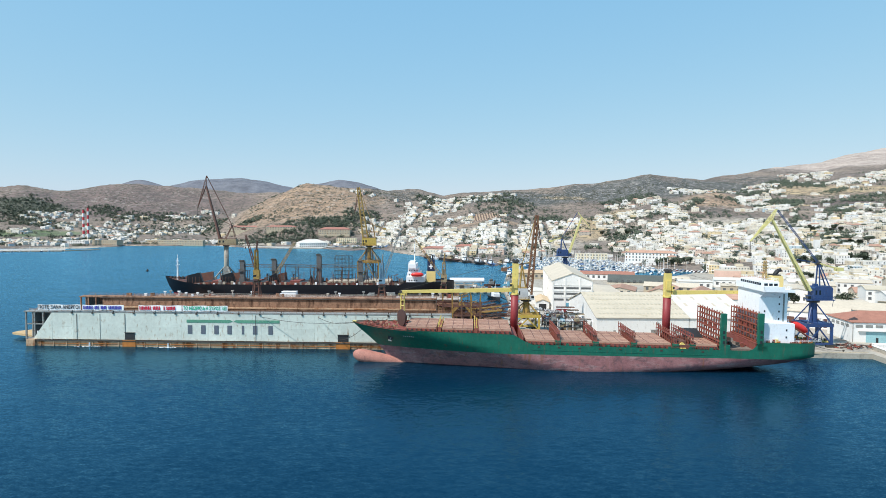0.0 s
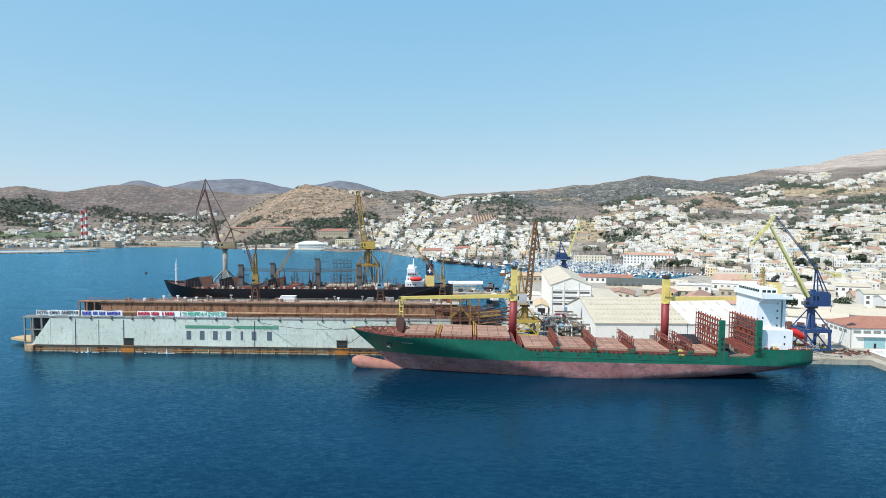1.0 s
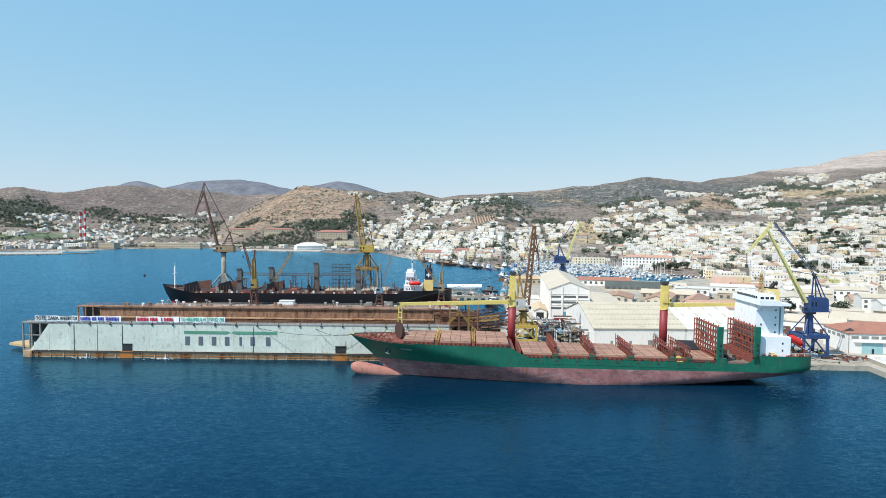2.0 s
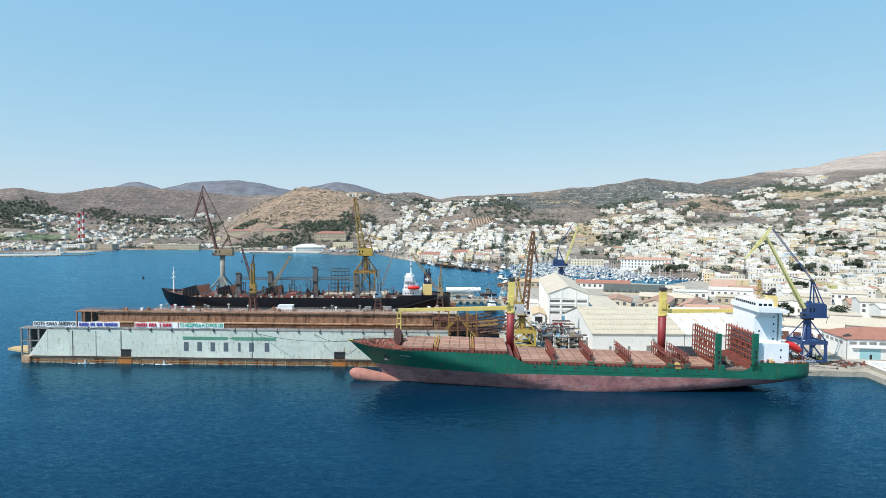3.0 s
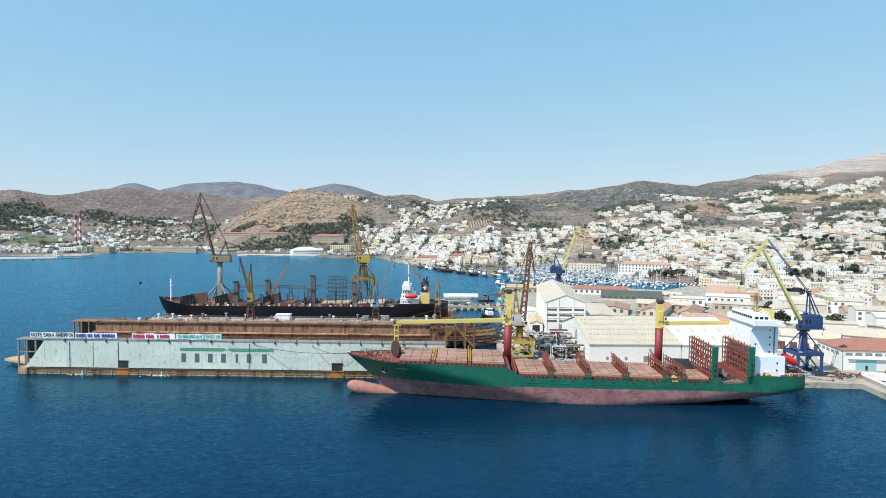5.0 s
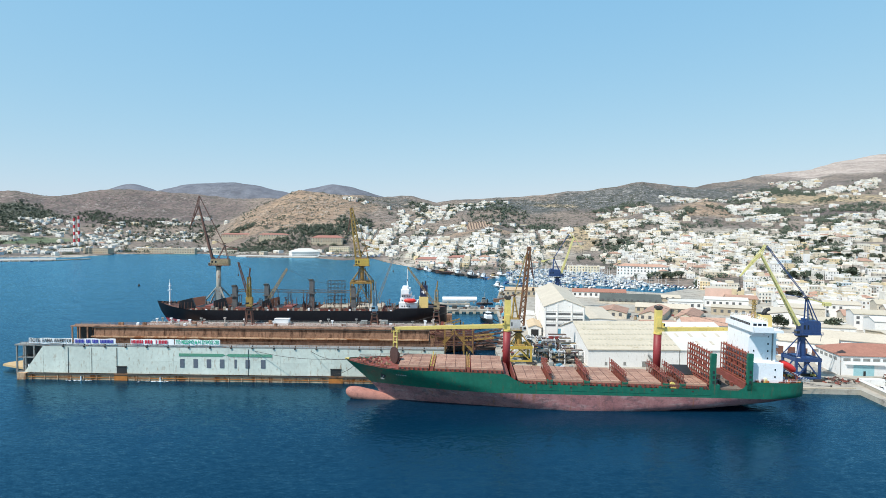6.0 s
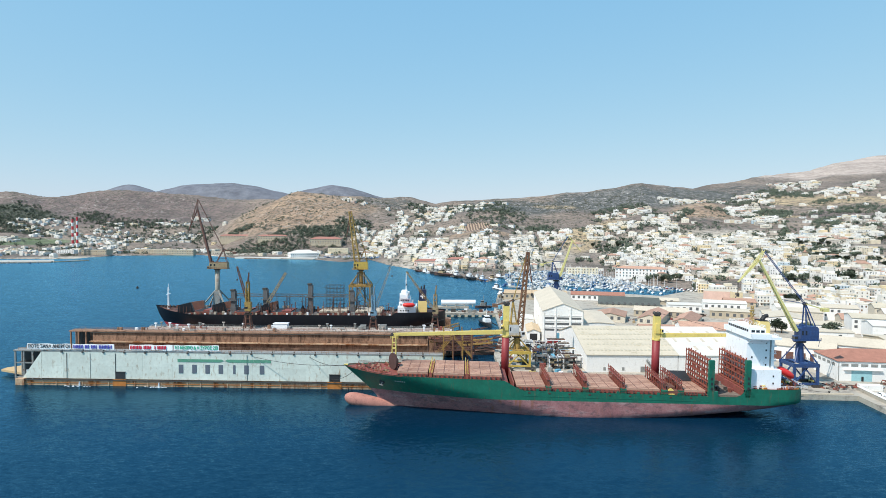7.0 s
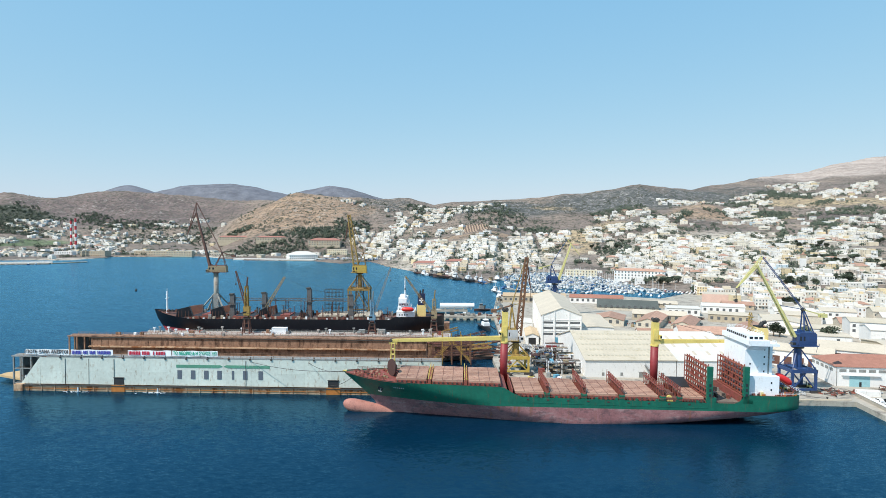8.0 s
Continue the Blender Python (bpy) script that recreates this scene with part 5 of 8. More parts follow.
def build_bulk_carrier():
    s = thing("bulk_carrier", "black bulk carrier with open hatches and rusty deck under repair", "cargo ship", BC)
    red = surface("bright_bottom_red", (0.42, 0.03, 0.04), 0.6, size=5, vary=0.2)
    beige = surface("beige_hatch", (0.42, 0.36, 0.28), 0.8, size=4, vary=0.25, dirt=(0.25, 0.15, 0.1), dirt_amount=0.3)
    part("hull_bottom", bc_skin([0, 3, 6, lambda x: 8.4 + 1.6 * max(0, 1 - x / 45)]), red, s, "bright red bottom paint", smooth=True)
    part("hull_side", bc_skin([lambda x: 8.4 + 1.6 * max(0, 1 - x / 45), 12, 14.5, lambda x: bc_top(x)]), BLACKHULL, s, "black hull side", smooth=True)
    part("keel_block", Solid().box(20, 160, -2, 2, -1, 0.1), STONE, s)
    deck = Solid()
    for i in range(41):
        x = 1 + (BL - 2) * i / 40
        h = max(0.05, bc_half(x, 16) - 0.2)
        deck.v += [(x, -h, bc_top(x) - 1.0), (x, h, bc_top(x) - 1.0)]
    deck.f = [(2 * i, 2 * i + 1, 2 * i + 3, 2 * i + 2) for i in range(40)]
    part("main_deck", deck, BROWNSTEEL, s)
    part("bulwark_rail", Solid().rail([(24, -12.6, 16.4), (60, -12.8, 16.4), (100, -12.8, 16.4), (150, -12.6, 16.4)], 1.1, 2.4, 0.12), BROWNSTEEL, s)
    part("foremast", Solid().tube((8.0, 0, 17), (8.0, 0, 31.5), 0.65, 10, 0.4).box(7.5, 8.5, -2, 2, 27.0, 27.3).box(7.6, 8.4, -1.2, 1.2, 29.5, 29.8).beam((8, 0, 31.5), (8, 0, 33.6), 0.15), WHITE, s, "white foremast")
    for k in range(10):
        x = 4 + k * 1.7
        part("winch", Solid().tube((x, -2 + (k % 3) * 2, 19.3), (x, -0.6 + (k % 3) * 2, 19.3), 0.7, 8), (BROWNSTEEL, DARKSTEEL, LATTICE)[k % 3], s)
    # hatch openings with steel covers folded upright at their ends
    for a, c, up in ((26, 46, 1), (52, 66, 1), (74, 92, 1), (104, 121, 0), (126, 142, 0)):
        part("hatch_coaming", Solid().box(a, c, -9, 9, 15.4, 17.4), LATTICE if up else DECKRED, s)
        if up:
            # coaming is solid: the dark of the open hold is a black sheet
            part("hold_shade_sheet", Solid().box(a + 0.8, c - 0.8, -8.2, 8.2, 17.4, 17.5), BLACK, s)
            part("tween_cover", Solid().box(a + 6.5, c - 5.5, -7, 7, 17.5, 18.1), DECKRED, s)
        else:
            for k in range(3):
                x0, x1 = a + (c - a) * k / 3, a + (c - a) * (k + 1) / 3
                part("hatch_cover", Solid().box(x0 + 0.1, x1 - 0.1, -9.3, 9.3, 17.4, 18.3), beige, s, "beige hatch cover")
    # steel covers stood on edge
    for x, w, h in ((17.5, 10.5, 6.6), (38.5, 9.5, 6.8), (68.0, 7.0, 6.4), (92.5, 4.0, 5.0)):
        part("folded_cover", Solid().side_prism([(x, 16.6), (x + w, 16.6), (x + w - 2.4, 16.6 + h), (x + 0.6, 16.6 + h * 0.72)], -9.2, -7.6), BLACKHULL, s, "dark hatch cover stood on edge")
        part("folded_cover", Solid().side_prism([(x, 16.6), (x + w, 16.6), (x + w - 0.6, 16.6 + h * 0.9), (x + 1.2, 16.6 + h * 0.7)], 6.6, 8.2), BROWNSTEEL, s)
        for q in range(4):
            part("cover_rib", Solid().box(x + w * (q + 0.7) / 5, x + w * (q + 0.7) / 5 + 0.2, -9.35, -9.2, 16.6, 16.6 + h * 0.6), BROWNSTEEL, s)
    # deck crane posts with jibs laid fore and aft
    for x, h in ((49, 12), (69, 13), (97, 16), (123, 12)):
        part("crane_post", Solid().box(x - 1.3, x + 1.3, -1.6, 1.6, 15.4, 17.4 + h).box(x - 1.7, x + 1.7, -2.0, 2.0, 15.4, 19.5), POSTGREY, s)
        part("post_platform", Solid().box(x - 2.2, x + 2.2, -2.4, 2.4, 17.4 + h * 0.5, 17.7 + h * 0.5).rail([(x - 2.2, -2.4, 17.7 + h * 0.5), (x + 2.2, -2.4, 17.7 + h * 0.5)], 1.0, 1.0), POSTGREY, s)
        part("post_head", Solid().box(x - 1.8, x + 0.6, -1.8, 1.8, 17.4 + h, 18.3 + h), DARKSTEEL, s)
    for a, c in ((50, 70), (70, 96), (97, 122)):
        part("jib", Solid().lattice((a, 0, 27.0), (c, 0, 26.6), 1.5, 10, 0.26), POSTGREY, s)
    part("jib", Solid().lattice((70.5, -1.5, 22), (82.0, -2, 41), 1.5, 9, 0.28, 0.9), TAN, s, "raised ochre lattice jib")
    part("stay_wire", Solid().beam((82, -2, 40.5), (98, 0, 33), 0.1).beam((98, 0, 33), (123, 0, 29), 0.1), DARKSTEEL, s)
    # scaffolding and deck clutter
    sc = Solid()
    for i in range(6):
        for j in range(3):
            sc.beam((106 + i * 2.2, 2 + j * 2.2, 15.4), (106 + i * 2.2, 2 + j * 2.2, 33), 0.12)
    for z in (18.5, 21, 23.5, 26, 28.5, 31, 33):
        for j in range(3):
            sc.beam((106, 2 + j * 2.2, z), (117, 2 + j * 2.2, z), 0.12)
        for i in range(6):
            sc.beam((106 + i * 2.2, 2, z), (106 + i * 2.2, 6.4, z), 0.12)
    part("scaffolding", sc, DARKSTEEL, s, "tall scaffold cage")
    rng = random.Random(33)
    for k in range(95):
        x, v = rng.uniform(24, 150), rng.choice((-1, 1)) * rng.uniform(9.6, 12.2)
        h = rng.uniform(0.8, 3.6)
        b = Solid().box(x, x + rng.uniform(0.5, 2.2), v, v + rng.uniform(0.4, 1.2), 15.4, 15.4 + h)
        part("deck_gear", b, rng.choice((BROWNSTEEL, DARKSTEEL, LATTICE, GREYSTEEL, beige)), s)
    for k in range(16):
        x = rng.uniform(90, 150)
        part("ladder_post", Solid().beam((x, -11, 15.4), (x, -11, rng.uniform(20, 25)), 0.3), BROWNSTEEL, s)
    for k in range(40):
        x = 26 + k * 3.1
        part("rail_fitting", Solid().box(x, x + 1.1, -12.95, -12.4, 16.4, 17.0 + 0.5 * (k % 3)), (GREYSTEEL, beige, BROWNSTEEL, WHITE)[k % 4], s)
    for k in range(44):
        x, v = rng.uniform(30, 150), rng.uniform(-12, 9)
        top = 17.4 + rng.choice((2.5, 4, 6, 9))
        if k % 3:
            part("deck_post", Solid().beam((x, v, 15.4), (x, v, top), 0.32).box(x - 0.8, x + 0.8, v - 0.3, v + 0.3, top, top + 0.25), rng.choice((POSTGREY, BROWNSTEEL, DARKRUST)), s)
        else:
            part("staging", Solid().lattice((x, v, 15.4), (x, v, top), 1.8, 4, 0.16), rng.choice((POSTGREY, DARKRUST)), s)
    # accommodation
    house = part("superstructure", Solid().box(152, 163, -10, 10, 17, 21.0).box(152.6, 160.5, -8.5, 8.5, 21.0, 23.6).box(153.0, 159, -8, 8, 23.6, 26.2).box(153.2, 158, -9.5, 9.5, 26.2, 28.8).box(153.6, 157, -5, 5, 28.8, 30.2), WHITE, s, "white accommodation block")
    for j, z in enumerate((18.6, 21.9, 24.5)):
        for k in range(4):
            part("porthole", Solid().box(153.6 + k * 1.5, 154.3 + k * 1.5, -10.06 + min(j, 1) * 1.5 + (j == 2) * 0.5, -9.96 + min(j, 1) * 1.5 + (j == 2) * 0.5, z, z + 0.8), GLASS, house)
    for k in range(8):
        part("bridge_window", Solid().box(153.12, 153.24, -8.6 + k * 2.2, -7.0 + k * 2.2, 27.2, 28.3), GLASS, house)
    part("deck_rail", Solid().rail([(153.2, -9.4, 28.8), (158, -9.4, 28.8)], 1.0, 1.5).rail([(152, -9.9, 21), (163, -9.9, 21)], 1.0, 1.5), WHITE, house)
    part("mast", Solid().tube((156.5, 0, 28.8), (156.5, 0, 41), 0.4, 8, 0.25).box(156.2, 156.8, -2.4, 2.4, 36, 36.3).box(156.2, 156.8, -1.6, 1.6, 38.5, 38.7), WHITE, s, "white signal mast")
    boat = Solid()
    n = 10
    prof = [(0, 0.2), (0.8, 1.1), (2.4, 1.35), (5.2, 1.35), (6.8, 1.05), (7.6, 0.2)]
    for x, r in prof:
        boat.v += [(155 + x, -11.2 + r * math.cos(k * math.tau / n), 22.6 + r * math.sin(k * math.tau / n)) for k in range(n)]
    boat.f = [(i * n + k, i * n + (k + 1) % n, (i + 1) * n + (k + 1) % n, (i + 1) * n + k) for i in range(5) for k in range(n)]
    part("lifeboat", boat, ORANGE, s, "red lifeboat in davits", smooth=True)
    part("davit", Solid().beam((156, -10, 21), (156, -11.3, 25), 0.35).beam((161, -10, 21), (161, -11.3, 25), 0.35), WHITE, s)
    navy = surface("funnel_navy", (0.012, 0.02, 0.06), 0.5, vary=0.2)
    fun = part("funnel", Solid().box(164.5, 169, -2.6, 2.6, 24, 31.0), navy, s, "navy funnel with a yellow base")
    part("funnel_base", Solid().box(164, 169.5, -3.2, 3.2, 17, 24), FUNNEL, s)
    part("funnel_cross", Solid().box(166.4, 167.1, -2.68, -2.58, 25.6, 28.4).box(165.4, 166.38, -2.68, -2.58, 26.7, 27.4).box(167.12, 168.1, -2.68, -2.58, 26.7, 27.4), TXT_WHITE, fun)
    part("exhaust", Solid().tube((166, 0, 31), (166, 0, 33), 0.5, 8).tube((167.5, 0.6, 31), (167.8, 0.6, 33.6), 0.5, 8), BLACK, s)
    return s


build_bulk_carrier()


# ---- shipyard buildings ----
def hall(label, m, x0, x1, y0, y1, eave, ridge, wall_mat, roof_mat, ridge_dir="y", overhang=0.5, name="shed", hip=0.0, base=2.2):
    """A hall with a pitched roof; ridge_dir: the axis along which the ridge runs. Returns the thing."""
    h = thing(name, label, name, m)
    zb = base
    if ridge_dir == "y":
        xm = (x0 + x1) / 2
        prof = [(x0, zb), (x1, zb), (x1, eave), (xm, ridge), (x0, eave)]
        part("wall", Solid().side_prism(prof, y0, y1), wall_mat, h)
        o, t = overhang, 0.3
        k = (ridge - eave) / (xm - x0)
        for s, xe in ((-1, x0 - o), (1, x1 + o)):
            ze = eave - k * o
            part("roof", Solid().add([(xe, y0 - o, ze), (xm, y0 - o, ridge), (xm, y1 + o, ridge), (xe, y1 + o, ze), (xe, y0 - o, ze + t), (xm, y0 - o, ridge + t), (xm, y1 + o, ridge + t), (xe, y1 + o, ze + t)],
                 [(0, 1, 2, 3), (7, 6, 5, 4), (0, 4, 5, 1), (1, 5, 6, 2), (2, 6, 7, 3), (3, 7, 4, 0)]), roof_mat, h)
    else:
        ym = (y0 + y1) / 2
        n = Solid().add([(x0, y0, zb), (x0, y1, zb), (x0, y1, eave), (x0 + hip, ym, ridge), (x0, y0, eave), (x1, y0, zb), (x1, y1, zb), (x1, y1, eave), (x1 - hip, ym, ridge), (x1, y0, eave)],
                        [(0, 1, 2, 3, 4), (9, 8, 7, 6, 5), (0, 4, 9, 5), (1, 6, 7, 2), (4, 3, 8, 9), (3, 2, 7, 8), (0, 5, 6, 1)])
        part("wall", n, wall_mat, h)
        o, t = overhang, 0.3
        k = (ridge - eave) / (ym - y0)
        ze = eave - k * o
        for ye in (y0 - o, y1 + o):
            part("roof", Solid().add([(x0 - o, ye, ze), (x1 + o, ye, ze), (x1 + o - hip, ym, ridge), (x0 - o + hip, ym, ridge), (x0 - o, ye, ze + t), (x1 + o, ye, ze + t), (x1 + o - hip, ym, ridge + t), (x0 - o + hip, ym, ridge + t)],
                 [(0, 1, 2, 3), (7, 6, 5, 4), (0, 4, 5, 1), (1, 5, 6, 2), (2, 6, 7, 3), (3, 7, 4, 0)]), roof_mat, h)
        if hip:
            for xe, s in ((x0 - o, 1), (x1 + o, -1)):
                part("roof", Solid().add([(xe, y0 - o, ze + 0.02), (xe, y1 + o, ze + 0.02), (xe + s * hip, ym, ridge + 0.02), (xe, y0 - o, ze + t), (xe, y1 + o, ze + t), (xe + s * hip, ym, ridge + t)],
                     [(0, 1, 2), (5, 4, 3), (0, 3, 4, 1), (1, 4, 5, 2), (2, 5, 3, 0)]), roof_mat, h)
    return h


DIMGLASS = surface("dusty_panes", (0.11, 0.115, 0.12), 0.4, size=1, vary=0.4, relief=0)


def pane(parent, x0, x1, y0, y1, z0, z1, mat=None, name="window"):
    return part(name, Solid().box(x0, x1, y0, y1, z0, z1), mat or DIMGLASS, parent)


LIGHTBOX = surface("weathered_roof_light", (0.44, 0.40, 0.31), 0.6, size=2, vary=0.2)
ROOFTAN = surface("dusty_metal_roof", (0.52, 0.455, 0.36), 0.75, size=10, vary=0.12, dirt=(0.50, 0.42, 0.32), dirt_amount=0.2)
WHITEROOF = surface("white_metal_roof", (0.59, 0.565, 0.515), 0.7, size=8, vary=0.1, dirt=(0.55, 0.5, 0.42), dirt_amount=0.2)
YARDWALL = surface("dusty_cream_render", (0.60, 0.54, 0.44), 0.9, size=5, vary=0.15, dirt=(0.42, 0.34, 0.25), dirt_amount=0.25)
GREYROOF = surface("dark_grey_roof", (0.085, 0.095, 0.085), 0.85, size=8, vary=0.25)
TEAL = surface("teal_door", (0.30, 0.52, 0.56), 0.7, size=2, vary=0.15)

# tall gable shed
ga = pose(66.5, 370, 0, 0, 0, -6.4)
shed = hall("tall white gable-fronted boatbuilding shed with cream roof", ga, 0, 24.5, 0, 108, 21.0, 25.6, WALLWHITE, ROOFTAN, "y", 0.4)
for z in (9.0, 12.6, 16.0):
    for a, c in ((1.2, 7.0), (8.6, 15.9), (17.4, 23.2)):
        pane(shed, a, c, -0.06, 0.04, z, z + 1.25)
for a in (0.4, 7.6, 16.4, 23.5):
    part("pilaster", Solid().box(a, a + 0.6, -0.35, 0.0, 2.2, 21.0 if a in (0.4, 23.5) else 23.3), WALLWHITE, shed)
for a, c, z in ((1.0, 7.6, 18.2), (8.2, 16.4, 18.2), (17.0, 23.5, 18.2)):
    part("panel_trim", Solid().box(a, c, -0.2, 0.0, z, z + 0.35).box(a, c, -0.2, 0.0, 14.7, 15.0).box(a, c, -0.2, 0.0, 11.3, 11.6), WALLWHITE, shed)
dr = pane(shed, 8.4, 16.0, -0.16, 0.02, 2.2, 7.6, BLUEDOOR, "door")
part("door_leaf", Solid().box(13.2, 14.2, -0.2, -0.1, 2.2, 4.4), DARKSTEEL, dr)
for k in range(11):
    part("side_buttress", Solid().box(-0.4, 0.0, 4 + k * 9.5, 4.7 + k * 9.5, 2.2, 20.5), WALLWHITE, shed)
# low annexe along its side
an = hall("low white store with tan roof against a shed", pose(57.5, 372, 0, 0, 0, -6.4), 0, 7.8, 2, 30, 7.5, 9.0, WALLWHITE, surface("tan_roof", (0.52, 0.40, 0.26), 0.8, size=5, vary=0.2), "y", 0.4, "store")
pane(an, 1.5, 6.0, 1.9, 2.05, 2.2, 6.4, BLACK, "door")
hall("white rendered store with flat roof", pose(58.5, 404, 0, 0, 0, -6.4), -1, 8, 0, 22, 10.5, 11.0, WALLWHITE, WHITEROOF, "y", 0.2, "store")

# long hall with rows of roof lights, and its white-roofed neighbour
lh = hall("long white workshop hall with cream roof and roof lights", pose(74.0, 291.2, 0, 0, 0, -0.8), 0, 44, 0, 70, 10.6, 18.9, WALLWHITE, CREAMROOF, "x", 0.5, "workshop")
for r in range(5):
    for k in range(22):
        y, x = 4.0 + r * 6.4, 2.0 + k * 1.95 + (r % 2) * 0.6
        z = 10.6 + 8.3 * y / 35 + 0.28
        part("roof_light", Solid().add([(x, y, z), (x + 1.0, y, z), (x + 1.0, y + 1.5, z + 0.37), (x, y + 1.5, z + 0.37), (x, y, z + 0.2), (x + 1.0, y, z + 0.2), (x + 1.0, y + 1.5, z + 0.58), (x, y + 1.5, z + 0.58)],
             [(0, 1, 2, 3), (7, 6, 5, 4), (0, 4, 5, 1), (1, 5, 6, 2), (2, 6, 7, 3), (3, 7, 4, 0)]), LIGHTBOX, lh)
pane(lh, 26.0, 29.2, -0.08, 0.02, 2.2, 5.0, GREYSTEEL, "door")
for a in (8, 17, 37):
    pane(lh, a, a + 1.2, -0.08, 0.02, 3.0, 4.6, GREYSTEEL)
part("stair", Solid().beam((28.5, -1.0, 8.4), (33.0, -1.0, 2.4), 1.4, 0.4).rail([(28.5, -1.7, 8.4), (33.0, -1.7, 2.4)], 1.1, 1.0), GREYSTEEL, lh)
nb = hall("white workshop hall with white metal roof", pose(118.4, 290.6, 0, 0, 0, -0.8), 0, 31, 0, 70, 10.4, 18.6, WALLWHITE, WHITEROOF, "x", 0.4, "workshop")
for r in range(3):
    for k in range(4):
        y, x = 6 + r * 9.5, 4 + k * 7
        z = 10.4 + 8.2 * y / 35 + 0.3
        part("roof_light", Solid().add([(x, y, z), (x + 1.2, y, z), (x + 1.2, y + 4, z + 0.94), (x, y + 4, z + 0.94), (x, y, z + 0.12), (x + 1.2, y, z + 0.12), (x + 1.2, y + 4, z + 1.06), (x, y + 4, z + 1.06)],
             [(0, 1, 2, 3), (7, 6, 5, 4), (0, 4, 5, 1), (1, 5, 6, 2), (2, 6, 7, 3), (3, 7, 4, 0)]), surface("pale_light", (0.75, 0.72, 0.66), 0.5, vary=0.05) if k == 0 and r == 0 else ROOFTAN, nb)

# warehouse with a brown hipped roof by the water
wh = hall("white quay warehouse with brown hipped roof and teal door", pose(186.0, 275.5, 0, 0, 0, -8), 0, 40, 0, 23, 11.3, 15.0, WALLWHITE, BROWNTILE, "x", 0.4, "warehouse", hip=9)
for k in range(7):
    pane(wh, 1.6 + k * 4.2, 4.6 + k * 4.2, -0.07, 0.03, 8.9, 10.2, GREYSTEEL)
for k in range(5):
    pane(wh, -0.07, 0.03, 2.5 + k * 4.4, 5.3 + k * 4.4, 8.6, 10.0, GREYSTEEL)
d = pane(wh, 6.0, 14.8, -0.1, 0.02, 2.2, 7.0, TEAL, "door")
part("door_leaf", Solid().box(10.2, 11.2, -0.14, -0.06, 2.2, 4.4), BLACK, d)
part("door_canopy", Solid().box(2.5, 19, -1.0, 0, 7.4, 7.7), WALLWHITE, wh)
part("downpipe", Solid().beam((0.4, -0.15, 2.2), (0.4, -0.15, 11), 0.18), GREYSTEEL, wh)
# long low halls behind it
l1 = hall("long white warehouse with dark bays and pale roof", pose(196, 318, 0, 0, 0, -32), 0, 62, 0, 20, 12.2, 15.0, WALLWHITE, ROOFTAN, "x", 0.5, "warehouse")
for k in range(11):
    pane(l1, 3 + k * 5.3, 7 + k * 5.3, -0.08, 0.02, 5.2, 10.6, DARKSTEEL)
l2 = hall("long cream warehouse with rust-brown shutters", pose(166, 330, 0, 0, 0, -36), 0, 46, 0, 16, 10.5, 13.0, WALLWHITE, ROOFTAN, "x", 0.5, "warehouse")
for k in range(8):
    pane(l2, 2 + k * 5.5, 5.5 + k * 5.5, -0.08, 0.02, 3.0, 7.5, BROWNSTEEL, "shutter")
hall("pale stone store with flat dusty roof", pose(232, 300, 0, 0, 0, -8), 0, 36, 0, 30, 14, 15.5, STONE, ROOFTAN, "x", 0.4, "store")
hall("white store with pale metal roof", pose(150, 365, 0, 0, 0, -12), 0, 34, 0, 22, 11, 14, WALLWHITE, TILE, "x", 0.4, "store")
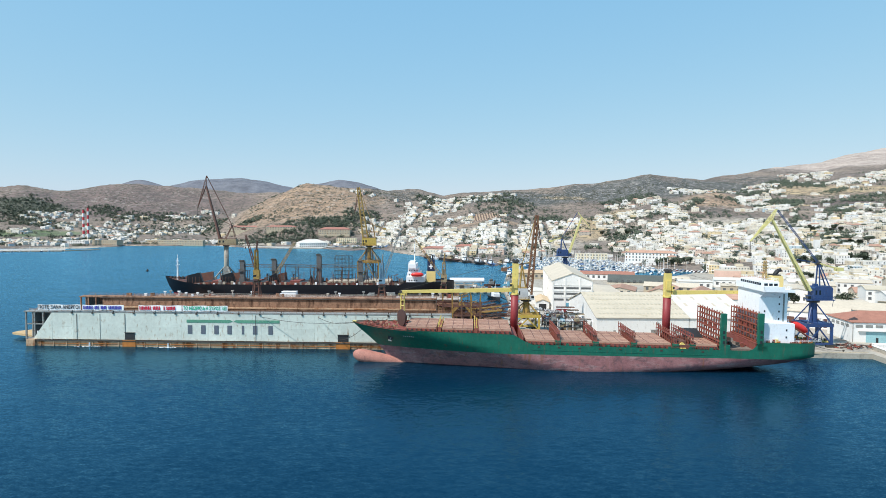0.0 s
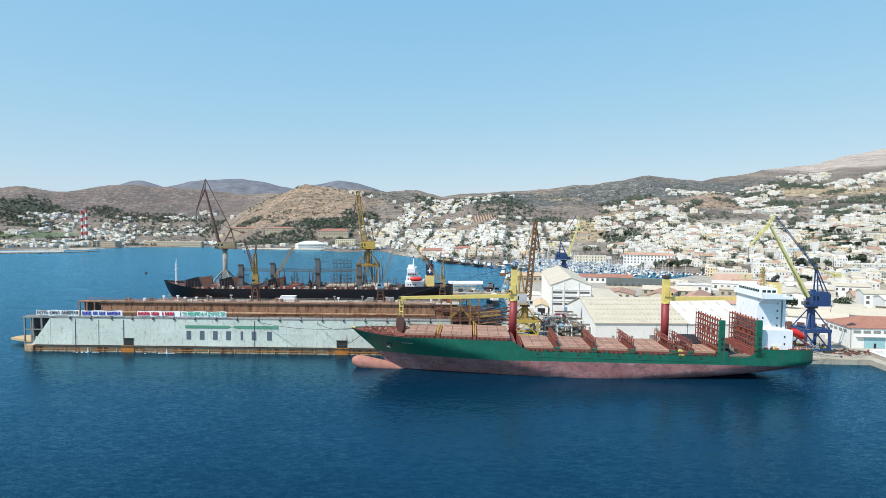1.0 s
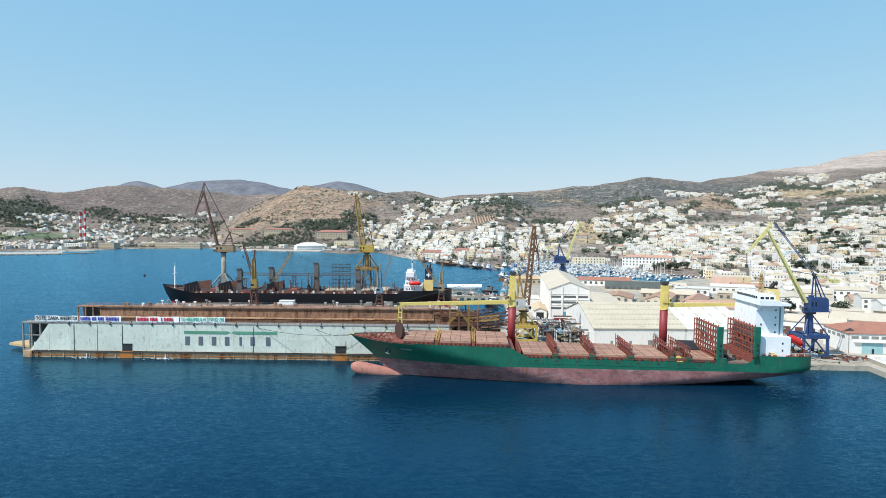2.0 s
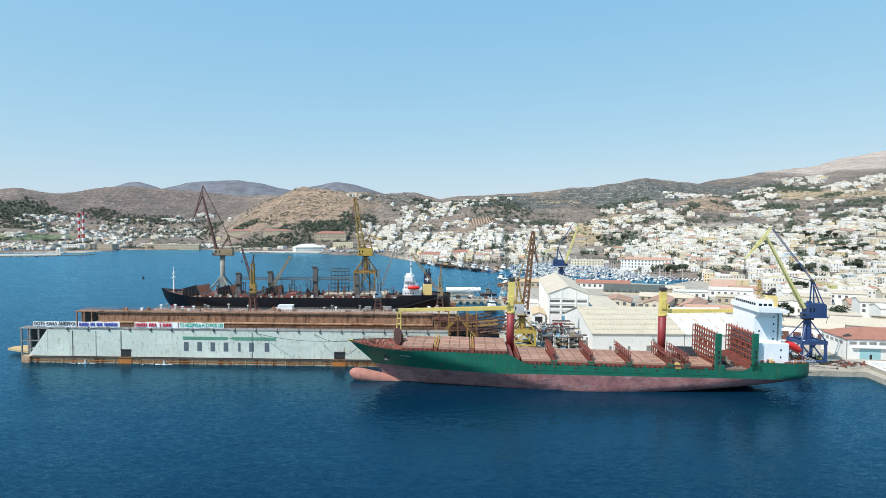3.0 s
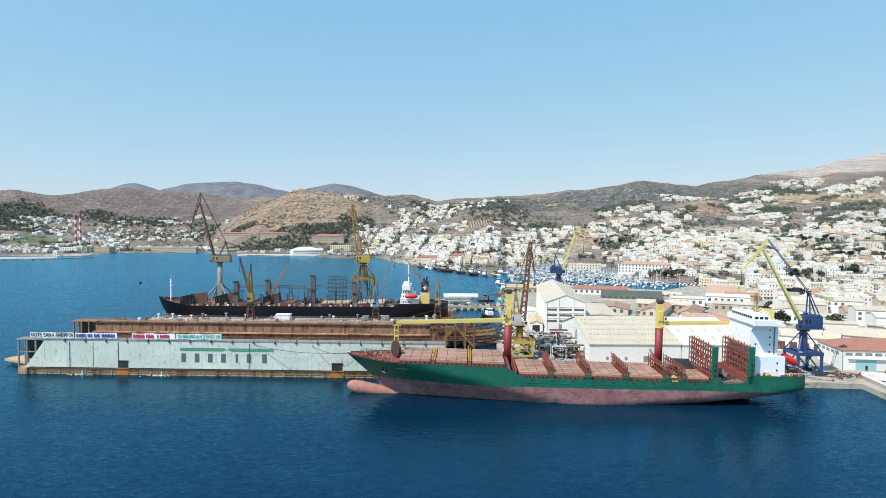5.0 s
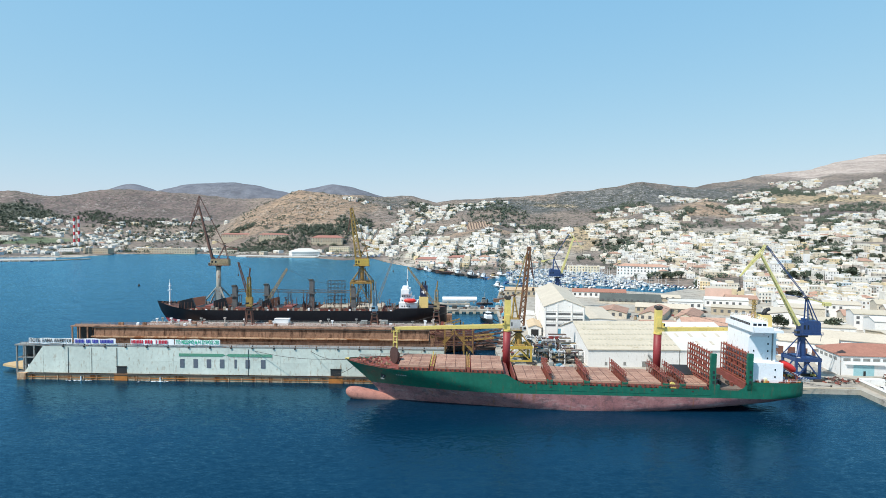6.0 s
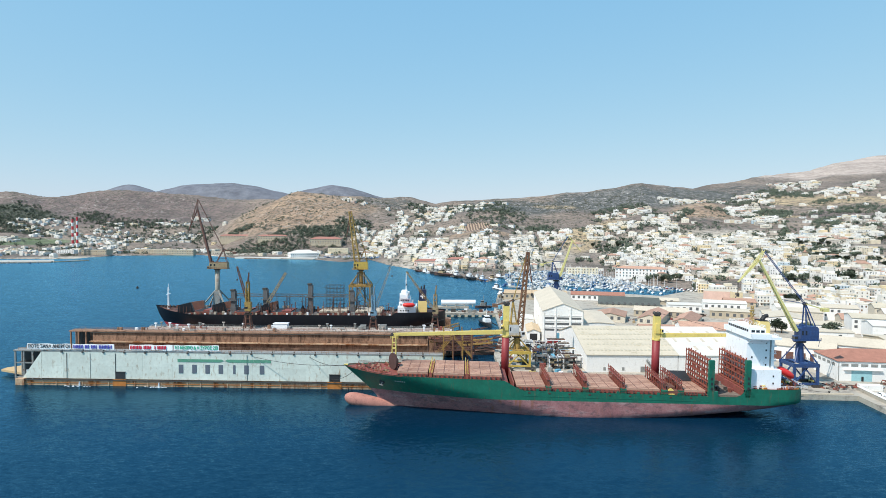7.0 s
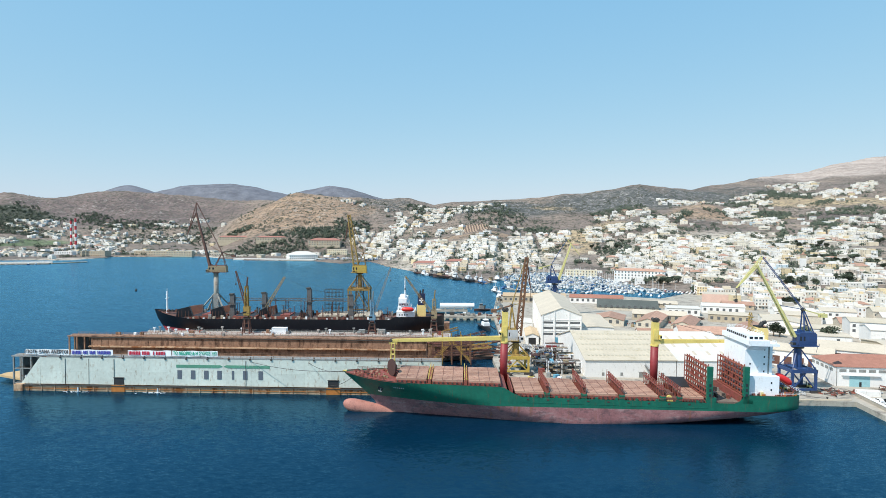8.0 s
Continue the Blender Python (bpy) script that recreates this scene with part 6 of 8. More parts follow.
# roofs between the sheds and the marina
for lab, x, y, rz, w, dp, e, r, wm, rm in (
        ("small cream workshop with terracotta roof", 120, 452, -20, 22, 30, 6.4, 8.8, YARDWALL, TILE),
        ("broad warehouse with dark grey curved roof", 146, 538, -16, 52, 34, 4.6, 9.5, YARDWALL, GREYROOF),
        ("cream workshop with terracotta roof", 147, 436, -28, 16, 46, 6.9, 9.8, YARDWALL, TILE),
        ("terracotta-roofed workshop with dusty walls", 168, 425, -30, 15, 40, 6.4, 9.3, YARDWALL, TILE),
        ("white yard office with flat roof", 196, 505, -15, 26, 18, 8, 8.6, WALLWHITE, WHITEROOF),
        ("low white workshop with pale roof", 96, 395, -6.4, 22, 60, 9.5, 10.2, WALLWHITE, ROOFTAN),
        ("flat dusty-roofed yard store", 215, 470, -24, 30, 20, 8, 9, STONE, ROOFTAN),
        ("long low quay store with tan roof", 68, 590, -8, 60, 14, 8, 10.5, STONE, surface("tan_quay_roof", (0.46, 0.34, 0.22), 0.85, size=6, vary=0.2)),
        ("long quay store with rust-brown roof", 132, 585, -14, 50, 14, 7.5, 10, WALLWHITE, BROWNTILE),
        ("stone workshop with terracotta roof", 196, 392, -30, 18, 40, 6.9, 10.3, YARDWALL, TILE),
        ("long dusty-roofed workshop in the yard", 158, 478, -22, 40, 16, 7, 9.5, STONE, ROOFTAN),
        ("white rendered yard store with pale roof", 232, 520, -20, 34, 20, 8, 9.5, WALLWHITE, WHITEROOF),
        ("dusty yard shed with tile roof", 262, 545, -20, 26, 16, 6, 8.5, STONE, TILE),
        ("cream yard shed with flat roof", 252, 462, -22, 30, 18, 7, 8, WALLWHITE, CREAMROOF),
        ("low stone net store with tan roof", 180, 560, -16, 44, 14, 5.5, 7.5, STONE, ROOFTAN),
        ("low white yard canteen with terracotta roof", 134, 392, -10, 26, 14, 6, 8.5, WALLWHITE, TILE),
        ("pale yard store with dusty roof", 230, 420, -30, 26, 34, 10, 12, WALLWHITE, ROOFTAN)):
    b = hall(lab, pose(x, y, 0, 0, 0, rz), 0, w, 0, dp, e, r, wm, rm, "x" if w > dp else "y", 0.4, "workshop")
    for k in range(max(2, int(w / 5))):
        pane(b, 1.5 + k * 5, 3.6 + k * 5, -0.07, 0.02, 4, 6.4)

# dusty halls and depots behind the quay
rng = random.Random(31)
for i in range(8):
    for j in range(5):
        x, y = 228 + i * 33 + j * 9 + rng.uniform(-3, 3), 344 + j * 30 + rng.uniform(-3, 3) - i * 5
        if x < 262 and y < 372 or y < 318:
            continue
        w, dp, e = rng.uniform(22, 30), rng.uniform(17, 24), rng.uniform(6.5, 13)
        tile = rng.random() < 0.25
        b = hall("%s yard building with %s roof" % (rng.choice(("cream", "dusty stone", "white rendered")), "terracotta tile" if tile else "dusty pale"), pose(x, y, 0, 0, 0, -20 + rng.uniform(-4, 4)), 0, w, 0, dp, e, e + rng.uniform(0.6, 3.2),
                 rng.choice((WALLWHITE, YARDWALL, WALLWHITE)), TILE if tile else rng.choice((ROOFTAN, ROOFTAN, WHITEROOF, CREAMROOF)), "x", 0.4, "workshop")
        for k in range(int(w / 4.5)):
            if rng.random() < 0.4:
                pane(b, 1.4 + k * 4.4, 3.2 + k * 4.4, -0.07, 0.02, e - 3.2, e - 1.4)
            if e > 9.5 and rng.random() < 0.4:
                pane(b, 1.4 + k * 4.4, 3.2 + k * 4.4, -0.07, 0.02, e - 6.6, e - 4.8)


# ---- town: houses on the slopes ----
TONES = [(0.0, (0.74, 0.715, 0.655)), (0.32, (0.72, 0.67, 0.57)), (0.46, (0.64, 0.56, 0.43)), (0.56, (0.80, 0.79, 0.765)), (0.84, (0.62, 0.46, 0.38)),
         (0.87, (0.70, 0.57, 0.36)), (0.92, (0.46, 0.42, 0.37)), (0.985, (0.48, 0.58, 0.64))]
ROOFS = [(0.0, (0.62, 0.57, 0.50)), (0.3, (0.74, 0.71, 0.65)), (0.6, (0.46, 0.39, 0.32)), (0.8, (0.62, 0.52, 0.40))]
WALLS_FAR, ROOFS_FAR = island_paint("town_render", TONES), island_paint("town_flat_roofs", ROOFS, 0.9)
WALLS_NEAR, ROOFS_NEAR = object_paint("house_render", TONES), object_paint("house_flat_roof", ROOFS, 0.9)
SHADOWGLASS = surface("town_windows", (0.13, 0.135, 0.14), 0.4, vary=0.3, relief=0)
SHUTTER = object_paint("shutters", [(0.0, (0.10, 0.11, 0.12)), (0.5, (0.12, 0.20, 0.22)), (0.75, (0.20, 0.11, 0.06))], 0.7)


def put(b, m, out):
    n = len(out.v)
    out.v += [tuple(m @ Vector(p)) for p in b.v]
    out.f += [tuple(n + i for i in q) for q in b.f]


def house_forms(w, d, floors, rng, pitched):
    """Walls, roof and openings of one house; its front looks along -y and its floor is at 0."""
    h = floors * 3.1
    body = Solid().box(-w / 2, w / 2, -d / 2, d / 2, -4.5, h)
    roof, extra, holes = Solid(), [], []
    if pitched:
        e, r = 0.4, min(w, d) * 0.22
        k = min(w, d) / 2
        if w >= d:
            rid = [(-w / 2 + k * 0.9, 0, h + r), (w / 2 - k * 0.9, 0, h + r)]
        else:
            rid = [(0, -d / 2 + k * 0.9, h + r), (0, d / 2 - k * 0.9, h + r)]
        c = [(-w / 2 - e, -d / 2 - e, h), (w / 2 + e, -d / 2 - e, h), (w / 2 + e, d / 2 + e, h), (-w / 2 - e, d / 2 + e, h)]
        roof.add(c + rid, [(0, 1, 5, 4), (1, 2, 5), (2, 3, 4, 5), (3, 0, 4), (3, 2, 1, 0)] if w >= d else [(0, 1, 4), (1, 2, 5, 4), (2, 3, 5), (3, 0, 4, 5), (3, 2, 1, 0)])
    else:
        t = 0.25
        roof.box(-w / 2 + t, w / 2 - t, -d / 2 + t, d / 2 - t, h - 0.2, h + 0.15)
        wallcap = Solid()
        for a in ((-w / 2, w / 2, -d / 2, -d / 2 + t), (-w / 2, w / 2, d / 2 - t, d / 2), (-w / 2, -w / 2 + t, -d / 2 + t, d / 2 - t), (w / 2 - t, w / 2, -d / 2 + t, d / 2 - t)):
            wallcap.box(*a, h + 0.002, h + 0.75)
        extra.append(wallcap)
        if rng.random() < 0.35:
            a = rng.choice((-1, 1)) * w * rng.uniform(0.12, 0.2)
            extra.append(Solid().box(a - w * 0.28, a + w * 0.28, -d * 0.2, d * 0.45, h + 0.15, h + 3.0))
        elif rng.random() < 0.5:
            x, y = rng.uniform(-w / 4, w / 4), rng.uniform(-d / 6, d / 4)
            extra.append(Solid().box(x - 1.6, x + 1.6, y - 1.5, y + 1.5, h + 0.15, h + 2.6))
    if floors > 1 and rng.random() < 0.5:
        extra.append(Solid().box(-w * 0.3, w * 0.3, -d / 2 - 1.3, -d / 2, 2.9, 3.05).box(-w * 0.3, w * 0.3, -d / 2 - 1.3, -d / 2 - 1.2, 3.05, 3.9))
    for f in range(floors):
        z = f * 3.1 + 0.9
        n = max(2, int(w / 2.6))
        for k in range(n):
            x = -w / 2 + w * (k + 0.5) / n
            door = f == 0 and k == n // 2
            if rng.random() < 0.88:
                holes.append(("door" if door else "window", Solid().box(x - 0.5, x + 0.5, -d / 2 - 0.07, -d / 2 + 0.02, 0.0 if door else z, z + 1.5)))
        n = max(1, int(d / 3.4))
        for k in range(n):
            y = -d / 2 + d * (k + 0.5) / n
            for s in (-1,):
                if rng.random() < 0.6:
                    holes.append(("window", Solid().box(s * w / 2 - 0.06, s * w / 2 + 0.06, y - 0.45, y + 0.45, z, z + 1.4)))
    return body, roof, extra, holes


def house_template(k):
    rng = random.Random(100 + k)
    w, d, fl = rng.uniform(8, 14.5), rng.uniform(8, 13), rng.choice((1, 2, 2, 2, 3, 3))
    pitched = k % 6 == 5
    body, roof, extra, holes = house_forms(w, d, fl, rng, pitched)
    kind = ("single-storey", "two-storey", "three-storey")[fl - 1]
    t = thing("house", "%s rendered %s town house" % (kind, "tile-roofed" if pitched else "flat-roofed"), "house", None, "town houses")
    wall = part("wall", body, WALLS_NEAR, t)
    part("roof", roof, TILE if pitched else ROOFS_NEAR, t)
    for e in extra:
        part("parapet" if e.v[0][2] > 3.2 and not pitched else "balcony", e, WALLS_NEAR, t)
    for name, b in holes:
        part(name, b, SHUTTER, wall)
    return t


# districts: x, y, half width and half depth of each, and the share of its plots that are built on
TOWN_EAST = [
    (443, 1026, 143, 172, 0.97), (441, 1186, 44, 140, 0.9), (512, 1648, 79, 62, 0.6), (422, 1420, 72, 86, 0.5), (549, 1460, 51, 98, 0.65),
    (778, 1846, 82, 72, 0.75), (827, 1624, 39, 94, 0.9), (775, 1418, 39, 92, 0.95), (965, 1798, 37, 92, 0.5), (743, 1136, 89, 114, 0.92),
    (594, 1174, 71, 88, 0.75), (499, 936, 78, 130, 0.93), (540, 812, 64, 122, 0.8), (1420, 2304, 34, 130, 0.85), (1336, 2008, 112, 86, 0.4),
    (1492, 2094, 35, 124, 0.9), (1303, 2256, 63, 126, 0.35), (1026, 1980, 73, 86, 0.4), (933, 1344, 50, 50, 0.7), (433, 840, 156, 82, 0.95), (470, 690, 100, 70, 0.92),]
TOWN_MID = [
    (2, 1896, 56, 170, 0.7), (-69, 1770, 36, 88, 0.65), (-119, 1888, 28, 38, 0.6), (124, 1894, 84, 100, 0.28), (196, 1578, 32, 48, 0.4),
    (9, 1580, 62, 66, 0.5), (95, 1198, 122, 104, 0.85), (49, 1138, 74, 68, 0.95), (224, 1358, 50, 132, 0.85), (277, 1384, 28, 98, 0.7),
    (-155, 1614, 51, 88, 0.85), (-103, 1398, 52, 120, 0.7), (-17, 1292, 36, 146, 0.85), (90, 1012, 103, 46, 0.95), (-258, 1940, 47, 30, 0.5),
    (-91, 1702, 32, 76, 0.6), (375, 1356, 35, 82, 0.5), (123, 1384, 38, 38, 0.35),]
TOWN_WEST = [
    (-1185, 1696, 50, 78, 0.8), (-1285, 2060, 57, 46, 0.6), (-1332, 2002, 52, 52, 0.45), (-1247, 1900, 44, 38, 0.55), (-1158, 1912, 50, 54, 0.6),
    (-1057, 1996, 59, 62, 0.55), (-1067, 2138, 79, 64, 0.25), (-973, 1798, 70, 96, 0.6), (-934, 2232, 62, 46, 0.4), (-847, 2016, 75, 86, 0.45),
    (-896, 2338, 33, 36, 0.6), (-908, 1908, 71, 66, 0.4), (-998, 1646, 61, 76, 0.6),
    (-980, 1440, 80, 60, 0.55), (-800, 1530, 170, 50, 0.5), (-690, 1590, 120, 50, 0.3), (-300, 1440, 110, 40, 0.25)]


def within(x, y, district):
    """0 at the middle of a district, 1 at its rim."""
    cx, cy, w, d = district[:4]
    return math.hypot((x / y - cx / cy) * cy / w, (y - cy) / d)


def town_density(x, y, t):
    """Share of building plots that are built on."""
    best = 0.045 if t < 0.5 and x > -120 else 0.03 if t < 0.5 and not -620 < x < -120 else 0.0
    for district in TOWN_EAST + TOWN_MID + TOWN_WEST:
        q = within(x, y, district)
        if q < 1.3:
            best = max(best, district[4] * min(1.0, (1.3 - q) / 0.5))
    return best


def build_town():
    rng = random.Random(7)
    plots = []
    ca, sa = math.cos(0.30), math.sin(0.30)
    step = 14.6
    for i in range(-160, 190):
        for j in range(10, 185):
            if i % 6 == 0 or j % 4 == 0:
                continue
            u, v = i * step + rng.uniform(-1.2, 1.2), j * step + rng.uniform(-1.2, 1.2)
            x, y = u * ca + v * sa * 0.35, v * ca - u * sa * 0.35
            if y < 330 or y > 2500:
                continue
            col = 784 + 1079 * x / y
            if not -150 < col < 1760:
                continue
            y0, yr = float(np.interp(col, COL, SHORE)), float(np.interp(col, RIDGE_COL, RIDGE))
            t = (y - y0) / (yr - y0)
            if y < y0 + 14:
                if not (in_yard(x, y) and y > 455 and x > 285):
                    continue
                t = 0.0
            elif in_yard(x, y) and (y < 455 or x < 285):
                continue
            dens = 0.93 if in_yard(x, y) else town_density(x, y, t)
            if any(abs(x - a) < r and abs(y - b) < r2 for a, b, r, r2 in CLEAR):
                continue
            if rng.random() < dens:
                plots.append((math.hypot(x, y), x, y, t, col))
    plots.sort()
    temps = [house_template(k) for k in range(18)]
    used = set()
    walls, roofs, tiles, dark = Solid(), Solid(), Solid(), Solid()
    for n, (_, x, y, t, col) in enumerate(plots):
        z = max(2.2, land_z(x, y)) if not in_yard(x, y) else 2.2
        rz = -17 + rng.gauss(0, 7) + (rng.choice((0, 90)) if rng.random() < 0.3 else 0)
        m = pose(x, y, z, 0, 0, rz)
        if n < 116:
            k = rng.randrange(18)
            if k in used:
                copy_thing(temps[k], m)
            else:
                used.add(k)
                temps[k].matrix_world = m
            continue
        fl = rng.choice((1, 1, 2, 2, 3) if y < 1250 else (1, 2, 2))
        wide = rng.uniform(9, 17) if y < 1000 else rng.uniform(10, 22)
        body, roof, extra, holes = house_forms(wide, rng.uniform(8, 14), fl, rng, rng.random() < (0.12 if t < 0.15 else 0.05))
        pitched = len(roof.v) == 6
        put(body, m, walls)
        if rng.random() < 0.45:
            a, c, q = rng.uniform(-7, 7), rng.choice((-1, 1)) * rng.uniform(4, 7), rng.uniform(2.5, 4.5)
            put(Solid().box(a - q, a + q, c - q * 0.8, c + q * 0.8, -4.5, rng.choice((2.6, 2.9, 3.2, 5.8))), m, walls)
        for e in extra[:6]:
            put(e, m, walls)
        put(roof, m, tiles if pitched else roofs)
        for name, b in holes:
            if name == "door" or rng.random() < 0.62:
                put(b, m, dark)
    for k in set(range(18)) - used:
        bpy.data.objects.remove(temps[k])
    far = thing("hillside_town", "dense whitewashed town of small cubic houses climbing the hills", "town", None, "", "stuff")
    for nm, b, mt in (("walls", walls, WALLS_FAR), ("flat_roofs", roofs, ROOFS_FAR), ("tile_roofs", tiles, TILE), ("windows", dark, SHADOWGLASS)):
        me = bpy.data.meshes.new(nm)
        me.from_pydata(b.v, [], b.f)
        me.materials.append(mt)
        ob = new(nm, me)
        ob.parent = far
        tagged(ob, kind="stuff")
    return len(plots)


# plots kept free for the larger buildings
CLEAR = [(-555, 1718, 55, 30), (-430, 1622, 50, 30), (-281, 1590, 50, 30), (-225, 1440, 30, 25), (-292, 1385, 45, 60), (280, 830, 42, 26), (225, 930, 30, 22),
         (20, 1060, 70, 30), (505, 822, 20, 20), (284, 600, 26, 22), (-830, 1430, 60, 50), (-1130, 1640, 140, 70), (-655, 1495, 90, 26), (-520, 1512, 40, 16)]


def big_building(label, x, y, rz, w, d, floors, wall_mat, roof_mat, pitched=True, name="building", fh=4.0, openings=True):
    z = max(2.2, land_z(x, y))
    t = thing(name, label, name, pose(x, y, z, 0, 0, rz))
    h = floors * fh
    wall = part("wall", Solid().box(-w / 2, w / 2, -d / 2, d / 2, -16, h), wall_mat, t)
    if pitched:
        e, r, k = 0.6, d * 0.2, d / 2
        c = [(-w / 2 - e, -d / 2 - e, h), (w / 2 + e, -d / 2 - e, h), (w / 2 + e, d / 2 + e, h), (-w / 2 - e, d / 2 + e, h), (-w / 2 + k, 0, h + r), (w / 2 - k, 0, h + r)]
        part("roof", Solid().add(c, [(0, 1, 5, 4), (1, 2, 5), (2, 3, 4, 5), (3, 0, 4), (3, 2, 1, 0)]), roof_mat, t)
    else:
        part("roof", Solid().box(-w / 2 + 0.3, w / 2 - 0.3, -d / 2 + 0.3, d / 2 - 0.3, h, h + 0.3), roof_mat, t)
    n = max(2, int(w / 4.2))
    for f in range(floors if openings else 0):
        for k in range(n):
            xx = -w / 2 + w * (k + 0.5) / n
            part("window", Solid().box(xx - 0.8, xx + 0.8, -d / 2 - 0.1, -d / 2 + 0.02, f * fh + 0.9, f * fh + 3.1), SHUTTER, wall)
        for k in range(max(1, int(d / 5))):
            yy = -d / 2 + d * (k + 0.5) / max(1, int(d / 5))
            part("window", Solid().box(-w / 2 - 0.1, -w / 2 + 0.02, yy - 0.7, yy + 0.7, f * fh + 0.9, f * fh + 3.0), SHUTTER, wall)
    return t


PALEPINK = surface("pale_pink_render", (0.66, 0.50, 0.44), 0.85, size=6, vary=0.1)
CREAMWALL = surface("cream_render", (0.72, 0.64, 0.47), 0.85, size=6, vary=0.1)
PINKWALL = surface("salmon_render", (0.62, 0.43, 0.36), 0.85, size=6, vary=0.12)
REDTILE = surface("red_tiles", (0.32, 0.145, 0.11), 0.85, size=5, vary=0.2)
build_town()
big_building("long stone barracks with red tile roof among trees", -545, 1690, -4, 92, 18, 2, STONE, REDTILE)
big_building("long stone barracks with red tile roof among trees", -424, 1608, -4, 78, 18, 2, STONE, REDTILE)
big_building("broad stone institution with red tile roof", -276, 1560, -2, 80, 28, 3, STONE, REDTILE)
big_building("cream arcaded waterfront building", -225, 1430, 2, 46, 20, 3, CREAMWALL, ROOFTAN, False)
big_building("large white boat shed on the far shore", -293, 1362, 24, 62, 36, 2, WALLWHITE, WHITEROOF, True, "shed", 5.0)
big_building("long white neoclassical waterfront building with tile roof", 282, 826, -26, 66, 16, 3, WALLWHITE, TILE)
big_building("pale yellow waterfront building with dark awning", 226, 930, -12, 48, 14, 2, CREAMWALL, ROOFTAN, False)
big_building("salmon pink seafront warehouse with tile roof", -10, 1075, -8, 50, 18, 1, PALEPINK, REDTILE, True, "building", 6.0)
big_building("salmon pink seafront warehouse with tile roof", 46, 1050, -8, 50, 18, 1, PALEPINK, REDTILE, True, "building", 6.0)
big_building("blank salmon rendered block", 284, 600, -24, 30, 22, 2, PINKWALL, ROOFTAN, False, openings=False)
ch = thing("church_tower", "pale square church tower with arched belfry", "tower", pose(503, 820, 16, 0, 0, -12))
part("shaft", Solid().box(-3.2, 3.2, -3.2, 3.2, 0, 19), WALLWHITE, ch)
part("belfry", Solid().box(-2.8, 2.8, -2.8, 2.8, 19, 24), STONE, ch)
part("cap", Solid().box(-3.3, 3.3, -3.3, 3.3, 24, 24.6).tube((0, 0, 24.6), (0, 0, 28), 2.4, 8, 0.3), TILE, ch)

big_building("long roofless stone harbour ruin with empty windows", -655, 1492, -8, 150, 12, 2, STONE, STONE, False, "ruin", 5.5)
big_building("low grey stone harbour store", -520, 1512, 4, 60, 12, 1, YARDWALL, STONE, False, "store", 6.0)
promenade = thing("promenade", "pale concrete quay along the far shore", "quay", None, "", "structure")
part("deck", Solid().prism([(-440, 1346), (-330, 1330), (-258, 1318), (-250, 1334), (-330, 1350), (-436, 1364)], -1.5, 3.2), WHITEROOF, promenade)
part("steps", Solid().prism([(-330, 1326), (-262, 1314), (-258, 1317), (-329, 1329)], -1.5, 1.4), CONCRETE, promenade)

# ---- power station chimneys ----
CHWHITE = surface("chimney_white", (0.74, 0.73, 0.70), 0.8, size=6, vary=0.1)
CHRED = surface("chimney_red", (0.55, 0.05, 0.06), 0.8, size=6, vary=0.15)
for x, y, h in ((-836.5, 1420, 64), (-826, 1420, 69)):
    c = thing("chimney", "tall red and white banded power station chimney", "chimney", pose(x, y, 21), "power station chimneys")
    n = 8
    for k in range(n):
        r0, r1 = 2.5 - 0.5 * k / n, 2.5 - 0.5 * (k + 1) / n
        part("band", Solid().tube((0, 0, h * k / n), (0, 0, h * (k + 1) / n), r0, 16, r1), CHRED if k % 2 else CHWHITE, c, smooth=False)
    part("rim", Solid().tube((0, 0, h), (0, 0, h + 1), 2.1, 16), DARKSTEEL, c)
big_building("low grey power station hall", -795, 1445, -4, 60, 24, 2, STONE, GREYROOF, False, "building", 6.0)
big_building("white power station office", -880, 1470, -4, 44, 16, 2, WALLWHITE, WHITEROOF, False)


# ---- trees ----
def leaf_material(name, dark, light):
    m, nt, bs = tree(name)
    g = nt.nodes.new("ShaderNodeNewGeometry")
    nt.links.new(ramp(nt, g.outputs["Random Per Island"], [(0.0, dark), (1.0, light)]), bs.inputs["Base Color"])
    bs.inputs["Roughness"].default_value = 0.7
    return m


# leaf green with slight haze over distant trees mixed into its tones
LEAF = leaf_material("leaves", (0.040, 0.056, 0.036), (0.078, 0.098, 0.058))
SCRUB = leaf_material("scrub_leaves", (0.065, 0.066, 0.045), (0.12, 0.115, 0.075))


def leaves(b, c, r, n, size, rng, flat=0.8):
    """Small leaf clumps filling an uneven crown round c."""
    for _ in range(n):
        a, z, k = rng.uniform(0, math.tau), rng.uniform(-1, 1), rng.uniform(0.35, 1.0) ** 0.6
        q = math.sqrt(1 - z * z)
        p = Vector((c[0] + r * k * q * math.cos(a), c[1] + r * k * q * math.sin(a), c[2] + r * k * z * flat))
        u = Vector((rng.uniform(-1, 1), rng.uniform(-1, 1), rng.uniform(-0.6, 0.6))).normalized() * size * rng.uniform(0.6, 1.2)
        v = u.orthogonal().normalized() * size * rng.uniform(0.5, 1.0)
        b.add([p - u, p - v * 0.8, p + u, p + v], [(0, 1, 2, 3)])


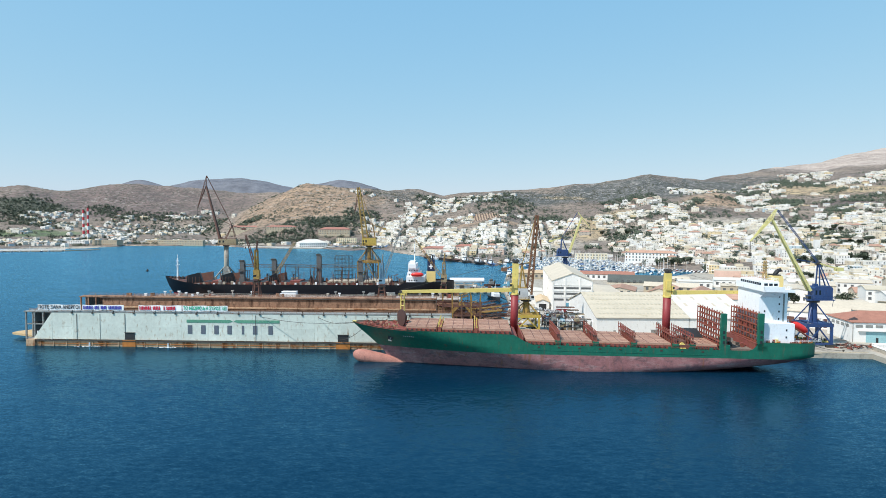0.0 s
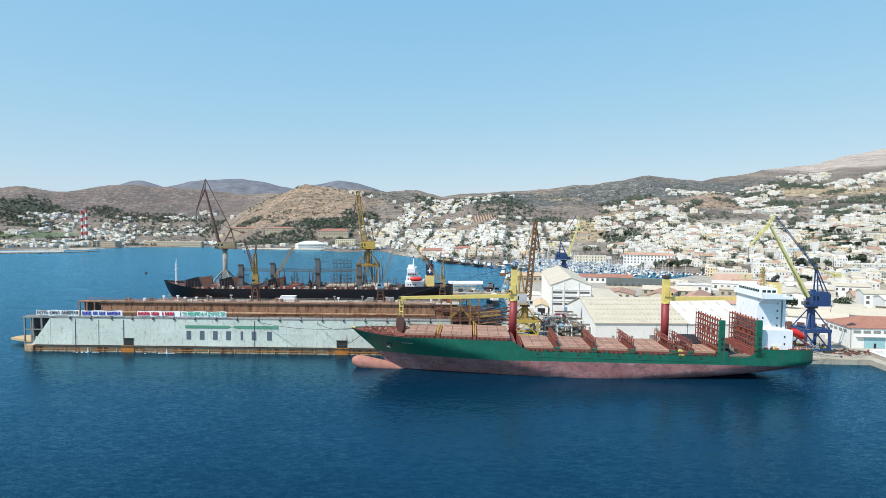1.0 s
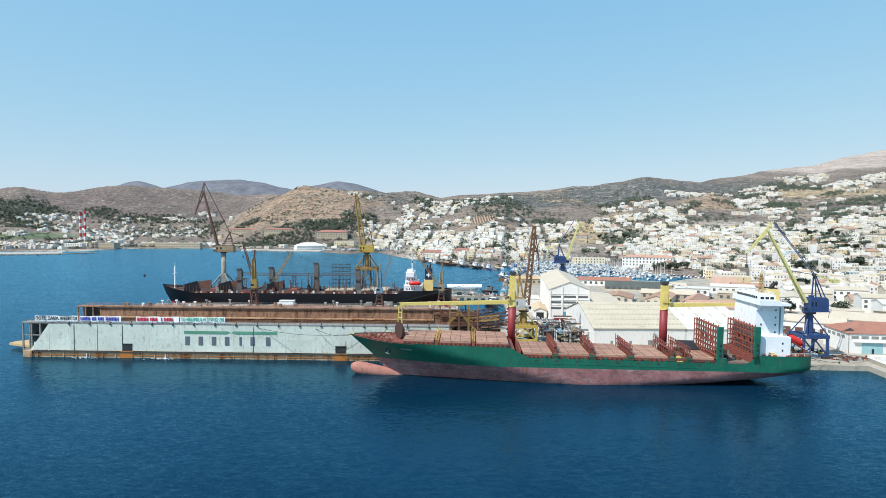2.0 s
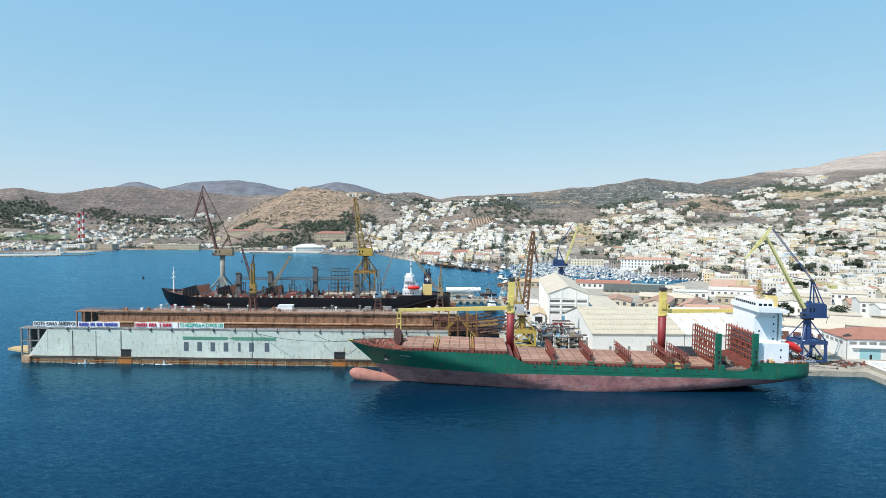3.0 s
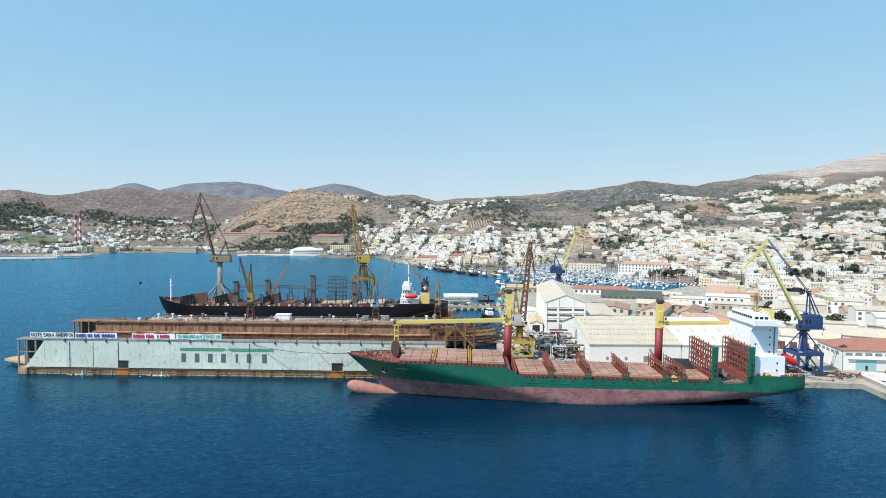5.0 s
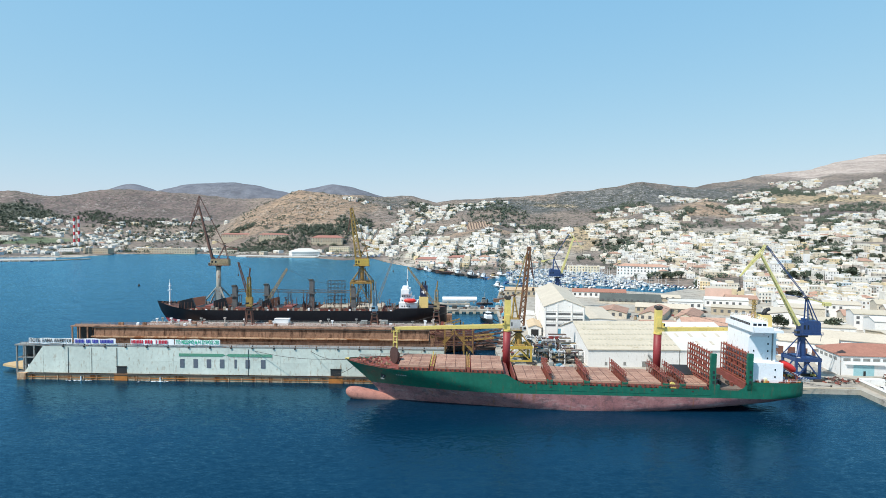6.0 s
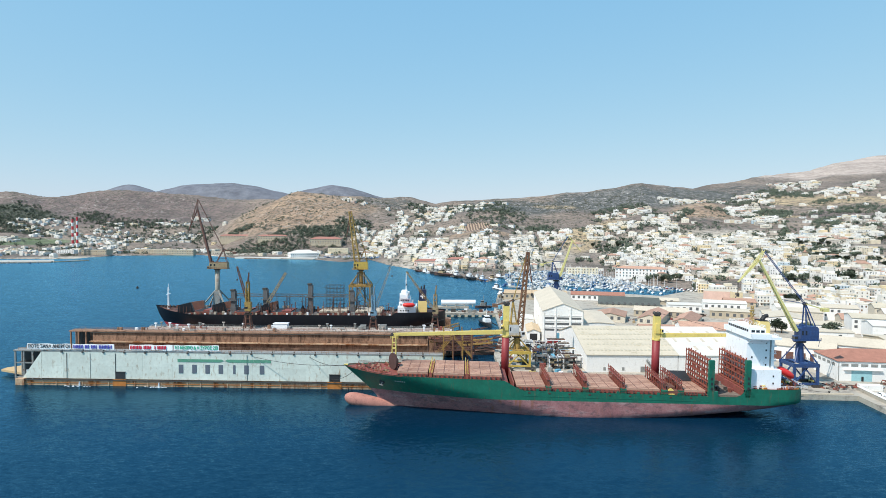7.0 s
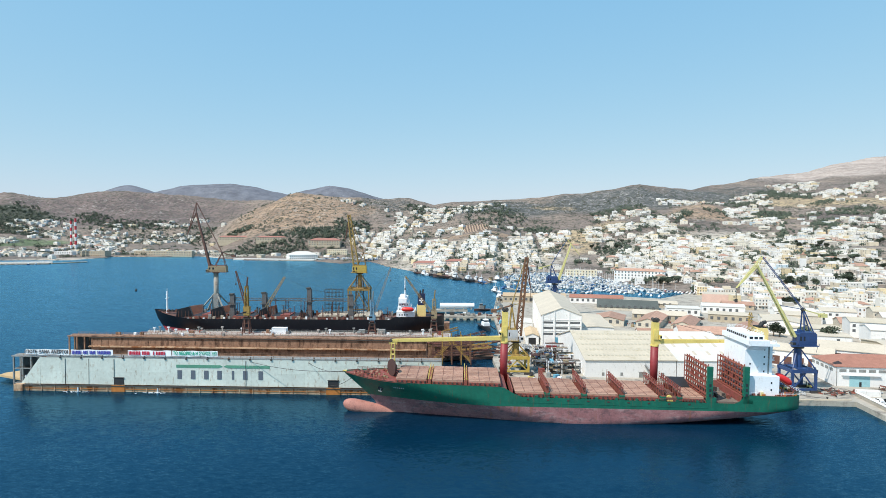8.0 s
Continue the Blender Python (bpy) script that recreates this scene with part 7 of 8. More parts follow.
def tree_template(k):
    rng = random.Random(500 + k)
    h, r = rng.uniform(7, 12), rng.uniform(3.2, 5.2)
    t = thing("tree", "dark green leafy broad-crowned tree", "tree", None, "trees in the town")
    trunk = Solid().tube((0, 0, -1), (0.2, 0.1, h * 0.55), 0.32, 7, 0.18)
    limbs = []
    for i in range(5):
        a = i * 1.26 + rng.uniform(-0.3, 0.3)
        e = (math.cos(a) * r * 0.6, math.sin(a) * r * 0.6, h * rng.uniform(0.5, 0.85))
        trunk.tube((0.15, 0.1, h * rng.uniform(0.35, 0.5)), e, 0.14, 5, 0.06)
        limbs.append(e)
    part("trunk", trunk, BARK, t)
    crown = Solid()
    leaves(crown, (0.2, 0.1, h * 0.62), r * 0.85, 190, 0.7, rng, 0.9)
    for e in limbs:
        leaves(crown, e, r * rng.uniform(0.42, 0.62), 80, 0.65, rng)
    part("crown", crown, LEAF, t)
    return t


GROVES = [(290, 766, 22, 14, 9), (300, 676, 12, 10, 6), (485, 716, 34, 20, 9), (578, 872, 44, 26, 24), (627, 1042, 60, 50, 20), (767, 1060, 60, 40, 16), (362, 1222, 46, 40, 18),
          (246, 384, 8, 6, 3), (230, 402, 5, 5, 2), (330, 560, 10, 10, 3), (420, 700, 30, 20, 6), (540, 640, 40, 30, 8), (640, 800, 60, 40, 12)]
# woods: x, y, half width, half depth and number of trees or bushes
WOOD_WEST = [
    (-1291, 1926, 116, 64, 240), (-1226, 2230, 74, 56, 150), (-1128, 2142, 109, 60, 170), (-1019, 2206, 123, 72, 200), (-780, 2044, 53, 202, 190),
    (-891, 1988, 111, 62, 100), (-1494, 2128, 89, 82, 190), (-1461, 2228, 62, 66, 110), (-1403, 1998, 83, 60, 220), (-944, 1606, 15, 68, 14),
    (-1340, 2148, 80, 42, 80),]
WOOD_MID = [
    (-387, 1582, 147, 64, 330), (-282, 1635, 77, 32, 170), (-238, 1690, 34, 60, 110), (-346, 1632, 83, 38, 170), (-560, 1756, 41, 30, 90),
    (-436, 1546, 100, 48, 130), (-199, 1732, 22, 42, 60), (173, 1738, 84, 136, 250), (79, 1946, 43, 64, 120), (-45, 2006, 45, 92, 130),
    (269, 1582, 41, 72, 110), (141, 1256, 12, 34, 14), (69, 1218, 16, 36, 22), (336, 1126, 31, 116, 130), (270, 1094, 15, 36, 16),
    (-131, 1506, 14, 60, 24),]
WOOD_EAST = [
    (528, 1740, 73, 54, 150), (569, 1554, 26, 40, 45), (626, 1530, 26, 56, 60), (573, 1200, 16, 54, 26), (864, 1556, 50, 102, 260),
    (722, 1246, 13, 116, 60), (846, 1310, 29, 92, 110), (592, 962, 27, 48, 60), (589, 886, 15, 64, 45), (1171, 1994, 74, 108, 220),
    (1179, 2144, 60, 78, 120), (1116, 1736, 32, 58, 60), (1111, 1580, 59, 38, 80), (930, 1844, 44, 46, 60), (494, 942, 12, 40, 16),
    (589, 1366, 89, 40, 40), (760, 1560, 60, 40, 90), (1040, 1500, 120, 30, 110),]
WILD = [
    (635, 1932, 304, 218, 900), (919, 2048, 114, 234, 300), (297, 1940, 216, 98, 420), (-159, 2054, 95, 156, 160), (-461, 1754, 146, 56, 200),
    (-1173, 2376, 396, 102, 420), (1026, 1594, 133, 156, 220), (177, 1644, 183, 126, 200), (426, 1558, 87, 184, 160), (-383, 1850, 103, 72, 100),]
WOODS = [(*w, LEAF) for w in WOOD_WEST + WOOD_MID + WOOD_EAST] + [(*w, SCRUB) for w in WILD]


def build_trees():
    rng = random.Random(77)
    temps = [tree_template(k) for k in range(5)]
    first = set()
    for x, y, rx, ry, n in GROVES:
        for _ in range(n):
            a, k = rng.uniform(0, math.tau), math.sqrt(rng.random())
            px_, py_ = x + rx * k * math.cos(a), y + ry * k * math.sin(a)
            z = 2.2 if in_yard(px_, py_) else max(2.2, land_z(px_, py_))
            m = pose(px_, py_, z, 0, 0, rng.uniform(0, 360))
            i = rng.randrange(5)
            if i in first:
                copy_thing(temps[i], m)
            else:
                first.add(i)
                temps[i].matrix_world = m
    b = {LEAF: Solid(), SCRUB: Solid()}
    for x, y, rx, ry, n, mat in WOODS:
        for _ in range(n):
            a, k = rng.uniform(0, math.tau), rng.random() ** 0.6 * 1.1
            py_ = y + ry * k * math.sin(a)
            px_ = (x / y + rx * k * math.cos(a) / y) * py_
            col = 784 + 1079 * px_ / py_
            if py_ < float(np.interp(col, COL, SHORE)) + 12:
                continue
            z, r = land_z(px_, py_), rng.uniform(2.2, 5.2) if mat is LEAF else rng.uniform(1.0, 2.6)
            leaves(b[mat], (px_, py_, z + r * (0.8 if mat is LEAF else 0.4)), r, 26, r * 0.38, rng, 0.8)
    # single trees and hedges all over the lower slopes
    for _ in range(3400):
        py_ = rng.uniform(900, 2250)
        px_ = rng.uniform(-0.75, 0.8) * py_
        shore, ridge = (float(np.interp(784 + 1079 * px_ / py_, q, w)) for q, w in ((COL, SHORE), (RIDGE_COL, RIDGE)))
        t = (py_ - shore) / (ridge - shore)
        if t < 0.03 or t > 0.85 or rng.random() < t * 0.6 or noise.noise((px_ * 0.006, py_ * 0.006, 2)) < -0.1:
            continue
        for i in range(rng.choice((1, 1, 2, 3, 5))):
            gx, gy, r = px_ + i * rng.uniform(3, 7), py_ + rng.gauss(0, 3), rng.uniform(1.2, 3.4)
            leaves(b[LEAF], (gx, gy, land_z(gx, gy) + r * 0.7), r, 22, r * 0.4, rng, 0.8)
    for district in TOWN_EAST + TOWN_MID + TOWN_WEST:
        x, y, rx, ry = district[:4]
        for _ in range(int(rx * ry / 125)):
            py_ = y + ry * rng.uniform(-1.1, 1.1)
            px_ = (x + rx * rng.uniform(-1.1, 1.1)) / y * py_
            if py_ > float(np.interp(784 + 1079 * px_ / py_, COL, SHORE)) + 12:
                for _ in range(rng.choice((1, 1, 2, 4))):
                    gx, gy, r = px_ + rng.gauss(0, 4), py_ + rng.gauss(0, 4), rng.uniform(1.8, 4.2)
                    leaves(b[LEAF], (gx, gy, land_z(gx, gy) + r * 0.95), r, 22, r * 0.42, rng, 0.85)
    for nm, lab, cat, mat in (("woodland", "dark green trees scattered over the slopes and town", "woods", LEAF), ("scrub", "low grey-green bushes dotting dry slopes", "bushes", SCRUB)):
        me = bpy.data.meshes.new(nm)
        me.from_pydata(b[mat].v, [], b[mat].f)
        me.materials.append(mat)
        tagged(new(nm, me), lab, cat, kind="stuff")


build_trees()


# ---- marina and small craft ----
BOATWHITE = surface("boat_white", (0.80, 0.80, 0.79), 0.35, size=2, vary=0.05)
BOATBLUE = surface("boat_blue", (0.05, 0.14, 0.32), 0.4, size=2, vary=0.1)


def boat_hull(l, w, h):
    b, n = Solid(), 8
    for i in range(n + 1):
        t = i / n
        k = math.sin(math.pi * min(1, 0.15 + t * 0.62)) if t < 1 else 0.72
        k = w / 2 * (0.02 if i == 0 else k * min(1, (t * 2.4) ** 0.7))
        z = h * (1.25 - 0.35 * t)
        b.v += [(l * (t - 0.5), -k * 0.55, -0.3), (l * (t - 0.5), k * 0.55, -0.3), (l * (t - 0.5), k, z), (l * (t - 0.5), -k, z)]
    for i in range(n):
        o = 4 * i
        b.f += [(o + a, o + (a + 1) % 4, o + 4 + (a + 1) % 4, o + 4 + a) for a in range(4)]
    b.f += [(0, 1, 2, 3), (4 * n + 3, 4 * n + 2, 4 * n + 1, 4 * n)]
    return b


def boat_template(k):
    rng = random.Random(60 + k)
    sail = k % 2 == 0
    l = rng.uniform(8, 13)
    w, h = l * 0.3, l * 0.10
    t = thing("sailing_boat" if sail else "motor_boat", "small white %s moored in the harbour" % ("sailing yacht with bare mast" if sail else "motor boat with cabin"), "boat", None, "boats in the marina")
    part("hull", boat_hull(l, w, h), BOATBLUE if k == 3 else BOATWHITE, t)
    part("cabin", Solid().box(-l * 0.12, l * 0.22, -w * 0.28, w * 0.28, h * 0.9, h * 0.9 + (0.7 if sail else 1.7)), BOATWHITE, t)
    part("cabin_window", Solid().box(-l * 0.125, l * 0.18, -w * 0.285, w * 0.285, h * 0.9 + 0.25, h * 0.9 + (0.5 if sail else 1.1)), GLASS, t)
    if sail:
        part("mast", Solid().tube((-l * 0.08, 0, h), (-l * 0.08, 0, h + l * 1.15), 0.12, 6, 0.07), BOATWHITE, t)
        part("boom", Solid().tube((-l * 0.08, 0, h + 1.6), (l * 0.3, 0, h + 1.6), 0.16, 6), BOATBLUE, t)
    else:
        part("canopy", Solid().box(l * 0.0, l * 0.3, -w * 0.3, w * 0.3, h * 0.9 + 1.75, h * 0.9 + 1.9), (BOATBLUE, BOATWHITE)[k % 4 // 2], t)
    return t


def in_basin(x, y):
    col = 784 + 1079 * x / y
    return not in_yard(x, y) and y < float(np.interp(col, COL, SHORE)) - 4


def build_marina():
    rng = random.Random(5)
    temps = [boat_template(k) for k in range(6)]
    used = set()
    spots = []
    for row in range(7):
        for k in range(34):
            x, y = 118 + k * 5.6 + rng.uniform(-0.8, 0.8) + row * 4, 985 - row * 38 - k * 5.4 * (0.8 + row * 0.02) + rng.uniform(-3, 3)
            if in_basin(x, y) and rng.random() < 0.9:
                spots.append((x, y, rng.choice((55, 235)) + rng.uniform(-6, 6)))
    for k in range(110):
        spots.append((rng.uniform(120, 290), rng.uniform(690, 980), rng.choice((55, 235)) + rng.uniform(-6, 6)))
    for k in range(18):
        spots.append((-990 + k * 14.5 + rng.uniform(-3, 3), 1062 + k * 5.2 + rng.uniform(-2, 2), 100 + rng.uniform(-8, 8)))
    for k in range(22):
        x = 96 + k * 5.0
        spots.append((x, 905 - k * 3 + rng.uniform(-2, 2), 90 + rng.uniform(-8, 8)))
    for x, y, rz in spots:
        if not in_basin(x, y):
            continue
        i = rng.randrange(6)
        m = pose(x, y, 0, 0, 0, rz)
        if i in used:
            copy_thing(temps[i], m)
        else:
            used.add(i)
            temps[i].matrix_world = m
    hulls, decks, masts = Solid(), Solid(), Solid()
    for k in range(900):
        y = rng.uniform(690, 985)
        x = rng.uniform(0.115, 0.42) * y
        if not in_basin(x, y) or rng.random() > 0.75:
            continue
        l = rng.uniform(6, 14)
        m = pose(x, y, 0, 0, 0, rng.choice((55, 235, 145)) + rng.gauss(0, 5))
        put(boat_hull(l, l * 0.3, l * 0.10), m, hulls)
        put(Solid().box(-l * 0.15, l * 0.24, -l * 0.085, l * 0.085, l * 0.09, l * 0.09 + rng.choice((0.7, 1.5, 2.2))), m, decks)
        if rng.random() < 0.4:
            put(Solid().beam((-l * 0.08, 0, 0.5), (-l * 0.08, 0, l * 1.2), 0.13), m, masts)
            put(Solid().beam((-l * 0.08, 0, l * 0.2), (l * 0.3, 0, l * 0.2), 0.4), m, decks)
    for k in range(70):
        x, y, l = rng.uniform(-258, -118), rng.uniform(1308, 1342), rng.uniform(6, 15)
        m = pose(x, y, max(2.4, land_z(x, y) + 0.6), 0, 0, rng.uniform(0, 360))
        put(boat_hull(l, l * 0.3, l * 0.13), m, hulls)
        put(Solid().box(-l * 0.15, l * 0.24, -l * 0.085, l * 0.085, l * 0.09, l * 0.09 + 2), m, decks)
    fleet = thing("moored_boats", "crowded small white and blue boats filling the marina", "boats", None, "", "stuff")
    paint = [(0.0, (0.74, 0.74, 0.72)), (0.55, (0.60, 0.58, 0.54)), (0.78, (0.10, 0.20, 0.38)), (0.9, (0.25, 0.20, 0.16))]
    for nm, b, mt in (("hulls", hulls, island_paint("fleet_hulls", paint, 0.4)), ("cabins", decks, island_paint("fleet_cabins", [(0.0, (0.70, 0.70, 0.68)), (0.6, (0.08, 0.16, 0.32)), (0.75, (0.42, 0.40, 0.37))], 0.5)), ("masts", masts, BOATWHITE)):
        me = bpy.data.meshes.new(nm)
        me.from_pydata(b.v, [], b.f)
        me.materials.append(mt)
        ob = new(nm, me)
        ob.parent = fleet
        tagged(ob, kind="stuff")
    for x0, y0, x1, y1 in ((150, 960, 285, 770), (138, 925, 262, 745), (128, 880, 230, 725)):
        p = thing("pontoon_jetty", "grey floating jetty lined with boats", "jetty", None, "jetties in the marina")
        part("deck", Solid().beam((x0, y0, 0.3), (x1, y1, 0.3), 2.2, 0.7), CONCRETE, p)
        for k in range(5):
            q = Vector((x0, y0, 0)).lerp(Vector((x1, y1, 0)), (k + 0.5) / 5)
            part("pile", Solid().tube(q + Vector((0, 0, -2)), q + Vector((0, 0, 2.2)), 0.2, 6), DARKSTEEL, p)


build_marina()


def work_boat(label, x, y, rz, l, hull_mat, house_mat, name="tugboat"):
    t = thing(name, label, name.replace("_", " "), pose(x, y, 0, 0, 0, rz))
    w, h = l * 0.32, l * 0.085
    part("hull", boat_hull(l, w, h), hull_mat, t)
    part("wheelhouse", Solid().box(-l * 0.18, l * 0.12, -w * 0.25, w * 0.25, h * 0.9, h + 2.6).box(-l * 0.14, l * 0.04, -w * 0.2, w * 0.2, h + 2.6, h + 4.8), house_mat, t)
    part("window", Solid().box(-l * 0.145, l * 0.045, -w * 0.205, w * 0.205, h + 3.4, h + 4.3), GLASS, t)
    part("mast", Solid().tube((0, 0, h + 4.8), (0, 0, h + 9.5), 0.14, 6).beam((0, -1, h + 7.5), (0, 1, h + 7.5), 0.14), house_mat, t)
    part("fender", Solid().box(-l * 0.48, l * 0.48, -w * 0.02 - w / 2 - 0.1, -w / 2 + 0.1, h * 0.5, h * 0.75), BLACK, t)
    part("funnel", Solid().tube((l * 0.16, 0, h), (l * 0.18, 0, h + 3.4), 0.7, 8), DARKSTEEL, t)
    return t


work_boat("white and black harbour tug by the pier", 38.5, 446, 100, 27, BLACK, WHITE)
work_boat("small red-brown workboat beside the pier", 44, 545, 10, 15, BROWNSTEEL, GREYSTEEL, "workboat")
for x, y, l, mt in ((14, 898, 40, BROWNSTEEL), (48, 840, 38, BLACK), (66, 812, 26, BOATBLUE), (-12, 945, 30, BOATWHITE), (90, 860, 24, BOATWHITE), (72, 700, 22, BOATWHITE), (30, 868, 34, DARKSTEEL), (4, 922, 32, BLACK), (-26, 978, 26, BROWNSTEEL),
                    (40, 890, 24, BOATWHITE), (60, 842, 22, BROWNSTEEL), (80, 822, 26, BOATWHITE), (-2, 962, 22, BOATWHITE), (24, 925, 20, BOATBLUE)):
    work_boat("moored fishing vessel along the town quay", x + (l % 5) - 2, y + (l % 7), -58 + (l * 37) % 50 - 25, l, mt, (WHITE, GREYSTEEL, TAN)[int(x) % 3], "fishing_boat")
work_boat("white launch moored at the yard pier", 70, 640, 80, 24, BOATWHITE, WHITE, "launch")

# ---- pier and floating gear between the docks and the yard ----
pier = thing("pier", "concrete finger pier on piles with machinery", "pier", None)
part("deck", Solid().box(0, 52, 486, 500, 1.4, 3.0), CONCRETE, pier)
part("deck", Solid().box(0, 30, 526, 536, 1.2, 2.6), CONCRETE, pier)
for k in range(9):
    part("pile", Solid().box(2 + k * 5.6, 4.4 + k * 5.6, 485.5, 488, -3, 1.4), STONE, pier)
rng = random.Random(12)
for k in range(26):
    x, y = rng.uniform(0, 48), rng.uniform(487, 498)
    part("gear", Solid().box(x, x + rng.uniform(1, 4), y, y + rng.uniform(1, 3), 3.0, 3.0 + rng.uniform(0.6, 2.6)), rng.choice((GREYSTEEL, DARKSTEEL, CONCRETE, WHITE, BROWNSTEEL)), pier)
tank = thing("storage_tank", "long white cylindrical tank lying on the pier", "tank", None)
part("shell", Solid().tube((6, 531, 6.0), (36, 531, 6.0), 2.3, 18), WHITE, tank, smooth=False)
for x in (10, 18, 26, 33):
    part("saddle", Solid().box(x, x + 1, 529, 533, 2.6, 4.4), CONCRETE, tank)
for lab, x0, y0, z0, x1, y1, z1, mt in (("rusty floating steel boom on the water", 12, 392, 0.6, 36, 420, 1.4, BROWNSTEEL), ("rusty lattice girder laid over the dock end", 8, 352, 3, 42, 372, 6, BROWNSTEEL),
                                        ("dark steel gangway across the water", 6, 335, 2, 36, 350, 5, DARKSTEEL), ("rust-red crane girder at the dock end", -6, 330, 12, 22, 352, 8, DECKRED),
                                        ("long rusty lattice jib lying over a raft", 2, 344, 4.5, 33, 339, 8.5, OCHRE), ("rusty lattice boom lying over a raft", 10, 362, 2.5, 38, 350, 4.0, BROWNSTEEL),
                                        ("brown steel walkway on floats", 4, 372, 1.2, 34, 384, 1.2, BROWNSTEEL), ("rust-red derrick laid down by the dock", 12, 340, 2.2, 34, 362, 3.0, LATTICE)):
    g = thing("steel_girder", lab, "girder", None, "girders by the docks")
    part("truss", Solid().lattice((x0, y0, z0), (x1, y1, z1), 2.4, 9, 0.4), mt, g)
    part("plate", Solid().beam((x0, y0, z0 - 1.0), (x1, y1, z1 - 1.0), 2.6, 0.4), mt, g)
tangle = random.Random(88)
for k in range(16):
    p = Vector((tangle.uniform(-14, 26), tangle.uniform(322, 372), tangle.uniform(1.6, 9)))
    q = p + Vector((tangle.uniform(6, 17) * tangle.choice((-1, 1, 1)), tangle.uniform(-8, 8), tangle.uniform(-1.5, 5)))
    g = thing("steel_girder", "%s steel lattice girder dumped at the dock end" % ("rust-brown", "dark rusty", "ochre")[k % 3], "girder", None, "girders by the docks")
    part("truss", Solid().lattice(p, q, tangle.uniform(1.1, 1.9), 7, 0.28), (BROWNSTEEL, DARKRUST, OCHRE)[k % 3], g)
    part("foot", Solid().beam((p.x, p.y, 0.2), p, 0.5).beam((q.x, q.y, 0.2), q, 0.5), DARKRUST, g)
# trestle of rusty staging at the end of the first dock
st = thing("staging_tower", "rusty steel staging at the dock end", "staging")
for i in range(5):
    for j in range(3):
        part("post", Solid().beam((0 + i * 5, 318 + j * 5, 2), (0 + i * 5, 318 + j * 5, 15 + 3 * ((i + j) % 2)), 0.6), OCHRE if (i + j) % 2 else BROWNSTEEL, st)
for j in range(3):
    for z in (7, 12):
        part("tie", Solid().beam((0, 318 + j * 5, z), (20, 318 + j * 5, z + 0.5), 0.5), BROWNSTEEL, st)
    part("brace", Solid().beam((0, 318 + j * 5, 3), (10, 318 + j * 5, 14), 0.45).beam((20, 318 + j * 5, 3), (10, 318 + j * 5, 14), 0.45), OCHRE, st)

# ---- yard clutter ----
YARDCOL = (GREYSTEEL, BROWNSTEEL, DARKSTEEL, WHITE, DECKRED, TAN, GREYSTEEL, BLUEDOOR)


def crate_stack(x, y, n, rng, z=2.2):
    t = thing("scrap_pile", "heap of rusty steel scrap and offcuts on the quay", "scrap", Matrix.Translation((x, y, z)), "scrap heaps in the yard")
    for _ in range(n):
        a, r = rng.uniform(0, math.tau), rng.uniform(0, 3.5)
        p = Vector((r * math.cos(a), r * math.sin(a), rng.uniform(0.15, 1.2)))
        q = p + Vector((rng.uniform(-2.5, 2.5), rng.uniform(-2.5, 2.5), rng.uniform(-0.1, 0.5)))
        part("scrap", Solid().beam(p, q, rng.uniform(0.2, 0.6), rng.uniform(0.15, 0.5)), rng.choice((BROWNSTEEL, BROWNSTEEL, LATTICE, DARKSTEEL)), t)


for x, y in ((174, 260.5), (180, 262), (186, 262.5), (177, 266), (205, 268), (152, 455), (176, 470), (166, 480), (188, 462), (60, 345), (185, 472), (195, 480), (206, 471), (216, 481), (226, 474), (210, 489), (236, 483), (198, 466)):
    crate_stack(x, y, 16, rng)


def container(label, x, y, rz, mat, l=6.1, z=2.2):
    t = thing("shipping_container", label, "container", pose(x, y, z, 0, 0, rz), "containers in the yard")
    part("box", Solid().box(0, l, 0, 2.44, 0, 2.6), mat, t)
    ribs = Solid()
    for k in range(int(l / 0.6)):
        ribs.box(0.2 + k * 0.6, 0.45 + k * 0.6, -0.05, 0.0, 0.1, 2.5)
    part("ribs", ribs, mat, t)
    return t


for lab, x, y, rz, mt in (("blue steel container in the yard", 60, 335, -10, BLUEPAINT), ("white steel container in the yard", 62, 330, 5, WHITE), ("grey steel container in the yard", 52, 318, 80, GREYSTEEL),
                          ("pale green steel container in the yard", 60, 312, 3, surface("pale_green", (0.42, 0.48, 0.40), 0.7, vary=0.15)), ("beige steel container in the yard", 61, 306, 3, TAN),
                          ("red steel container by the shed", 69, 364, 8, CRANERED), ("white steel container by the shed", 50, 352, -6, WHITE), ("yellow steel container in the yard", 168, 470, -20, CRANEYEL),
                          ("grey steel container by the quay", 150, 285, -4, GREYSTEEL)):
    container(lab, x, y, rz, mt)
# pipe racks between the sheds
for n, (x, y) in enumerate(((62, 300), (66, 318), (68, 332), (64, 344))):
    t = thing("pipe_rack", "grey steel pipe rack with stacked sections", "rack", pose(x, y, 2.2, 0, 0, -4), "pipe racks in the yard")
    for i in range(4):
        for j in (0, 4):
            part("post", Solid().beam((i * 4, j, 0), (i * 4, j, 6), 0.35), (WHITE, GREYSTEEL, DARKSTEEL)[(i + n) % 3], t)
    for z in (2.4, 5.6):
        for j in (0, 4):
            part("beam", Solid().beam((0, j, z), (12, j, z), 0.4), WHITE if z > 3 else GREYSTEEL, t)
        for k in range(5):
            part("pipe", Solid().tube((0.5, 0.6 + k * 0.75, z + 0.4), (11.5, 0.6 + k * 0.75, z + 0.4), 0.24, 6), rng.choice((BROWNSTEEL, GREYSTEEL, DARKSTEEL, TAN)), t)
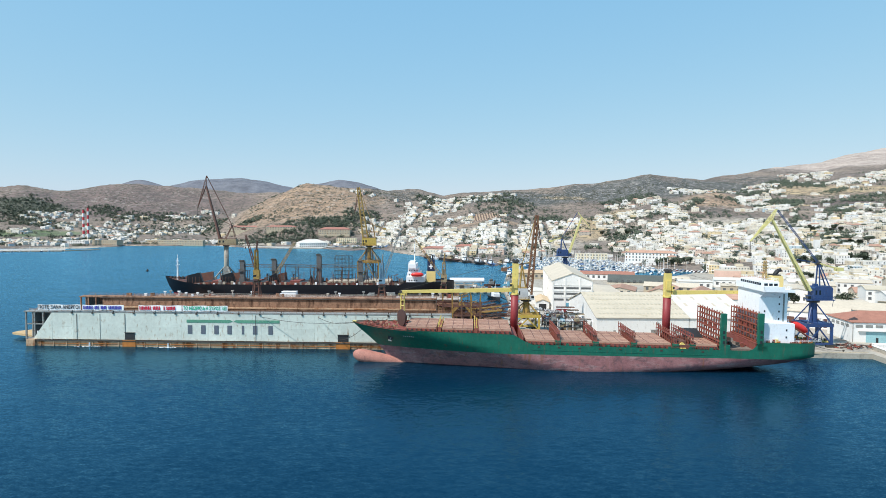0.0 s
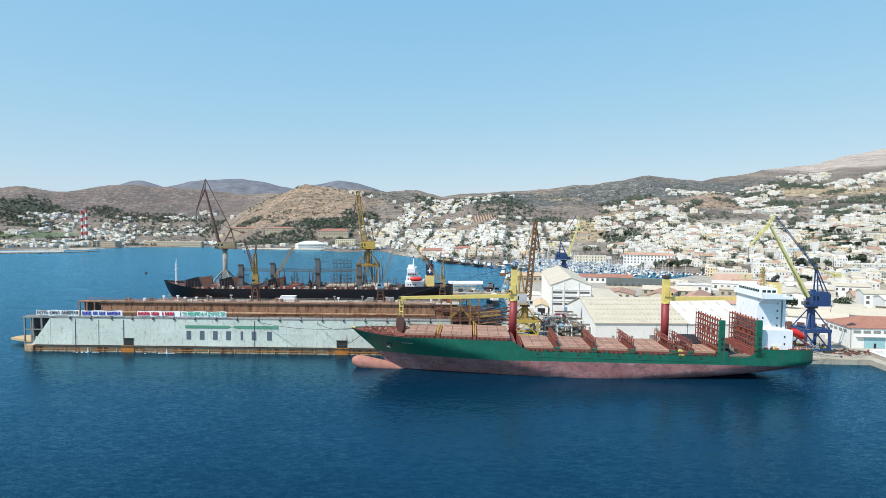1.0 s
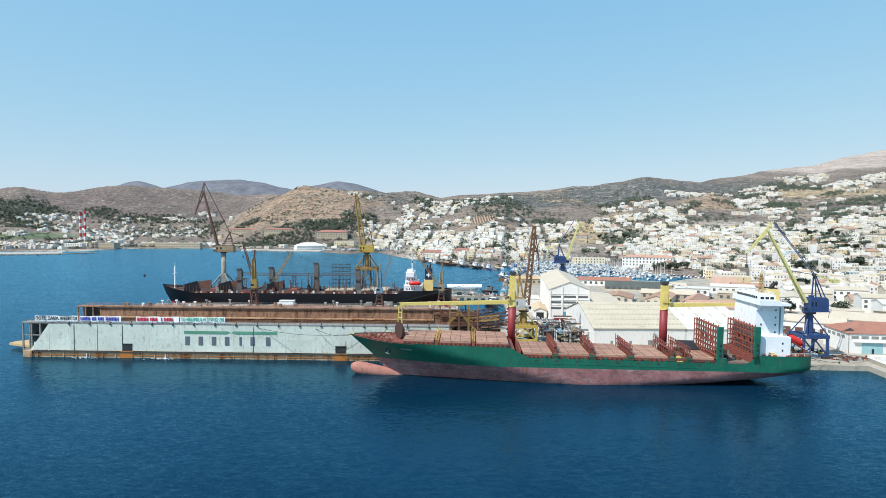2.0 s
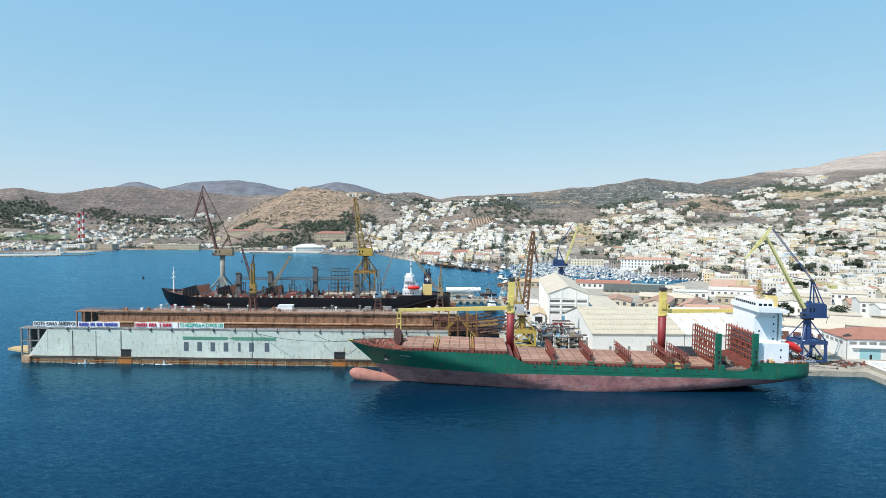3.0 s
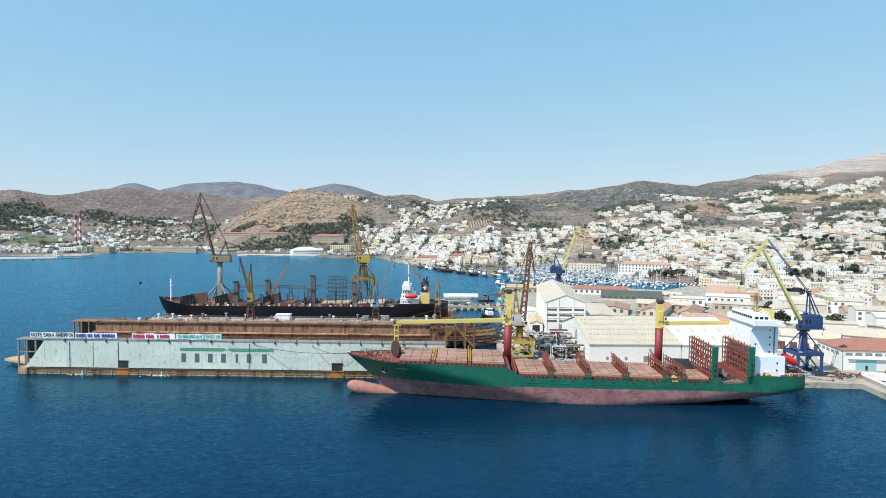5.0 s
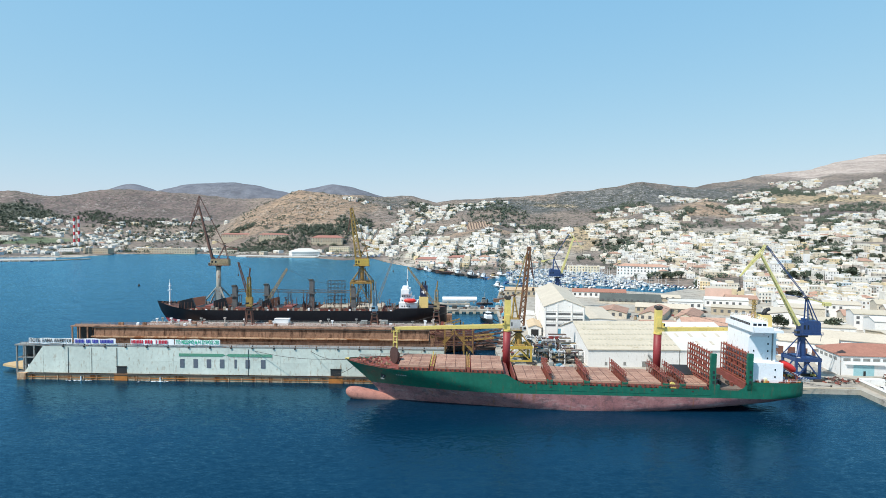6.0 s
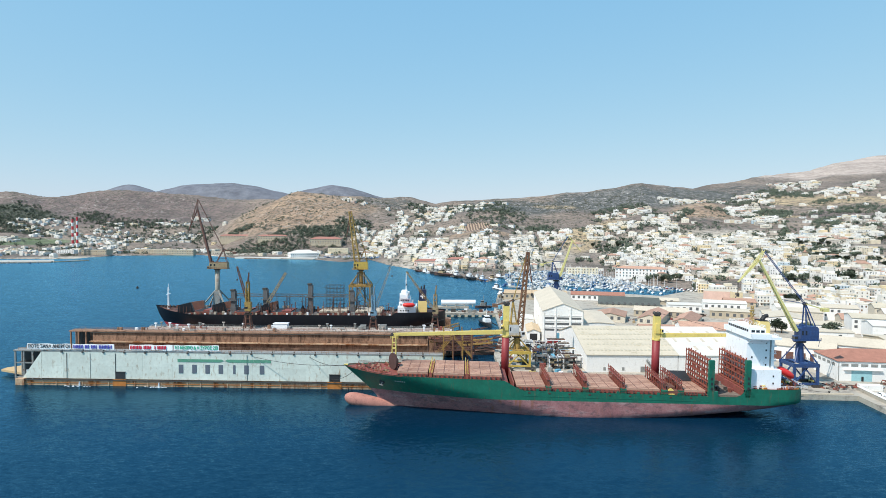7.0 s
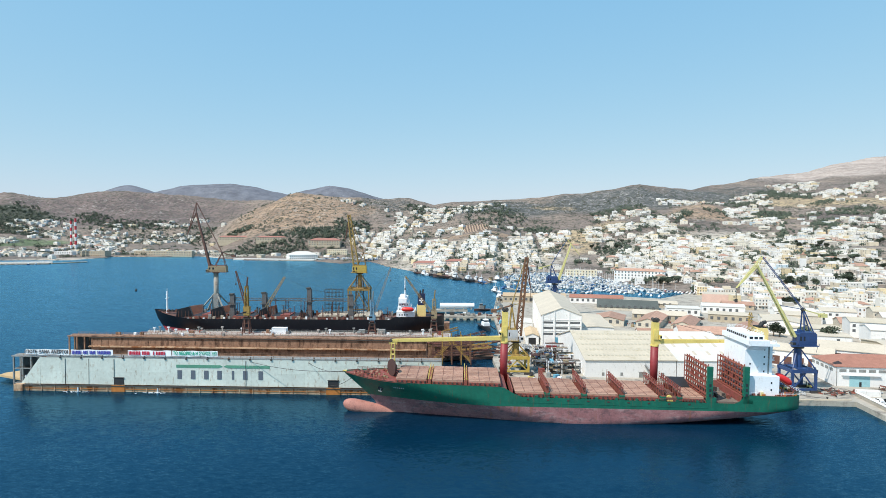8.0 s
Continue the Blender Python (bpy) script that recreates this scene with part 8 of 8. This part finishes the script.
for k in range(130):
    x, y = rng.uniform(36, 72), rng.uniform(262, 352)
    if k > 100:
        x, y = rng.uniform(140, 215), rng.uniform(440, 500)
    if 34 < x < 50 and 294 < y < 311:
        continue
    t = thing("yard_crate", "weathered crate or bin standing in the shipyard", "crate", pose(x, y, 2.2, 0, 0, rng.uniform(0, 90)), "crates in the yard")
    s = rng.uniform(0.5, 1.5)
    part("body", Solid().box(-s, s, -s * 0.7, s * 0.7, 0.12, s * rng.uniform(0.9, 1.6)), rng.choice(YARDCOL), t)
    part("skid", Solid().box(-s, s, -s * 0.6, -s * 0.3, 0, 0.12).box(-s, s, s * 0.3, s * 0.6, 0, 0.12), BARK, t)
for k in range(60):
    x, y = 34 + 0.17 * (k * 5.2) * 0.5 + rng.uniform(0, 5), 335 + k * 5.2
    x = float(np.interp(y, [262, 333, 405, 508, 655], [33, 33, 45, 50, 69])) + rng.uniform(0.8, 7)
    t = thing("quay_gear", "rusty mooring and repair gear along the quay edge", "gear", pose(x, y, 2.2, 0, 0, rng.uniform(0, 90)), "gear along the quay")
    s = rng.uniform(0.5, 1.8)
    part("body", Solid().box(-s, s, -s * 0.6, s * 0.6, 0, s * rng.uniform(0.6, 2.0)).beam((0, 0, 0), (s * 0.3, 0, s * 3), 0.25), rng.choice(YARDCOL), t)


def car(x, y, rz, mat, z=2.2):
    t = thing("car", "parked car on the quay", "car", pose(x, y, z, 0, 0, rz), "parked cars")
    part("body", Solid().side_prism([(-2.1, 0.3), (2.1, 0.3), (2.15, 0.8), (1.2, 0.95), (0.6, 1.45), (-1.2, 1.45), (-1.9, 0.95), (-2.15, 0.85)], -0.85, 0.85), mat, t)
    part("window", Solid().side_prism([(1.05, 0.98), (0.55, 1.38), (-1.1, 1.38), (-1.7, 0.98)], -0.87, 0.87), GLASS, t)
    for a in (-1.3, 1.3):
        for s in (-0.85, 0.85):
            part("wheel", Solid().tube((a, s - 0.05, 0.33), (a, s + 0.05, 0.33), 0.33, 10), BLACK, t)


CARS = (WHITE, WHITE, GREYSTEEL, BLUEPAINT, BLACK, CRANERED, BOATWHITE)
for k in range(60):
    row, i = divmod(k, 15)
    x, y = 262 + i * 3.1 + row * 4, 700 - row * 9 - i * 2.6
    car(x, y, 50 + rng.uniform(-4, 4), rng.choice(CARS), 2.2 if in_yard(x, y) else max(2.2, land_z(x, y)))
for x, y, rz in ((196, 262, 20), (201, 258, 25), (206, 254, 30), (211, 262, 15), (199, 251, 40)):
    car(x, y, rz, rng.choice(CARS))
for k in range(9):
    t = thing("bollard", "dark iron mooring bollard on the quay edge", "bollard", pose(60 + k * 13.5, 253.6, 2.2), "bollards on the quay")
    part("post", Solid().tube((0, 0, 0), (0, 0, 0.7), 0.3, 8).tube((0, 0, 0.7), (0, 0, 0.95), 0.45, 8), DARKSTEEL, t)
kerb = thing("quay_edge", "weathered stone coping along the quay", "quay edge", None, "", "structure")
for k in range(32):
    part("coping_stone", Solid().box(56 + k * 3.8, 59.7 + k * 3.8, 251.9, 253.1, 1.7, 2.45), STONE, kerb)
wl = thing("low_wall", "pale concrete upstand at the boat ramp", "wall", pose(184.5, 258, 2.2, 0, 0, -8))
part("block", Solid().box(0, 9, 0, 3, 0, 2.4), WALLWHITE, wl)

# ---- mooring lines, breakwater, seabirds' buoy ----
for p, q in (((-35, 245.4, 15.7), (-60, 275, 15)), ((-34, 246, 15.7), (-92, 276.5, 15)), ((-30, 247, 15.5), (-49, 273, 3)), ((136, 243, 14.5), (168, 254, 2.6))):
    t = thing("mooring_line", "dark sagging mooring rope", "rope", None, "mooring lines")
    b, a, c = Solid(), Vector(p), Vector(q)
    pts = [a.lerp(c, k / 10) - Vector((0, 0, 2.4 * math.sin(math.pi * k / 10))) for k in range(11)]
    for u, v in zip(pts, pts[1:]):
        b.beam(u, v, 0.14)
    part("rope", b, DARKSTEEL, t)
brk = thing("breakwater", "low stone breakwater with white walls", "breakwater")
part("mole", Solid().beam((-1000, 1085, 0.6), (-735, 1180, 0.6), 26, 3), CONCRETE, brk)
part("mole", Solid().beam((-735, 1182, 0.5), (-700, 1240, 0.5), 6, 2), STONE, brk)
part("parapet", Solid().beam((-1000, 1096, 3.2), (-735, 1186, 3.2), 2.5, 3), WALLWHITE, brk)
buoy = thing("buoy", "small dark mooring buoy on the water", "buoy", pose(-340, 700, 0))
part("float", Solid().tube((0, 0, -0.5), (0, 0, 1.4), 1.3, 10).tube((0, 0, 1.4), (0, 0, 2.6), 0.5, 8), DARKSTEEL, buoy)


def machine(x, y, rz, mat, z=2.2):
    """A mobile yard machine: chassis, cab, mast and wheels."""
    t = thing("forklift", "small yard machine parked among crates", "vehicle", pose(x, y, z, 0, 0, rz), "yard machines")
    part("chassis", Solid().box(-1.4, 1.4, -0.7, 0.7, 0.45, 1.3), mat, t)
    part("cab", Solid().box(-0.5, 0.7, -0.6, 0.6, 1.3, 2.3), DARKSTEEL, t)
    part("mast", Solid().beam((1.5, -0.4, 0.2), (1.5, -0.4, 3.0), 0.14).beam((1.5, 0.4, 0.2), (1.5, 0.4, 3.0), 0.14), DARKSTEEL, t)
    for a in (-0.9, 0.9):
        for s in (-0.75, 0.75):
            part("wheel", Solid().tube((a, s - 0.1, 0.42), (a, s + 0.1, 0.42), 0.42, 10), BLACK, t)


for x, y, rz, mt in ((55, 332, 30, CRANEYEL), (58, 326, 120, ORANGE), (54, 345, 60, BLUEPAINT), (47, 288, 20, CRANEYEL), (172, 272, 160, CRANEYEL), (50, 360, 90, ORANGE)):
    machine(x, y, rz, mt)
def steel_frame(x, y, rz, n, rng):
    """A two-deck steel working platform crowded with gear."""
    t = thing("work_platform", "%s steel work platform crowded with gear" % ("white", "grey", "rusty")[n % 3], "platform", pose(x, y, 2.2, 0, 0, rz), "platforms in the yard")
    w, d, h, mt = rng.uniform(4, 7), rng.uniform(3, 4.5), rng.uniform(3, 5.5), (WHITE, GREYSTEEL, BROWNSTEEL)[n % 3]
    for a in (0, w):
        for c in (0, d):
            part("post", Solid().beam((a, c, 0), (a, c, h + 1.1), 0.3), mt, t)
    part("deck", Solid().box(-0.3, w + 0.3, -0.3, d + 0.3, h * 0.5, h * 0.5 + 0.2), DARKSTEEL, t)
    part("deck", Solid().box(-0.3, w + 0.3, -0.3, d + 0.3, h, h + 0.2), (POSTGREY, DARKRUST)[n % 2], t)
    part("guard_rail", Solid().rail([(0, 0, h + 0.2), (w, 0, h + 0.2), (w, d, h + 0.2)], 1.0, 1.5, 0.12), mt, t)
    for z in (0, h * 0.5 + 0.2, h + 0.2):
        a, q = rng.uniform(0.3, w - 2.2), rng.uniform(0.6, 1.4)
        part("gear", Solid().box(a, a + q * 1.4, 0.4, d - 0.5, z, z + q), rng.choice((DARKRUST, TAN, GREYSTEEL, BLUEDOOR, DARKSTEEL)), t)


for n, (x, y) in enumerate(((57, 297), (64, 296), (58, 306), (65, 308), (57, 316), (66, 324), (58, 327), (61, 338), (66, 338), (59, 349), (52, 304), (53, 322), (51, 337))):
    steel_frame(x, y, rng.uniform(-8, 8), n, rng)
# parapet of the boat ramp and cars behind it
ramp_wall = thing("ramp_wall", "sloping pale concrete parapet beside the boat ramp", "wall", None)
part("parapet", Solid().beam((184.2, 258.5, 3.0), (180.6, 233, 3.0), 1.2, 1.8), CONCRETE, ramp_wall)
part("coping", Solid().beam((184.2, 258.5, 3.95), (180.6, 233, 3.95), 1.5, 0.25), WALLWHITE, ramp_wall)
for x, y, rz in ((187.5, 250, 95), (190.5, 249, 95), (187.5, 244, 92), (190.5, 243, 98), (188, 238, 94)):
    car(x, y, rz, rng.choice(CARS))
# blue drums and tarpaulins by the shed
for k in range(16):
    x, y = 56 + rng.uniform(-3, 4), 338 + rng.uniform(-5, 6)
    t = thing("drum", "blue steel drum standing in the yard", "drum", pose(x, y, 2.2), "drums in the yard")
    part("shell", Solid().tube((0, 0, 0), (0, 0, 1.5), 0.55, 10), BLUEPAINT if k % 3 else WHITE, t)
    part("lid", Solid().tube((0, 0, 1.5), (0, 0, 1.56), 0.5, 10), GREYSTEEL, t)

# floating raft that the wrecked jibs lie on
raft = thing("work_raft", "rusty flat steel raft beside the dock", "raft", pose(6, 338, 0, 0, 0, 8))
part("float", Solid().box(0, 30, 0, 14, -0.6, 1.1), BROWNSTEEL, raft)
for k in range(6):
    part("deck_plank", Solid().box(0.6 + k * 4.9, 5.1 + k * 4.9, 0.5, 13.5, 1.1, 1.25), DOCKRUST, raft)
for k in range(7):
    a = rng.uniform(1, 28)
    part("stanchion", Solid().beam((a, rng.uniform(0.5, 13), 1.1), (a + rng.uniform(-1, 1), rng.uniform(0.5, 13), rng.uniform(2.5, 6)), 0.3), rng.choice((BROWNSTEEL, OCHRE, DARKSTEEL)), raft)
